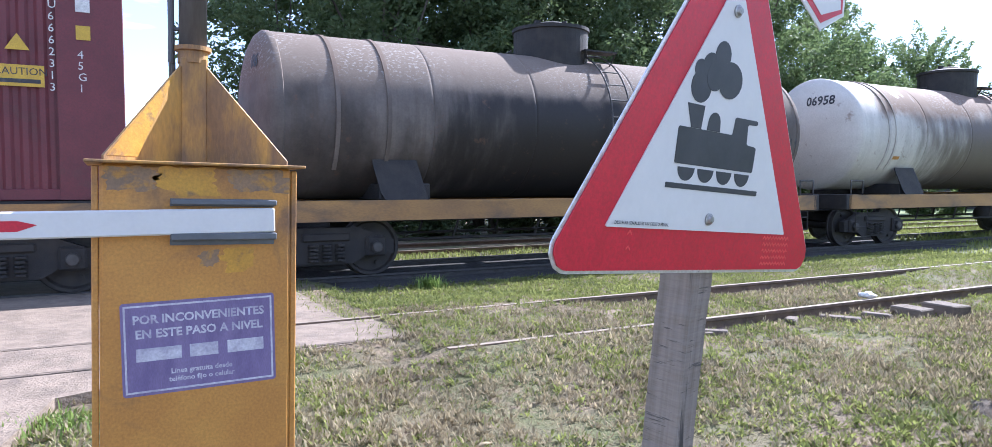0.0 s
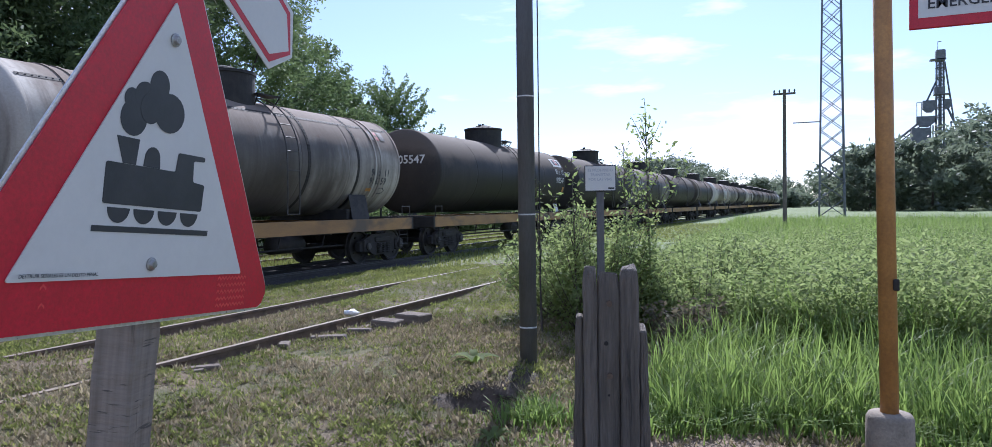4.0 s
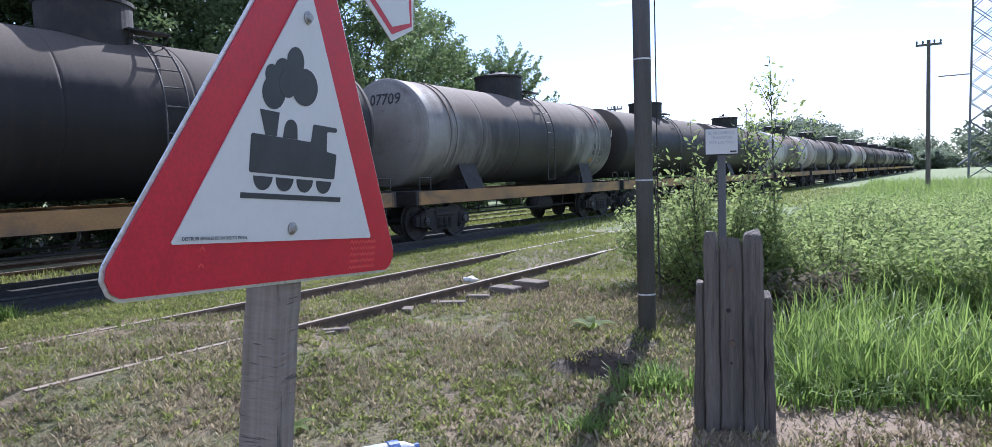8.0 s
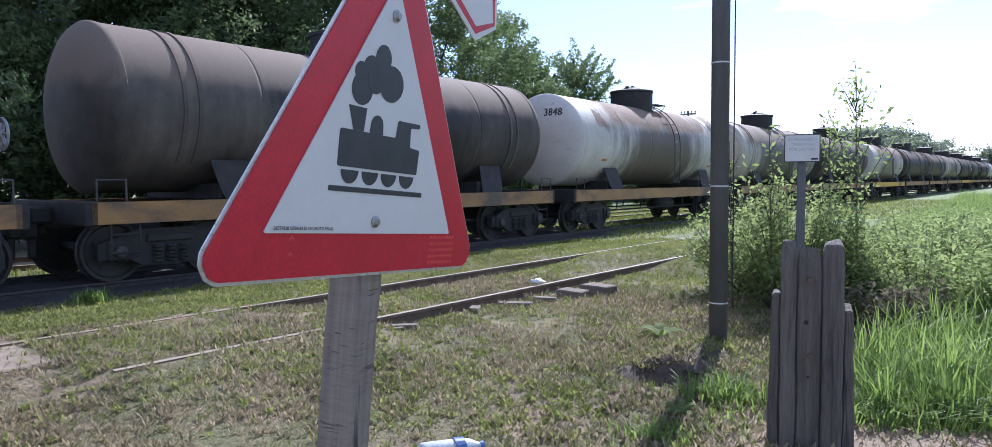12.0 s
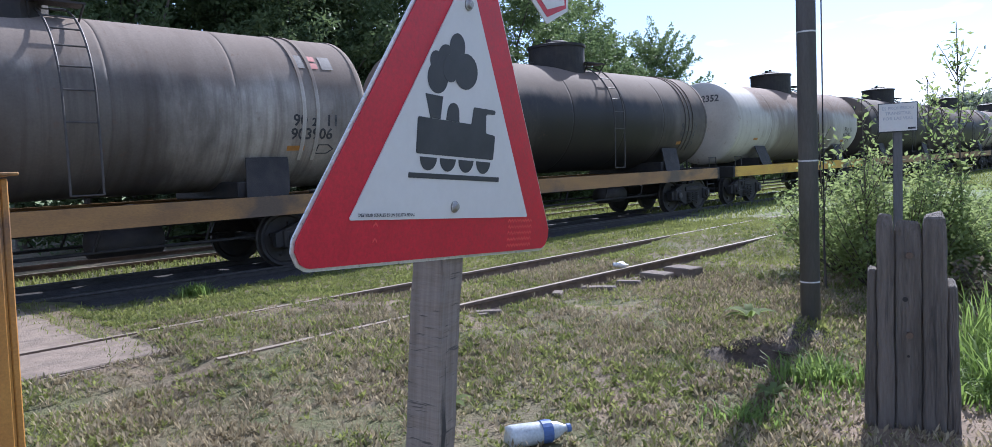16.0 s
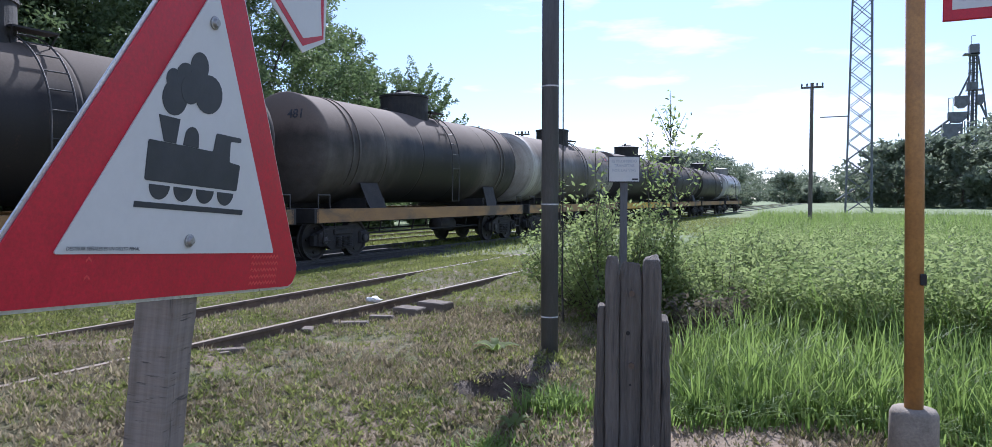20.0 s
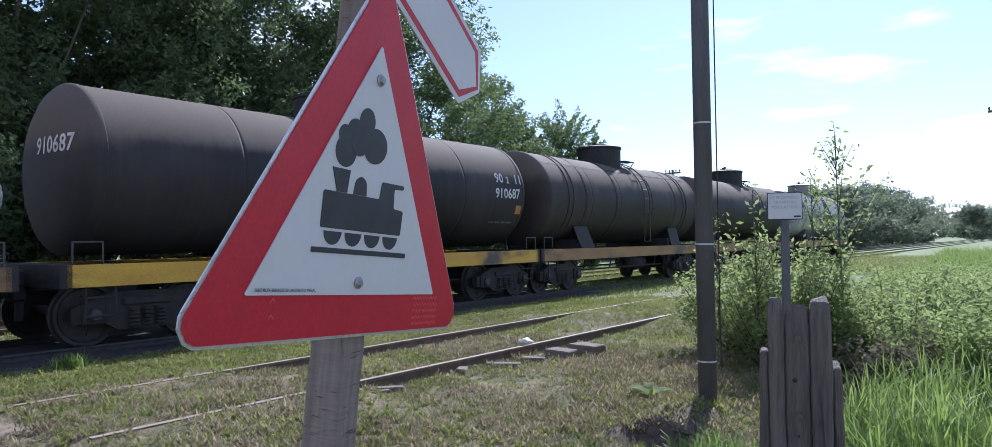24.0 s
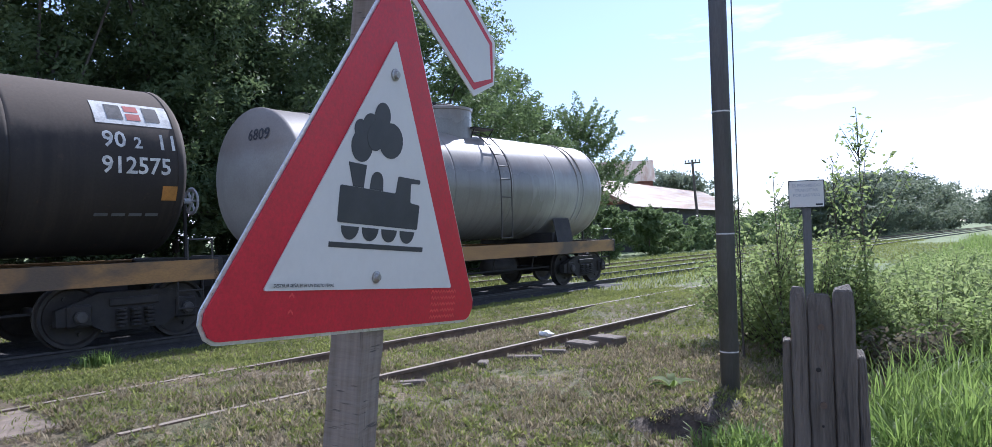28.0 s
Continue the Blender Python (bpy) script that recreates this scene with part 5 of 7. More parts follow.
    def worn_patch(cx, cz, rx, rz, mat, seed, label):
        """Paint remnant or grime with a ragged outline."""
        pts = []
        for i in range(44):
            t = 2 * math.pi * i / 44
            k = 1 + 0.5 * noise.noise((math.cos(t) * 1.6, math.sin(t) * 1.6, seed)) + 0.25 * noise.noise((math.cos(t) * 7, math.sin(t) * 7, seed))
            sq = max(abs(math.cos(t)), abs(math.sin(t))) ** 0.6
            pts.append((min(x1 - 0.004, max(x0 + 0.004, cx + rx * k * math.cos(t) / sq)), min(z1 - 0.006, cz + rz * k * math.sin(t) / sq)))
        part("worn_patch", plate(bmesh.new(), pts, 0.0008), mat, c, label, m=pose(0, y0 - 0.0011, 0))

    worn_patch(0.625 + 0.09, 1.545, 0.115, 0.055, M["patch_yellow"], 1.3, "bright yellow paint remnant")
    worn_patch(0.53, 1.555, 0.085, 0.042, M["patch_grime"], 2.7, "brown grime patch")
    worn_patch(0.99, 1.55, 0.125, 0.05, M["patch_grime"], 4.1, "brown grime patch")
    worn_patch(0.915, 1.235, 0.07, 0.045, M["patch_yellow"], 5.9, "bright yellow paint remnant")
    worn_patch(0.80, 1.245, 0.04, 0.03, M["patch_grime"], 6.4, "brown grime patch")
    bm = bmesh.new()
    box(bm, -6.2, 0, -0.022, 0.018, 0, 0.098, 0.006)
    arm = part("arm_board", bm, M["white_paint"], c, "white barrier arm board lowered across the road", m=pose(x1 - 0.07, y0 - 0.02, 1.345, 0, -1.3, 0))
    for i in range(5):
        rb = bmesh.new()
        a = -0.82 - i * 1.1
        plate(rb, [(a - 0.52, 0.028), (a - 0.06, 0.028), (a, 0.05), (a - 0.06, 0.066), (a - 0.52, 0.066)], 0.0008, pose(0, -0.0235, 0))
        part("chevron", rb, M["red_sheet"], arm, "red chevron")


build_barrier()


def build_pole():
    bm = bmesh.new()
    a, b = Vector((6.85, -3.205, -0.3)), Vector((6.80, -3.22, 7.5))
    rod(bm, a, b, 0.081, 0.073, 22)
    p = thing("street_pole", "dark round steel pole with worn white rings in dirt", "pole")
    part("shaft", bm, M["pole_paint"], p, smooth=True)
    for z in (0.44, 1.48, 2.56):
        bm = bmesh.new()
        q = a.lerp(b, (z + 0.3) / 7.8)
        rod(bm, q, q + Vector((0, 0, 0.013)), 0.0815, seg=22)
        part("ring", bm, M["white_letter"], p, "worn white ring")
    bm = bmesh.new()
    rod(bm, (6.88, -3.32, 0.6), (6.84, -3.33, 7.4), 0.006, seg=5)
    part("cable", bm, M["under"], p, "loose cable")


build_pole()


def build_timber():
    """Upright old sleepers bolted together: two tall ones with a split between, short ones at each side."""
    t = thing("timber_buffer_post", "split weathered upright timbers bolted together, standing in dirt", "timber post", pose(4.83, -4.54, 0, 0, 0, -73.2))
    for x0, x1, y0, y1, top in ((-0.165, -0.083, -0.075, 0.07, 1.21), (-0.0825, 0.0530, -0.045, 0.075, 1.175), (0.0535, 0.162, -0.072, 0.07, 1.205), (-0.208, -0.166, -0.05, 0.06, 0.905), (0.163, 0.205, -0.045, 0.07, 0.83)):
        bm = bmesh.new()
        box(bm, x0, x1, y0, y1, -0.2, top, 0.009)
        bmesh.ops.subdivide_edges(bm, edges=[e for e in bm.edges if abs(e.verts[0].co.z - e.verts[1].co.z) > 0.5], cuts=22)
        for v in bm.verts:
            v.co += 0.006 * Vector((noise.noise(v.co * 6), noise.noise(v.co * 6 + Vector((3, 1, 7))), 0))
            if v.co.z > top - 0.05:
                v.co.z += 0.03 * noise.noise(Vector((v.co.x * 9, v.co.y * 9, 2))) - 0.25 * abs(v.co.x - (x0 + x1) / 2)
            if top > 1.0 and v.co.z > top - 0.13:           # worn round shoulders
                k = (v.co.z - top + 0.13) / 0.13
                v.co.x += ((x0 + x1) / 2 - v.co.x) * 0.30 * k * k
                v.co.y += ((y0 + y1) / 2 - v.co.y) * 0.45 * k * k
            if (x0 > 0.16 and v.co.x > 0.19) or (x1 < -0.16 and v.co.x < -0.19):
                v.co.x += math.copysign(0.03 * (0.9 - v.co.z), v.co.x)
        part("timber", bm, M["timber_core"] if x0 == -0.082 else M["old_wood"], t, "brown split middle timber" if x0 == -0.082 else "")
    for x, z, r in ((-0.03, 0.74, 0.013), (-0.016, 0.43, 0.007)):
        bm = bmesh.new()
        lathe(bm, [(-0.051, r * 0.4), (-0.051, r), (-0.03, r)], "y", 12, (x, 0, z))
        part("knot_hole", bm, M["under"], t, "dark hole in the wood")
    for z in (0.55, 0.98):
        bm = bmesh.new()
        rod(bm, (-0.01, -0.078, z), (-0.01, -0.05, z), 0.018, seg=8)
        part("bolt", bm, M["rail_side"], t, "rusty bolt")


build_timber()


def build_notice():
    n = thing("notice_sign", "small white notice board on a dark square post", "notice sign", pose(7.42, -3.74, 0, 0, 0, -70))
    bm = bmesh.new()
    box(bm, -0.035, 0.035, -0.03, 0.03, -0.2, 1.78, 0.006)
    part("post", bm, M["pole_paint"], n)
    bm = bmesh.new()
    box(bm, -0.15, 0.15, -0.045, -0.032, 1.695, 1.945, 0.004)
    part("frame", bm, M["black_print"], n, "black frame")
    bm = bmesh.new()
    box(bm, -0.142, 0.142, -0.048, -0.0455, 1.704, 1.936)
    pl = part("panel", bm, M["white_paint"], n, "white panel")
    for word, z in (("ES PROHIBIDO", 1.885), ("TRANSITAR", 1.842), ("POR LAS VIAS", 1.798)):
        letters(word, 0.037, M["faint_print"], pl, pose(0, -0.0482, z), align="CENTER", bold=0.0008)
    lg = bmesh.new()
    box(lg, 0.075, 0.132, -0.0495, -0.0482, 1.716, 1.732)
    part("print_mark", lg, M["dark_letter"], pl, "small dark mark")


build_notice()


def build_yellow_post():
    p = thing("emergency_sign_post", "orange-yellow tube post in a cement base with a board", "sign post", pose(4.98, -6.03, 0))
    bm = bmesh.new()
    lathe(bm, [(-0.1, 0.125), (0.40, 0.118), (0.425, 0.105), (0.43, 0.05)], "z", 24)
    part("base", bm, M["footing"], p, "pale cement base", True)
    bm = bmesh.new()
    rod(bm, (0, 0, 0.3), (0.0, 0.05, 3.6), 0.046, seg=18)
    part("tube", bm, M["post_orange"], p, smooth=True)
    bm = bmesh.new()
    box(bm, -0.052, -0.03, -0.042, -0.012, 1.09, 1.15, 0.004)
    part("scuff", bm, M["under"], p, "dark tar spot")
    bm = bmesh.new()
    box(bm, -0.012, 0.012, -1.05, -0.09, 2.46, 3.06, 0.004)
    part("board_edge", bm, M["red_sheet"], p, "red edge")
    bm = bmesh.new()
    box(bm, -0.014, -0.0125, -1.01, -0.13, 2.515, 3.02)
    pn = part("panel", bm, M["white_paint"], p, "white panel")
    letters("EMERGENCIA TEL:", 0.075, M["dark_letter"], pn, pose(-0.0145, -0.17, 2.56, 0, 0, -90), bold=0.001)
    bb = bmesh.new()
    box(bb, -0.0165, -0.0142, -1.0, -0.80, 2.56, 2.612)
    part("number_bars", bb, M["dark_letter"], pn, "blanked number")
    lg = bmesh.new()
    lathe(lg, [(-0.0165, 0.04), (-0.0165, 0.085), (-0.0142, 0.085), (-0.0142, 0.04)], "x", 20, (0, -0.30, 2.78))
    part("logo_ring", lg, M["steel_far"], pn, "grey ring mark")
    lb = bmesh.new()
    for i in range(5):
        box(lb, -0.0165, -0.0142, -0.50 - i * 0.095, -0.43 - i * 0.095, 2.70, 2.86)
    part("logo_bars", lb, M["dark_letter"], pn, "dark bars of a mark")


build_yellow_post()


def build_litter():
    b = thing("plastic_bottle", "crumpled pale blue plastic bottle lying in the dirt", "bottle", pose(3.45, -3.02, 0.06, 0, 0, -28) @ Matrix.Scale(1.2, 4))
    bm = bmesh.new()
    lathe(bm, [(-0.14, 0.02), (-0.14, 0.046), (-0.12, 0.052), (0.05, 0.052), (0.11, 0.04), (0.14, 0.018), (0.16, 0.018)], "x", 18)
    for v in bm.verts:
        v.co *= 1 + 0.12 * noise.noise(v.co * 14)
    part("body", bm, M["bottle"], b, smooth=True)
    bm = bmesh.new()
    lathe(bm, [(0.15, 0.021), (0.17, 0.021), (0.175, 0.005)], "x", 12)
    part("cap", bm, M["bottle_label"], b, "blue cap")
    bm = bmesh.new()
    lathe(bm, [(0.02, 0.056), (0.07, 0.054)], "x", 18)
    part("label", bm, M["bottle_label"], b, "blue label band")
    rng = random.Random(12)
    for x, y, s, yaw in ((2.25, -2.55, 0.22, 40), (2.35, -2.62, 0.18, 70), (2.9, -2.9, 0.3, -4), (2.2, -2.1, 0.16, 20)):
        bm = bmesh.new()
        n = 7
        rows = []
        for i in range(n + 1):
            u = i / n
            wd = 0.035 * math.sin(math.pi * min(0.97, max(0.05, u))) ** 0.6 * s / 0.2
            rows.append([bm.verts.new((u * s, k * wd, 0.02 + 0.03 * math.sin(u * 3) - abs(k) * 0.008)) for k in (-1, 0, 1)])
        for p, q in zip(rows, rows[1:]):
            for k in (0, 1):
                bm.faces.new((p[k], q[k], q[k + 1], p[k + 1]))
        bmesh.ops.solidify(bm, geom=bm.faces[:], thickness=0.002)
        single("dry_husk", bm, M["dry_leaf"], "dry curled husk lying on the grass", "dry leaf", True, pose(x, y, 0.02, 0, rng.uniform(-10, 10), yaw), "dry husks on the ground")
    bm = bmesh.new()
    bmesh.ops.create_icosphere(bm, subdivisions=2, radius=0.09)
    for v in bm.verts:
        v.co = Vector((v.co.x * 1.7, v.co.y, v.co.z * 0.5)) * (1 + 0.5 * noise.noise(v.co * 20))
    single("plastic_scrap", bm, M["white_plastic"], "white plastic scrap lying on the siding rail", "litter", m=pose(8.72, 0.10, 0.165, 0, 8, 15))
    for x, y, l, wd, yaw in ((5.78, -0.22, 0.40, 0.11, -42), (5.62, -0.30, 0.26, 0.08, -20), (7.62, -0.36, 0.42, 0.15, -62), (8.16, -0.42, 0.30, 0.13, -70), (7.08, -0.16, 0.22, 0.12, 30), (4.6, 0.9, 0.6, 0.12, 4), (3.55, 1.15, 0.45, 0.10, -3)):
        bm = bmesh.new()
        box(bm, -l / 2, l / 2, -wd / 2, wd / 2, -0.03, 0.035, 0.012)
        for v in bm.verts:
            v.co += 0.02 * Vector((noise.noise(v.co * 9 + Vector((x, y, 0))), noise.noise(v.co * 9 + Vector((y, x, 3))), 0))
        single("wood_offcut", bm, M["sleeper_wood"], "broken piece of old sleeper wood by the siding", "wood scrap", m=pose(x, y, 0.03, 0, 0, yaw), group="sleeper offcuts")


build_litter()


def build_sleeper_blocks():
    """Short sleeper ends stacked against the near siding rail."""
    for x, y, l, w, h, yaw in ((9.08, -0.66, 0.42, 0.30, 0.135, -8), (8.66, -0.52, 0.40, 0.24, 0.105, -6)):
        bm = bmesh.new()
        box(bm, -w / 2, w / 2, -l / 2, l / 2, -0.03, h, 0.014)
        for v in bm.verts:
            v.co += 0.012 * noise.noise_vector(v.co * 5 + Vector((x, y, 0)))
        single("sleeper_block", bm, M["sleeper_wood"], "short dark sleeper block lying against the siding rail", "sleeper", m=pose(x, y, 0, 0, 0, yaw), group="sleeper blocks")


build_sleeper_blocks()


def build_soil():
    def mound(x, y, rx, ry, h, mat, label, seed, yaw=0):
        bm = bmesh.new()
        n, k = 40, 12
        rings = [[bm.verts.new((0, 0, h))]]
        for i in range(1, k + 1):
            u = i / k
            ring = []
            for j in range(n):
                t = 2 * math.pi * j / n
                wob = 1 + 0.28 * noise.noise((math.cos(t) * 1.5, math.sin(t) * 1.5, seed))
                q = Vector((rx * u * wob * math.cos(t), ry * u * wob * math.sin(t), 0))
                q.z = h * (1 - u ** 1.6) + 0.35 * h * noise.noise(q * 7 + Vector((0, 0, seed))) * (1 - u) + 0.02 * (1 - u) - (0.03 if i == k else 0)
                ring.append(bm.verts.new(q))
            rings.append(ring)
        for j in range(n):
            bm.faces.new((rings[0][0], rings[1][j], rings[1][(j + 1) % n]))
        for p, q in zip(rings[1:], rings[2:]):
            for j in range(n):
                bm.faces.new((p[j], q[j], q[(j + 1) % n], p[(j + 1) % n]))
        bmesh.ops.recalc_face_normals(bm, faces=bm.faces)
        single("soil_patch", bm, mat, label, "soil", True, pose(x, y, 0.01, 0, 0, yaw), kind="stuff")

    mound(6.58, -3.16, 0.46, 0.34, 0.10, M["dark_soil"], "dark heap of soil at the foot of the pole", 2.2, 20)
    bm = bmesh.new()                                    # bare soil lining the dug hollow, coloured dark to carry its shade
    rings = []
    for i in range(13):
        u = i / 12
        ring = []
        for j in range(36):
            t = 2 * math.pi * j / 36
            q = u * (1 + 0.2 * noise.noise((math.cos(t) * 1.7, math.sin(t) * 1.7, 3.3)))
            px, py = 5.88 + 0.42 * q * math.cos(t), -3.12 + 0.37 * q * math.sin(t)
            ring.append(bm.verts.new((px, py, ground_z(px, py) + 0.014 * (1 - u) ** 0.5 - 0.012 * u ** 4 + 0.01)))
        rings.append(ring)
    for p, q in zip(rings, rings[1:]):
        for j in range(36):
            bm.faces.new((p[j], q[j], q[(j + 1) % 36], p[(j + 1) % 36]))
    bmesh.ops.remove_doubles(bm, verts=bm.verts, dist=0.0005)
    bmesh.ops.recalc_face_normals(bm, faces=bm.faces)
    single("soil_patch", bm, M["dark_soil"], "bare soil of a dug hollow, shade in its dark colour", "soil", True, kind="stuff")
    mound(5.15, -4.75, 0.75, 0.9, 0.008, M["dirt"], "bare trodden dirt round the timbers", 5.5, 15)
    mound(5.0, -6.5, 0.55, 1.0, 0.008, M["dirt"], "bare trodden dirt beside the tall grass", 8.5, 5)
    mound(5.2, 0.85, 1.1, 0.5, 0.10, M["dirt"], "bare dirt between the siding rails", 6.5, 0)


build_soil()


# ---- plants ----
def soup(name, verts, faces, material, label, category="plants", kind="stuff", parent=None):
    me = bpy.data.meshes.new(name)
    v = np.asarray(verts, dtype=np.float32).reshape(-1, 3)
    f = np.asarray(faces, dtype=np.int32)
    k = f.shape[1]
    me.vertices.add(len(v))
    me.vertices.foreach_set("co", v.ravel())
    me.loops.add(f.size)
    me.loops.foreach_set("vertex_index", f.ravel())
    me.polygons.add(len(f))
    me.polygons.foreach_set("loop_start", np.arange(0, f.size, k, dtype=np.int32))
    me.polygons.foreach_set("loop_total", np.full(len(f), k, dtype=np.int32))
    me.update(calc_edges=True)
    me.materials.append(material)
    ob = new(name, me)
    if parent is not None:
        ob.parent = parent
        return tagged(ob, label, kind=kind)
    return tagged(ob, label, category, kind=kind)


def blades(rng, px, py, pz, height, width, bend, per=1):
    """Grass blades of two bent quads each, as arrays."""
    n = len(px)
    yaw = rng.uniform(0, 2 * np.pi, n)
    h = height * rng.uniform(0.55, 1.25, n)
    w = width * rng.uniform(0.7, 1.3, n)
    ln = bend * rng.uniform(0.2, 1.4, n) * h
    dx, dy = np.cos(yaw), np.sin(yaw)
    sx, sy = -dy * w / 2, dx * w / 2
    P = np.stack([px, py, pz], 1)
    side = np.stack([sx, sy, np.zeros(n)], 1)
    mid = P + np.stack([dx * ln * 0.3, dy * ln * 0.3, h * 0.62], 1)
    tip = P + np.stack([dx * ln, dy * ln, h * np.clip(1.0 - 0.25 * ln / h, 0.4, 1)], 1)
    V = np.stack([P - side, P + side, mid + side * 0.8, mid - side * 0.8, tip + side * 0.12, tip - side * 0.12], 1).reshape(-1, 3)
    base = np.arange(n)[:, None] * 6
    F = np.concatenate([base + np.array([[0, 1, 2, 3]]), base + np.array([[3, 2, 4, 5]])], 0)
    return V, F


def gz(px, py):
    return np.array([ground_z(a, b) for a, b in zip(px, py)]) - 0.01


def leaves(rng, centres, size, flat=0.5):
    """Small folded leaves round given centres."""
    n = len(centres)
    a = rng.normal(size=(n, 3))
    a[:, 2] *= flat
    a /= np.linalg.norm(a, axis=1)[:, None]
    b = np.cross(a, rng.normal(size=(n, 3)))
    b /= np.linalg.norm(b, axis=1)[:, None]
    s = size * rng.uniform(0.6, 1.4, n)[:, None]
    V = np.stack([centres - a * s, centres + b * s * 0.42 , centres + a * s, centres - b * s * 0.42], 1).reshape(-1, 3)
    F = np.arange(n)[:, None] * 4 + np.array([[0, 1, 2, 3]])
    return V, F


def build_turf():
    rng = np.random.default_rng(5)

    def scatter(n, x0, x1, y0, y1, keep):
        px, py = rng.uniform(x0, x1, n), rng.uniform(y0, y1, n)
        m = keep(px, py, rng.uniform(0, 1, n))
        return px[m], py[m]

    def patchy(px, py, seed):
        return np.array([noise.noise((a * 0.55, b * 0.55, seed)) + 0.5 * noise.noise((a * 1.6, b * 1.6, seed + 5)) + 0.45 * noise.noise((a * 4.7, b * 4.7, seed + 9)) for a, b in zip(px, py)])

    def on_soil(px, py):
        road = (px < 2.95) & (py > 0.68) | (py <= 0.68) & (px < 0.1 + (py - 0.05) * np.where(py > 0.05, 2.6, 0.26))
        tall = (px > 5.95 + 0.12 * (-4.6 - py)) & (py < -4.6)
        rail = ((np.abs(py - 0.01) < 0.075) | (np.abs(py - 1.735) < 0.075)) & (px < 16)
        return ~road & ~tall & ~rail

    def in_pit(px, py):
        return ((px - 5.85) / 0.34) ** 2 + ((py + 3.12) / 0.32) ** 2 < 1

    def clumps(px, py, k, spread):
        qx, qy = np.repeat(px, k) + rng.normal(0, spread, len(px) * k), np.repeat(py, k) + rng.normal(0, spread, len(px) * k)
        return qx, qy

    def spears(px, py, pz, height, width, lean):
        """Narrow one-triangle blades."""
        n = len(px)
        a = rng.uniform(0, 2 * np.pi, n)
        h = height * rng.uniform(0.45, 1.35, n)
        d = lean * h * rng.uniform(0.1, 1.3, n)
        w = width * rng.uniform(0.6, 1.4, n) / 2
        dx, dy = np.cos(a), np.sin(a)
        P = np.stack([px, py, pz], 1)
        s2 = np.stack([-dy * w, dx * w, np.zeros(n)], 1)
        V = np.stack([P - s2, P + s2, P + np.stack([dx * d, dy * d, h], 1)], 1).reshape(-1, 3)
        return V, np.arange(n)[:, None] * 3 + np.array([[0, 1, 2]])

    def rosettes(px, py, k, length, rise):
        """Small plants: leaves that spread from one root."""
        n = len(px) * k
        size = np.repeat(rng.uniform(0.55, 1.6, len(px)), k) * length
        a = rng.uniform(0, 2 * np.pi, n)
        up = rng.uniform(0.15, 1.0, n) * rise
        reach = size * rng.uniform(0.4, 1.5, n)
        root = np.stack([np.repeat(px, k), np.repeat(py, k), np.zeros(n)], 1)
        root[:, 2] = np.repeat(gz(px, py), k) + 0.008
        out = np.stack([np.cos(a), np.sin(a), up], 1)
        c = root + out * reach[:, None]
        half = out * (size * 0.55)[:, None]
        tw = rng.normal(0, 0.6, n)
        side = np.stack([-np.sin(a), np.cos(a), tw], 1) * (size * 0.26)[:, None]
        V = np.stack([c - half, c + side, c + half, c - side], 1).reshape(-1, 3)
        return V, np.arange(n)[:, None] * 4 + np.array([[0, 1, 2, 3]])

    def bias(px, py):
        return np.where(py > 1.9, 0.30, 0) + np.where(px > 9, 0.22, 0) + np.where(np.abs(py + 0.35) < 0.35, 0.15, 0) - np.where((py < -1.3) & (px < 5.4), 0.16, 0)

    # green plants rooted one by one
    px, py = scatter(78000, -0.4, 17, -8.0, 4.6, lambda a, b, u: on_soil(a, b) & ~in_pit(a, b) & ((a < 8) | (u < 0.4)))
    m = patchy(px, py, 1.0) + bias(px, py) + rng.normal(0, 0.22, len(px)) > -0.05
    px, py = px[m], py[m]
    V, F = rosettes(px, py, 9, 0.021, 1.4)
    soup("low_weeds", V, F, M["turf"], "low leafy weeds creeping over dry dirt", "weeds")
    # grass tufts
    px, py = scatter(34000, -0.4, 17, -8.0, 4.6, lambda a, b, u: on_soil(a, b) & ~in_pit(a, b))
    m = patchy(px, py, 3.0) + bias(px, py) + rng.normal(0, 0.22, len(px)) > 0.08
    px, py = clumps(px[m], py[m], 9, 0.022)
    V, F = spears(px, py, gz(px, py), 0.05, 0.008, 1.1)
    soup("short_grass", V, F, M["turf"], "patchy short green grass on dry ground", "grass")
    # dry stubble and withered plants
    px, py = scatter(52000, -0.4, 14, -8.0, 4.2, lambda a, b, u: on_soil(a, b) & ~in_pit(a, b))
    m = patchy(px, py, 4.0) - 0.5 * bias(px, py) + rng.normal(0, 0.2, len(px)) > 0.06
    px, py = clumps(px[m], py[m], 5, 0.025)
    V, F = spears(px, py, gz(px, py), 0.034, 0.009, 1.7)
    soup("dry_stubble", V, F, M["dry_turf"], "dry grey-brown weed stubble", "grass")
    px, py = scatter(52000, -0.4, 10, -8.0, 2.0, lambda a, b, u: on_soil(a, b) & ~in_pit(a, b))
    m = patchy(px, py, 14.0) - 0.5 * bias(px, py) + rng.normal(0, 0.2, len(px)) > -0.05
    px, py = px[m], py[m]
    V, F = rosettes(px, py, 9, 0.020, 1.8)
    soup("dry_weed_leaves", V, F, M["dry_turf"], "withered grey-brown weed leaves on dry ground", "weeds")
    # tufts along the broken edge of the crossing
    n = 9000
    px, py = rng.uniform(1.0, 3.3, n), rng.uniform(-0.2, 5.2, n)
    m = (np.abs(px - np.where(py > 0.68, 2.75, 1.0 + (py + 0.0) * 1.3)) < rng.normal(0.0, 0.16, n) + 0.1)
    px, py = px[m], py[m]
    V, F = blades(rng, px, py, np.full(len(px), 0.05), 0.12, 0.011, 1.1)
    soup("edge_tufts", V, F, M["turf"], "green tufts along the broken concrete edge", "grass")
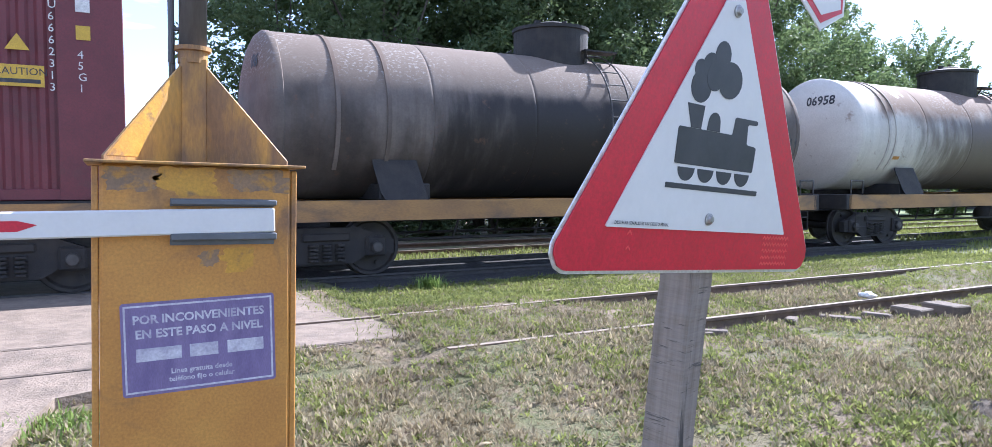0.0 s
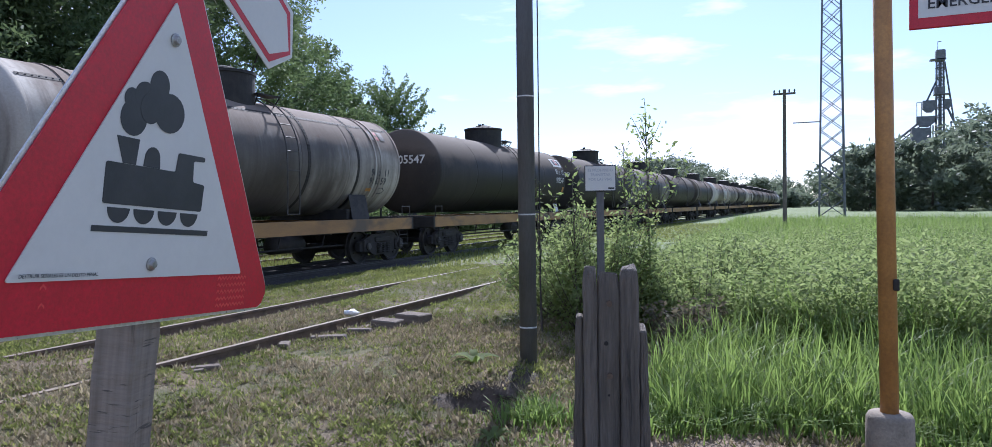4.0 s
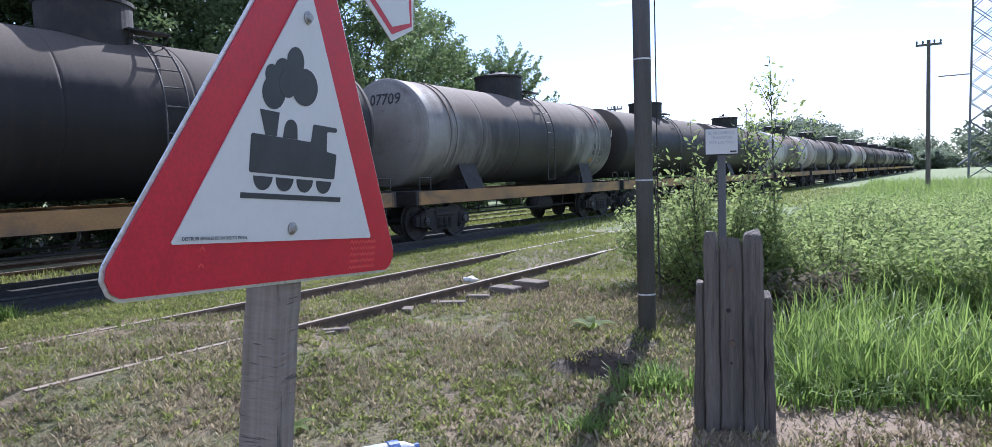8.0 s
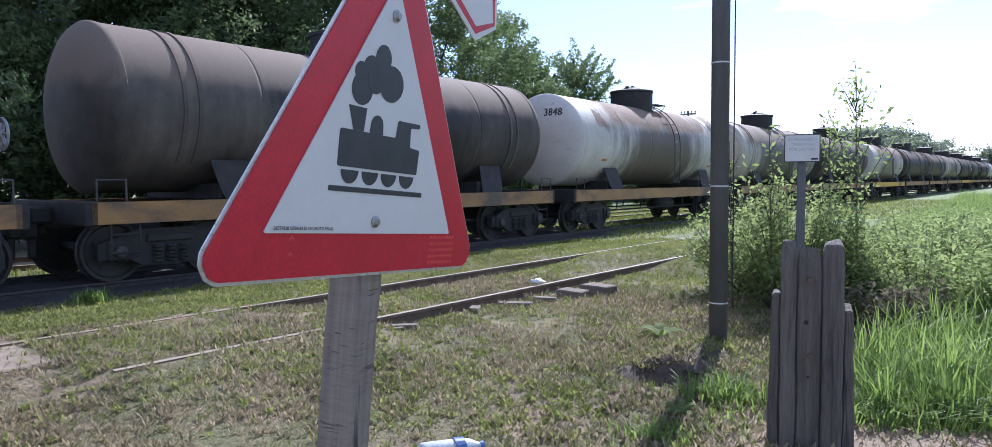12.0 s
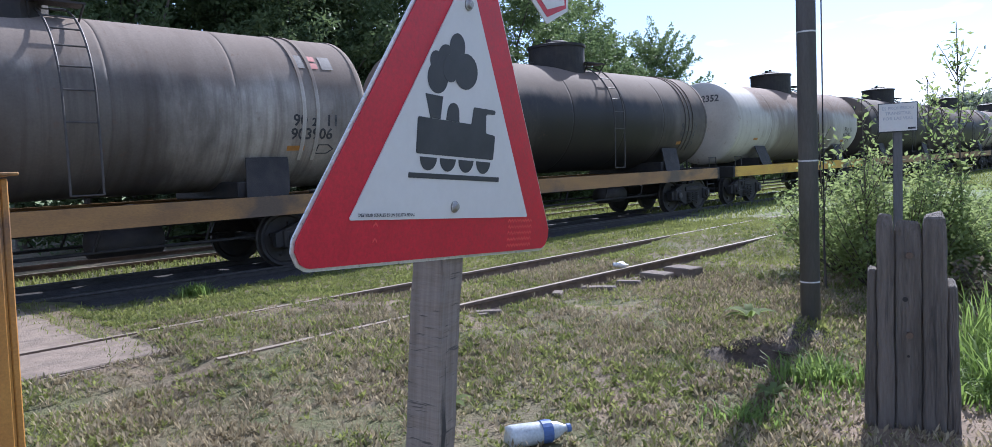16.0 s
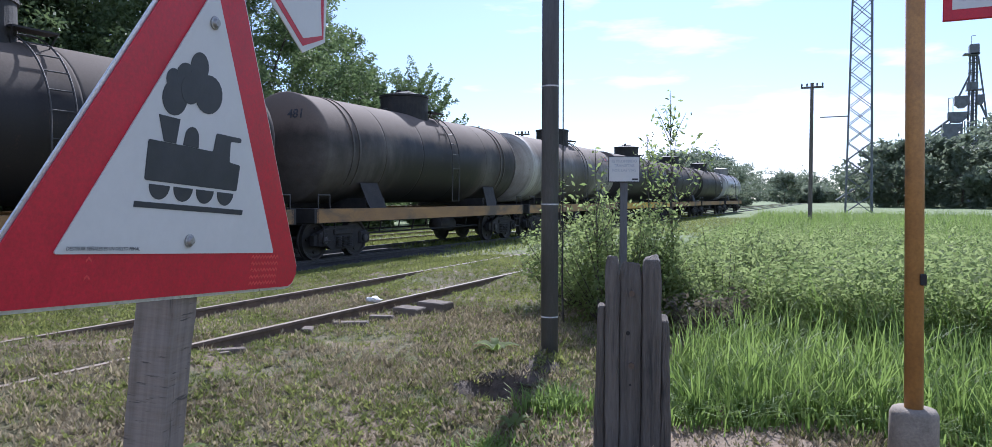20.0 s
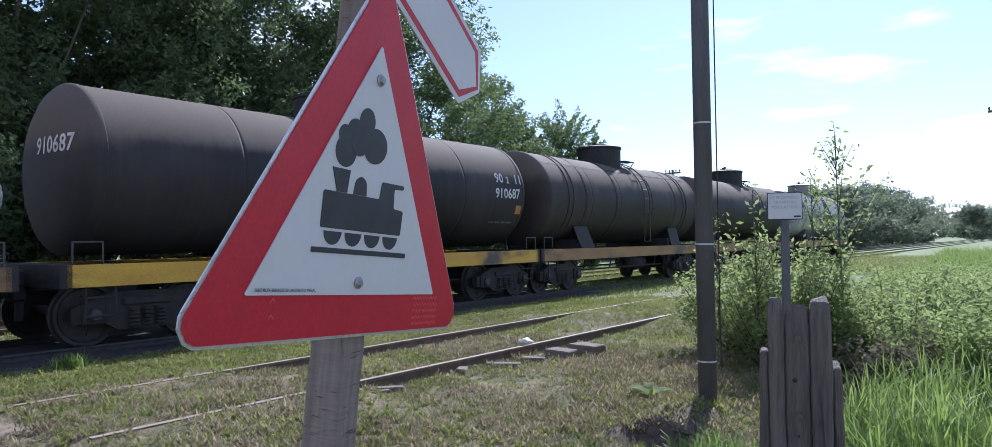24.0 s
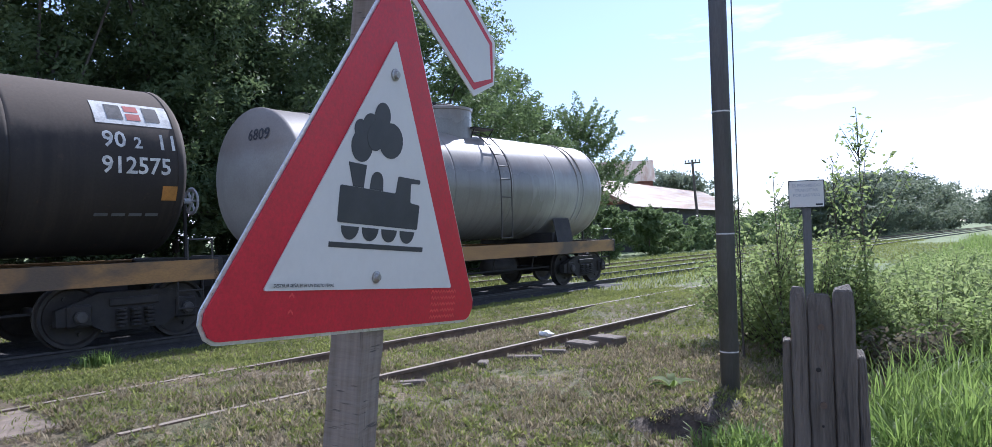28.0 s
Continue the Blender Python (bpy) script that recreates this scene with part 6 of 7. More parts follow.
    # grass beyond, along the track
    px, py = scatter(26000, 16, 60, -4, 4.4, lambda a, b, u: u < 1.3 - (a - 16) / 60)
    V, F = blades(rng, px, py, np.full(len(px), -0.01), 0.12, 0.025, 0.7)
    soup("verge_grass", V, F, M["turf"], "green verge grass along the track", "grass")
    # tufts beside the rails, the crossing and between the tracks
    px, py = scatter(9000, -3, 30, 7.6, 8.7, lambda a, b, u: (a > 2.8) & (u < 0.9))
    V, F = blades(rng, px, py, np.full(len(px), 0.0), 0.12, 0.02, 0.7)
    soup("track_grass", V, F, M["turf"], "grass growing between the two tracks", "grass")
    # grass between the rails beyond the crossing
    n = 60000
    px, py = 10 + 60 * rng.uniform(0, 1, n) ** 1.5, rng.uniform(4.5, 13.5, n)
    m = ((py > 7.9) | (px > 19.5)) & (px > 11 + 0.4 * (py - 8))
    for y in (5.327, 7.073, 8.85, 10.6):
        m &= np.abs(py - y) > 0.10
    px, py = px[m], py[m]
    V, F = spears(px, py, np.full(len(px), -0.01), 0.15, 0.028, 0.8)
    soup("track_grass", V, F, M["turf"], "grass that has overgrown the open tracks", "grass")
    # tall grass field edge
    n = 6800
    px, py = rng.uniform(5.5, 11.5, n), rng.uniform(-12, -4.0, n)
    edge = 5.75 + 0.12 * (-4.6 - py) + 0.15 * np.sin(py * 3.1)
    m = (px > edge) & (py < -4.35 + 0.1 * np.sin(px * 3) - 0.18 * np.clip(7.0 - px, 0, 2)) & (rng.uniform(0, 1, n) < 1.25 - (px - 6) * 0.18)
    px, py = clumps(px[m], py[m], 5, 0.035)
    n = len(px)
    a, h = rng.uniform(0, 2 * np.pi, n), rng.uniform(0.35, 1.0, n) * np.repeat(rng.uniform(0.35, 0.75, n // 5), 5)
    w, ln = rng.uniform(0.007, 0.016, n) / 2, rng.uniform(0.10, 0.80, n)
    dx, dy = np.cos(a), np.sin(a)
    side = np.stack([-dy * w, dx * w, np.zeros(n)], 1)
    rows = []
    for u, wide in ((0.0, 1.0), (0.45, 1.0), (0.8, 0.7), (1.0, 0.1)):
        reach, rise = ln * h * u ** 2, h * (u - 0.42 * ln * u ** 3)
        q = np.stack([px + dx * reach, py + dy * reach, rise - 0.01], 1)
        rows += [q - side * wide, q + side * wide]
    V = np.stack(rows, 1).reshape(-1, 3)
    base = np.arange(n)[:, None] * 8
    F = np.concatenate([base + np.array([[2 * i, 2 * i + 1, 2 * i + 3, 2 * i + 2]]) for i in range(3)], 0)
    soup("tall_grass", V, F, M["tall_grass"], "tall bright green grass with arching blades", "grass")
    n = 9000
    px, py = rng.uniform(5.3, 7.2, n), rng.uniform(-9, -4.4, n)
    m = (px > 5.45 + 0.12 * (-4.6 - py) + 0.25 * np.sin(py * 3.1) + rng.normal(0, 0.1, n))
    px, py = px[m], py[m]
    V, F = blades(rng, px, py, np.zeros(len(px)) - 0.01, 0.2, 0.016, 0.9)
    soup("edge_grass", V, F, M["tall_grass"], "fresh green grass at the edge of the dirt", "grass")
    # weedy field behind it
    n = 33000
    t = rng.uniform(0, 1, n) ** 1.6
    px = 8.6 + t * 62
    py = -4.6 + rng.uniform(-14, 3.2, n) * (0.45 + t) + 0.02 * px
    m = (py < 1.2) & ((px > 9.4) | (py < -4.8)) & ~((px < 13) & (py > -3.3))
    px, py = px[m], py[m]
    hgt = np.clip(0.75 - (px - 9) * 0.014, 0.3, 0.75) * rng.uniform(0.5, 1.2, len(px)) * (1 + 0.5 * patchy(px, py, 6.0))
    k = 12
    c = np.stack([np.repeat(px, k), np.repeat(py, k), np.repeat(hgt, k) * np.tile(np.linspace(0.25, 1.05, k), len(px))], 1)
    c[:, :2] += rng.normal(0, 0.075, (len(c), 2)) * (1 + (c[:, :1] - 9) * 0.02)
    sz = 0.032
    V, F = leaves(rng, c, sz, 0.6)
    soup("weed_field", V, F, M["weed"], "waist-high leafy weeds of the overgrown field", "weeds")
    px, py = px[::2], py[::2]
    V, F = blades(rng, px, py, np.zeros(len(px)), 0.7, 0.02, 0.5)
    soup("field_grass", V, F, M["tall_grass"], "tall grass among the weeds of the field", "grass")
    # grassy tuft below the pole and weeds round the timbers
    for nm, cx, cy, n, hh, rad in (("grass_tuft", 5.50, -3.80, 360, 0.17, 0.26), ("grass_tuft", 4.62, 4.2, 240, 0.2, 0.16), ("grass_tuft", 4.5, -3.75, 160, 0.1, 0.2), ("grass_tuft", 5.3, -4.3, 120, 0.10, 0.22), ("grass_tuft", 0.25, -2.35, 160, 0.10, 0.26), ("grass_tuft", 0.1, -0.35, 200, 0.10, 0.25), ("grass_tuft", 4.95, -4.0, 110, 0.09, 0.25)):
        qx, qy = rng.normal(cx, rad * 0.55, n), rng.normal(cy, rad * 0.55, n)
        V, F = blades(rng, qx, qy, np.full(n, -0.01), hh, 0.014, 0.8)
        soup(nm, V, F, M["tall_grass"], "bright green grass tuft on bare dirt", "grass")


build_turf()


def bush(name, x, y, height, radius, n_stems, n_leaves, size, mat, label, seed, stem_r=0.008):
    """A shrub of thin stems with leaves along them."""
    rng = np.random.default_rng(seed)
    b = thing(name, label, "shrub", pose(x, y, 0))
    bm = bmesh.new()
    cs = []
    for i in range(n_stems):
        a = rng.uniform(0, 2 * math.pi)
        r = radius * rng.uniform(0.1, 1) ** 0.7
        hh = height * rng.uniform(0.5, 1.0) * (1 - 0.35 * r / radius)
        p0 = Vector((r * 0.25 * math.cos(a), r * 0.25 * math.sin(a), -0.05))
        p1 = Vector((r * 0.7 * math.cos(a), r * 0.7 * math.sin(a), hh * 0.55))
        p2 = Vector((r * math.cos(a), r * math.sin(a), hh))
        rod(bm, p0, p1, stem_r, stem_r * 0.7, 5)
        rod(bm, p1, p2, stem_r * 0.7, stem_r * 0.3, 5)
        for j in range(n_leaves):
            u = rng.uniform(0.15, 1.0)
            q = p0.lerp(p1, u * 2) if u < 0.5 else p1.lerp(p2, u * 2 - 1)
            cs.append(np.array(q) + rng.normal(0, 0.05 + 0.06 * (1 - u), 3))
    part("stem", bm, M["bark"], b)
    V, F = leaves(rng, np.array(cs), size, 0.7)
    soup("foliage", V, F, mat, "", parent=b)
    return b


bush("tall_weed_bush", 9.5, -3.1, 1.8, 1.0, 84, 170, 0.030, M["weed"], "loose light green bush behind the notice sign", 21)
bush("tall_weed_bush", 10.6, -2.4, 1.6, 1.3, 76, 150, 0.032, M["weed"], "leafy weed bush at the edge of the field", 22)
bush("tall_weed_bush", 10.9, -4.2, 1.35, 1.4, 74, 150, 0.032, M["weed"], "leafy weed bush at the edge of the field", 23)
bush("tall_weed_bush", 9.4, -4.4, 1.0, 0.9, 60, 140, 0.030, M["weed"], "low leafy weed bush at the edge of the field", 33)
bush("shaded_shrub", 8.5, -4.35, 0.7, 0.5, 40, 50, 0.035, M["withered"], "grey-brown shrub beside the tall grass, shade in its leaf colour", 26)


def sapling(x, y, height, seed, n_side, size=0.075):
    """A slender stem with upright twigs and leaves set along them."""
    rng = np.random.default_rng(seed)
    b = thing("sapling", "slender young sapling rising above the bushes", "sapling", pose(x, y, 0))
    top = Vector((0.05, 0.08, height))
    part("stem", rod(bmesh.new(), (0, 0, -0.1), top, 0.016, 0.003, 6), M["bark"], b)
    cs = []
    twigs = [(Vector((0, 0, height * 0.55)), top)]
    for i in range(n_side):
        u = rng.uniform(0.35, 0.86)
        p = top * u
        a = rng.uniform(0, 2 * math.pi)
        ln = height * (0.95 - u) * rng.uniform(0.5, 0.8) + 0.12
        q = p + Vector((0.45 * ln * math.cos(a), 0.45 * ln * math.sin(a), 0.85 * ln))
        part("twig", rod(bmesh.new(), p, q, 0.006, 0.002, 5), M["bark"], b)
        twigs.append((p, q))
    for p, q in twigs:
        n = int((q - p).length / 0.034)
        for j in range(n):
            cs.append(np.array(p.lerp(q, (j + 1) / n)) + rng.normal(0, 0.045, 3) * np.array([1, 1, 0.4]))
    V, F = leaves(rng, np.array(cs), size, 0.8)
    soup("foliage", V, F, M["weed"], "", parent=b)


sapling(9.8, -3.72, 2.9, 24, 15, 0.038)
sapling(9.55, -3.5, 2.3, 34, 9, 0.034)
sapling(9.0, -3.0, 2.15, 25, 8, 0.036)
sapling(9.1, -2.5, 2.0, 35, 8, 0.036)


def broad_weed(x, y, size, seed):
    """A rosette of long pointed leaves."""
    rng = random.Random(seed)
    w = thing("broad_leaf_weed", "broad-leaved green weed on bare soil", "weed", pose(x, y, ground_z(x, y)))
    for i in range(9):
        bm = bmesh.new()
        rows = []
        n = 6
        rise = rng.uniform(0.9, 1.9)
        for j in range(n + 1):
            u = j / n
            wd = size * 0.16 * math.sin(math.pi * (0.06 + 0.92 * u)) ** 0.8
            z = size * rise * (0.75 * u - 0.55 * u * u)
            rows.append([bm.verts.new((u * size, s * wd, z + abs(s) * wd * 0.3)) for s in (-1, 0, 1)])
        for p, q in zip(rows, rows[1:]):
            for s in (0, 1):
                bm.faces.new((p[s], q[s], q[s + 1], p[s + 1]))
        part("leaf", bm, M["weed"], w, smooth=True, m=pose(0, 0, 0.01, 0, 0, i * 40 + rng.uniform(-15, 15)))


broad_weed(7.0, -2.58, 0.25, 1)
broad_weed(4.95, -3.70, 0.14, 2)
broad_weed(3.55, -2.15, 0.18, 3)


def tree(x, y, height, spread, seed, mat, n_clumps, per, leaf, label, name="tree", low=0.25, wispy=0.0):
    """A tapered trunk, limbs, and a crown of leafy sprays with gaps; wispy sprays point up and out."""
    rng = np.random.default_rng(seed)
    t = thing(name, label, "tree", pose(x, y, 0))
    bm = bmesh.new()
    trunk_h = height * 0.5
    r0 = 0.022 * height
    top = Vector((rng.normal(0, 0.03) * height, rng.normal(0, 0.03) * height, trunk_h))
    rod(bm, (0, 0, -0.2), top * 0.5, r0, r0 * 0.7, 9)
    rod(bm, top * 0.5, top, r0 * 0.7, r0 * 0.5, 9)
    part("trunk", bm, M["bark"], t)
    cs = []
    for i in range(n_clumps):
        a = rng.uniform(0, 2 * math.pi)
        u = rng.uniform(0, 1)
        z = height * (low + (1 - low) * u)
        rmax = spread * (math.sin(math.pi * min(0.96, 0.16 + 0.80 * u)) ** 0.7) * (1 + 0.22 * math.sin(3 * a + seed) + 0.15 * math.sin(7 * u + 2 * a))
        r = rmax * rng.uniform(0.2, 1.0) ** 0.5
        c = Vector((r * math.cos(a), r * math.sin(a), z))
        if i % 3 == 0 and i < 30:
            part("limb", rod(bmesh.new(), top * rng.uniform(0.45, 1.0), c, r0 * 0.22, r0 * 0.05, 5), M["bark"], t)
        cr = spread * rng.uniform(0.13, 0.30)
        out = np.array([math.cos(a) * 0.9, math.sin(a) * 0.9, 0.35 + 0.9 * wispy + rng.normal(0, 0.25)])
        out /= np.linalg.norm(out)
        k = rng.uniform(-1.0, 1.3, (per, 1)) * cr * (1 + wispy)
        wide = (1 - 0.5 * np.abs(k) / (cr * (1 + wispy))) * cr * (0.62 - 0.3 * wispy)
        cs.append(np.array(c) + k * out + rng.normal(0, 0.6, (per, 3)) * wide)
    V, F = leaves(rng, np.concatenate(cs), leaf, 0.8)
    soup("crown", V, F, mat, "", parent=t)
    return t


TREES = [(5.6, 17.5, 9.6, 3.3, "leaf_dark"), (8.5, 16.5, 13.0, 4.2, "leaf_dark"), (12.0, 17.5, 15.2, 4.8, "leaf_dark"), (16.0, 16.8, 15.0, 4.6, "leaf_dark"), (20.5, 17.5, 15.0, 4.5, "leaf_dark"), (24.5, 17, 12.6, 4.0, "leaf_mid"), (28.5, 18.0, 10.6, 3.6, "leaf_mid"), (32.0, 18.0, 8.4, 2.8, "leaf_mid"), (10.0, 21.5, 14.0, 4.8, "leaf_dark"), (18.0, 22, 15.0, 4.8, "leaf_dark"), (14.0, 22, 16.0, 4.8, "leaf_dark"), (6.5, 14.8, 5.6, 2.6, "leaf_dark"), (11.0, 14.3, 6.0, 2.8, "leaf_dark"), (15.5, 14.2, 6.2, 2.8, "leaf_dark"), (20.0, 14.4, 6.0, 2.8, "leaf_dark"), (24.5, 14.5, 5.6, 2.6, "leaf_mid"), (29.0, 15.0, 4.6, 2.2, "leaf_mid"), (13.0, 15.5, 9.0, 3.4, "leaf_dark"), (18.0, 15.5, 9.4, 3.4, "leaf_dark"), (34, 14.5, 3.0, 1.8, "leaf_mid"), (41, 15, 2.6, 1.6, "leaf_mid"), (8.8, 14.0, 3.4, 2.2, "leaf_dark"), (13.2, 13.8, 3.4, 2.2, "leaf_dark"), (17.8, 13.8, 3.2, 2.2, "leaf_dark"), (22.3, 14.0, 3.2, 2.2, "leaf_dark"), (27.0, 14.4, 3.0, 2.0, "leaf_mid")]
for i, (x, y, hh, sp, mt) in enumerate(TREES):
    back = y > 20
    tree(x, y, hh, sp, 40 + i, M[mt], 130 if hh > 8 else 75, 150 if back else 230, 0.15 if back else 0.088, "tall dense dark green tree behind the tracks" if hh > 8.3 else "leafy green tree behind the tracks", low=0.2 if hh > 6 else 0.05)
for i, (x, y, hh, sp) in enumerate(((45, 16, 2.0, 1.9), (49, 16.5, 2.4, 2.1), (53, 16, 1.9, 2.2), (57, 17, 2.3, 2.3), (62, 17, 2.2, 2.4), (67, 17, 2.5, 2.6), (73, 17.5, 3.0, 2.8))):
    tree(x, y, hh, sp, 140 + i, M["leaf_mid"], 50, 80, 0.13, "low green thicket behind the tracks", "thicket", 0.02)
tree(38.5, 18.0, 8.6, 2.5, 66, M["leaf_mid"], 130, 170, 0.085, "feathery grey-green tree behind the tracks", low=0.3, wispy=0.7)
tree(36.0, 18.5, 7.4, 1.9, 67, M["leaf_mid"], 90, 160, 0.085, "feathery grey-green tree behind the tracks", low=0.3, wispy=0.7)
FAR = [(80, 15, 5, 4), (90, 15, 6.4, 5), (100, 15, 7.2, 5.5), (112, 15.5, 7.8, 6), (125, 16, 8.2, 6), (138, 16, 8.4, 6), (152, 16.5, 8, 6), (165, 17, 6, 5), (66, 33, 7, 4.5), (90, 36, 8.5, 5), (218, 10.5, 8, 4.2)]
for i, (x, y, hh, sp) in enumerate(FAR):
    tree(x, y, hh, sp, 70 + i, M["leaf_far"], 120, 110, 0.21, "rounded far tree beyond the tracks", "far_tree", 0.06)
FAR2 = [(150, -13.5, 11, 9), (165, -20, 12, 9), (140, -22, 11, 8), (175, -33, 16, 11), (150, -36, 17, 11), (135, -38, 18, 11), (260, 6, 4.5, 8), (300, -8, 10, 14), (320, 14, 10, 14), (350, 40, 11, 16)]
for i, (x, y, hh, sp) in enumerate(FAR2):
    tree(x, y, hh, sp, 90 + i, M["leaf_far"], 80, 100, 0.5, "far tree across the field, haze in its dull green", "far_tree", 0.04)


# ---- far buildings and masts ----
def build_far():
    s = thing("tin_shed", "long dark shed with a rusty tin roof behind the tracks", "shed", pose(58, 25, 0, 0, 0, 8))
    bm = bmesh.new()
    box(bm, -12, 22, -4, 4, 0, 3.4)
    part("wall", bm, M["dark_wall"], s)
    bm = bmesh.new()
    for sy in (-1, 1):
        v = [bm.verts.new(p) for p in ((-12.6, sy * 4.6, 3.2), (22.6, sy * 4.6, 3.2), (22.6, 0, 5.6), (-12.6, 0, 5.6))]
        bm.faces.new(v)
    bmesh.ops.solidify(bm, geom=bm.faces[:], thickness=0.08)
    part("roof", bm, M["tin"], s, "rusty corrugated tin roof")
    h = thing("brick_house", "red brick gabled building with a tin roof", "house", pose(77, 33, 0, 0, 0, 30))
    bm = bmesh.new()
    pts = [(-4, 0), (4, 0), (4, 7.0), (0, 9.4), (-4, 7.0)]
    plate(bm, pts, 12)
    part("wall", bm, M["brick"], h)
    bm = bmesh.new()
    for sx in (-1, 1):
        v = [bm.verts.new(p) for p in ((sx * 4.3, -0.3, 6.85), (sx * 4.3, 12.3, 6.85), (0, 12.3, 9.5), (0, -0.3, 9.5))]
        bm.faces.new(v)
    bmesh.ops.solidify(bm, geom=bm.faces[:], thickness=0.1)
    part("roof", bm, M["tin"], h, "weathered tin roof")

    def utility_pole(x, y, hh, tilt, label):
        p = thing("utility_pole", label, "utility pole", pose(x, y, 0, 0, tilt, 0))
        bm = bmesh.new()
        rod(bm, (0, 0, -0.4), (0, 0, hh), 0.14, 0.10, 10)
        part("shaft", bm, M["old_wood"], p)
        bm = bmesh.new()
        box(bm, -0.05, 0.05, -0.68, 0.68, hh - 0.35, hh - 0.22)
        part("crossarm", bm, M["old_wood"], p)
        for y2 in (-0.62, -0.3, 0.3, 0.62):
            bm = bmesh.new()
            lathe(bm, [(hh - 0.22, 0.03), (hh - 0.12, 0.06), (hh - 0.04, 0.05), (hh, 0.02)], "z", 8, (0, y2, 0))
            part("insulator", bm, M["steel_far"], p)

    utility_pole(52.4, -3.4, 9.0, -0.6, "grey wooden utility pole with a crossarm in the field")
    utility_pole(60, 20, 7.4, -8, "leaning wooden utility pole by the shed")
    utility_pole(2.6, 22, 9.0, 0, "wooden utility pole behind the level crossing")

    tw = thing("lattice_mast", "tall grey steel lattice mast in the field", "radio mast", pose(90.3, -6.6, 0))
    hh, b0, b1 = 46.0, 1.3, 0.62
    for sx, sy in ((-1, -1), (1, -1), (1, 1), (-1, 1)):
        bm = bmesh.new()
        rod(bm, (sx * b0, sy * b0, 0), (sx * b1, sy * b1, hh), 0.11, 0.09, 6)
        part("leg", bm, M["steel_far"], tw)
    n = 24
    c = [(-1, -1), (1, -1), (1, 1), (-1, 1)]
    for f in range(4):
        (ax, ay), (bx, by) = c[f], c[(f + 1) % 4]
        for i in range(n):
            z0, z1 = hh * i / n, hh * (i + 1) / n
            w0, w1 = b0 + (b1 - b0) * i / n, b0 + (b1 - b0) * (i + 1) / n
            part("brace", rod(bmesh.new(), (ax * w0, ay * w0, z0), (bx * w1, by * w1, z1), 0.045, seg=4, caps=False), M["steel_far"], tw)
            part("brace", rod(bmesh.new(), (bx * w0, by * w0, z0), (ax * w1, ay * w1, z1), 0.045, seg=4, caps=False), M["steel_far"], tw)
    bm = bmesh.new()
    rod(bm, (0, 1.2, 10.6), (0, 4.0, 10.6), 0.07, seg=6)
    part("bracket", bm, M["steel_far"], tw)

    e = thing("grain_elevator", "dark grey grain elevator tower with conveyor legs and bins", "grain elevator", pose(215, -32.6, 0))
    for sx in (-1, 1):
        for sy in (-1, 1):
            part("tower_leg", rod(bmesh.new(), (sx * 0.95, sy * 0.95, 0), (sx * 0.75, sy * 0.75, 37), 0.16, seg=5), M["steel_far"], e)
    for i in range(15):
        z = i * 2.5
        bm = bmesh.new()
        for p, q in (((-0.9, -0.9), (-0.9, 0.9)), ((-0.9, 0.9), (-0.9, -0.9)), ((0.9, -0.9), (-0.9, -0.9))):
            rod(bm, (p[0], p[1], z), (q[0], q[1], z + 2.5), 0.09, seg=4)
        box(bm, -1.0, 1.0, -1.0, 1.0, z, z + 0.14)
        part("tower_bay", bm, M["steel_far"], e)
    part("elevator_leg", box(bmesh.new(), -0.3, 0.3, -0.35, 0.35, 8, 36.5), M["steel_far"], e)
    part("head_house", box(box(bmesh.new(), -1.3, 1.3, -1.1, 1.0, 36.6, 39.4, 0.2), -1.3, 1.3, -1.2, 2.2, 36.9, 37.2), M["steel_far"], e)
    part("antenna", box(rod(bmesh.new(), (0, 0.5, 39.3), (0, 0.5, 41.6), 0.07, seg=5), -0.05, 0.05, -0.3, 0.5, 41.5, 41.65), M["steel_far"], e)
    part("platform_box", box(box(bmesh.new(), -1.2, 1.2, -1.0, 1.3, 28.3, 30.2, 0.1), -1.5, 1.5, -2.0, 1.4, 28.2, 28.4), M["steel_far"], e)
    for y, z, w2, h2 in ((2.3, 24.0, 1.5, 2.9), (3.2, 20.4, 2.0, 2.6), (-1.6, 24.6, 0.8, 2.4)):
        bm = bmesh.new()
        plate(bm, [(-w2, 0.9), (-w2 * 0.4, 0), (w2 * 0.4, 0), (w2, 0.9), (w2, h2), (-w2, h2)], 2.2, pose(-1.1, y, z, 0, 0, -90))
        part("hopper", bm, M["steel_far"], e)
    part("machine_house", box(bmesh.new(), -2.4, 2.4, 2.2, 6.4, 12.6, 20.0, 0.05), M["steel_far"], e)
    for y in (0.9, 1.7, 2.2):
        part("column", rod(bmesh.new(), (-1.5, y, 13), (-1.5, y, 20.6), 0.16, seg=5), M["steel_far"], e)
    part("ladder_cage", box(box(box(bmesh.new(), -0.1, 0.1, 4.0, 4.15, 22, 26.6), -0.1, 0.1, 5.0, 5.15, 22, 26.6), -0.1, 0.1, 4.0, 5.15, 26.5, 26.65), M["steel_far"], e)
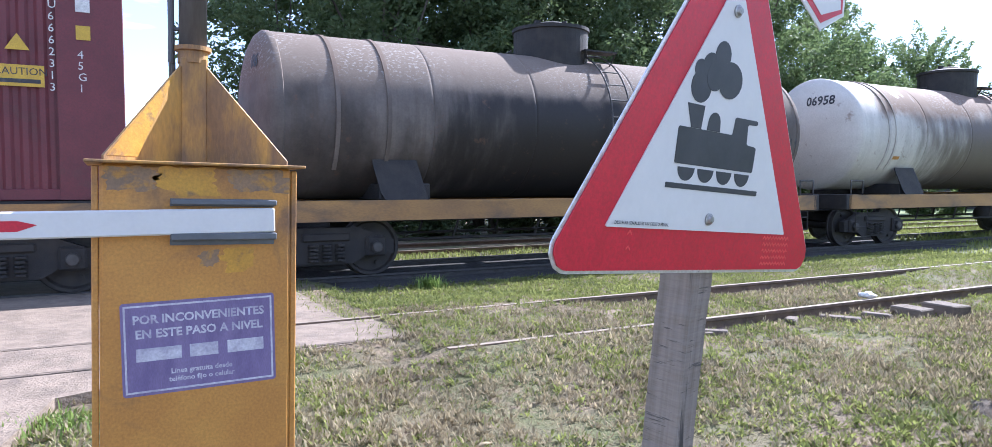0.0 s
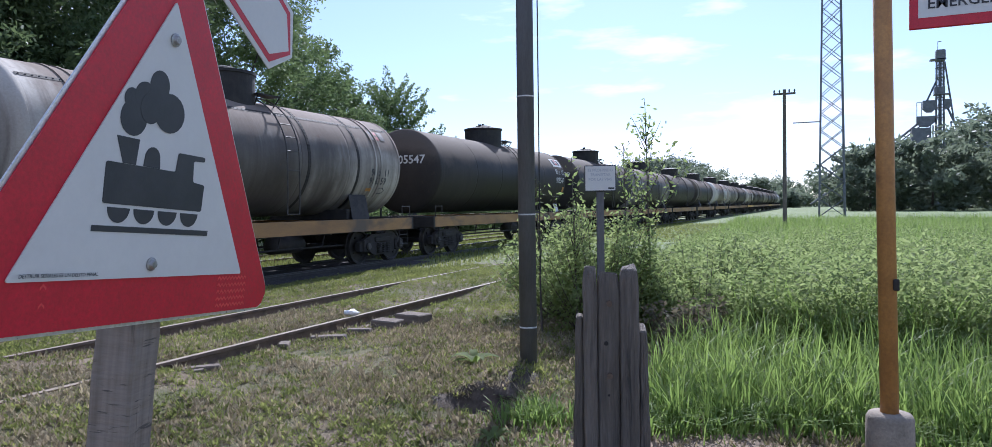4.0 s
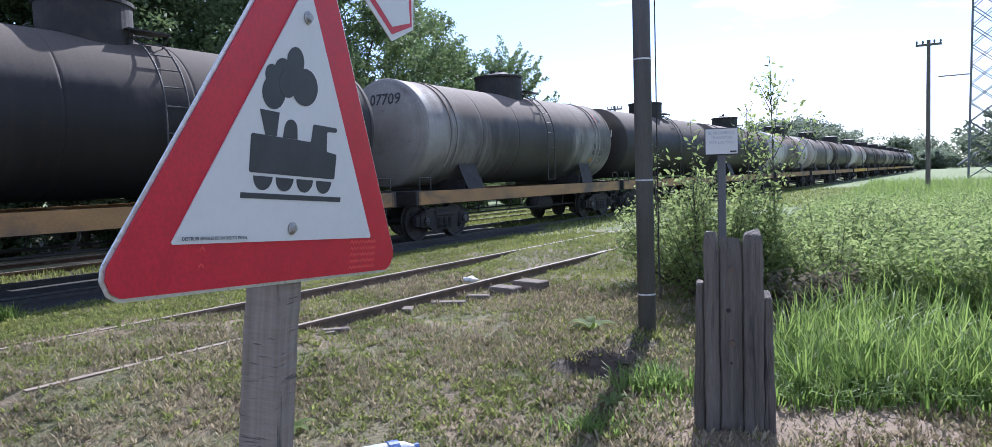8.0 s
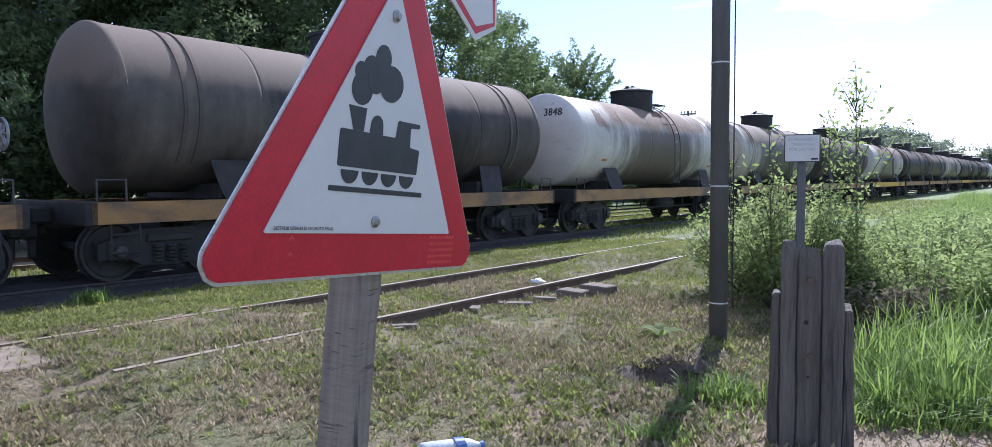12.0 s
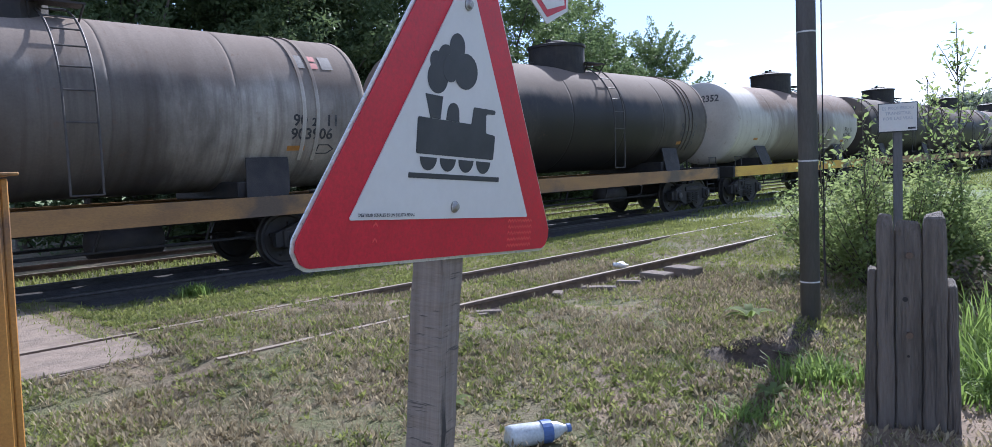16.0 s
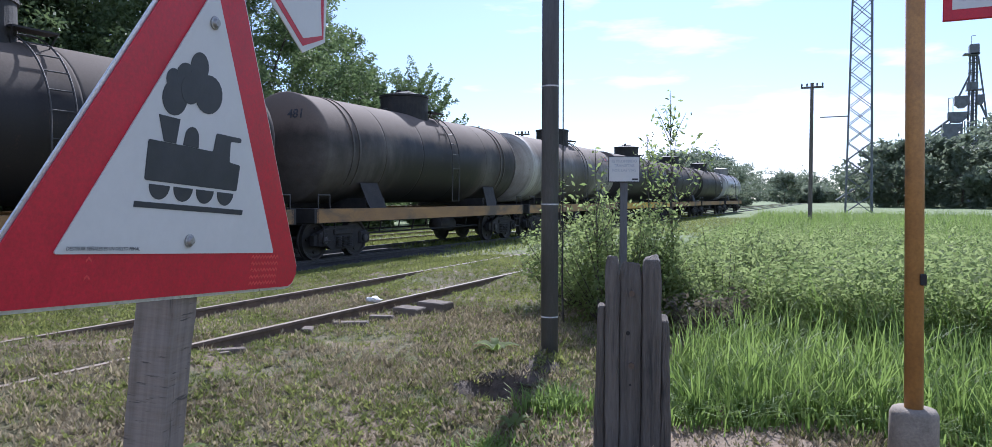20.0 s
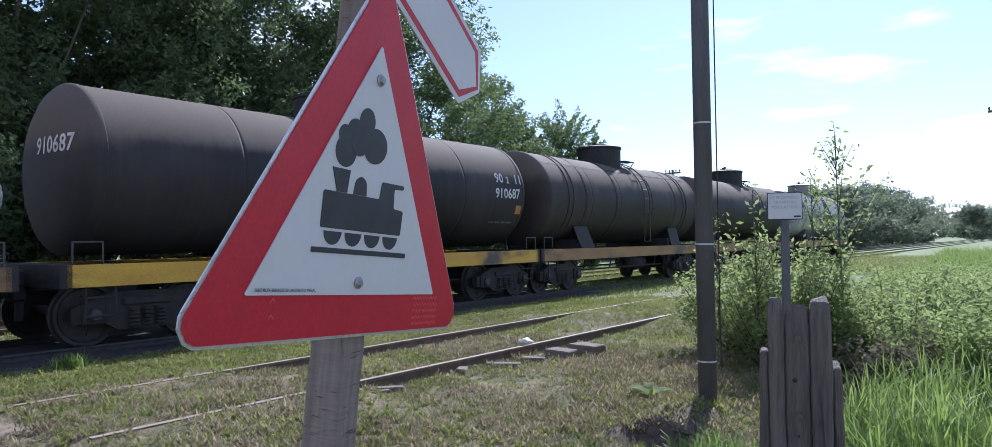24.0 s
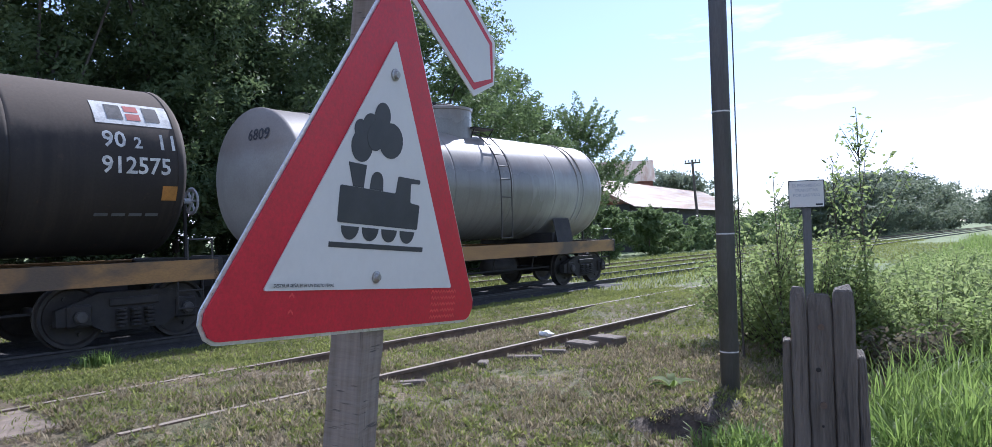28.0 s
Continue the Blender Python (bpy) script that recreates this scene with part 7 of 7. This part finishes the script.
    for p, q, r in (((0, -1.0, 36.5), (0, -3.1, 21.0), 0.2), ((0, 0.7, 32.0), (0, 2.9, 26.8), 0.22), ((0, 9.4, 17.4), (0, 4.0, 22.0), 0.3), ((0, 9.4, 16.4), (0, 4.0, 20.9), 0.18), ((0, 30, 1.0), (0, 9.4, 17.0), 0.3), ((0, -1.4, 17.6), (0, -7.0, 21.6), 0.35), ((0, -1.4, 15.6), (0, -7.0, 19.8), 0.2), ((0, -0.8, 27), (0, -4.6, 17.5), 0.25), ((0, -2.4, 13.5), (0, -2.4, 21.5), 0.15), ((0, -4.4, 14.5), (0, -4.4, 21.5), 0.15), ((0, -2.2, 21.2), (0, -9.0, 22.0), 0.18)):
        part("conveyor", rod(bmesh.new(), p, q, r, seg=6), M["steel_far"], e)
    for i in range(5):
        part("strut", rod(bmesh.new(), (0, -1.6 - i, 16.2 + i * 0.7), (0, -2.4 - i, 19.0 + i * 0.6), 0.1, seg=4), M["steel_far"], e)
    g = thing("storage_hall", "long grey storage hall with a sloping roof", "hall", pose(214, -32.6, 0))
    bm = bmesh.new()
    plate(bm, [(-10.5, 0), (60, 0), (60, 9), (24, 25.5), (-10.5, 10.6)], 24, pose(3, 0, 0, 0, 0, -90))
    part("wall", bm, M["silo"], g)
    bm = bmesh.new()
    plate(bm, [(-10.9, 10.4), (24, 25.5), (24, 26.2), (-10.9, 11.1)], 25, pose(2.5, 0, 0, 0, 0, -90))
    part("roof", bm, M["tin"], g, "weathered sheet roof edge")
    t = thing("town_row", "far low houses on the horizon", "houses", pose(420, 20, 0))
    rng = random.Random(6)
    for i in range(9):
        bm = bmesh.new()
        y = -60 + i * 15
        plate(bm, [(-5, 0), (5, 0), (5, rng.uniform(3, 5)), (0, rng.uniform(5, 7)), (-5, rng.uniform(3, 5))], 10, pose(0, y, 0, 0, 0, -90))
        part("house", bm, M["dark_wall"], t)


build_far()


# ---- what moves ----
def motions():
    for w, x0 in TRAIN:
        m = w.matrix_basis.translation
        walk(w, [(t, pose(x0 - SPEED * t, m.y, m.z)) for t in (0.0, 14.0, 28.0)])
    turn = SPEED / 0.447
    steps = [i / 15 for i in range(421)]
    for w, x in WHEELSETS:
        walk(w, [(t, pose(x, 0, 0.447) @ Matrix.Rotation(-turn * t, 4, "Y")) for t in steps])


motions()
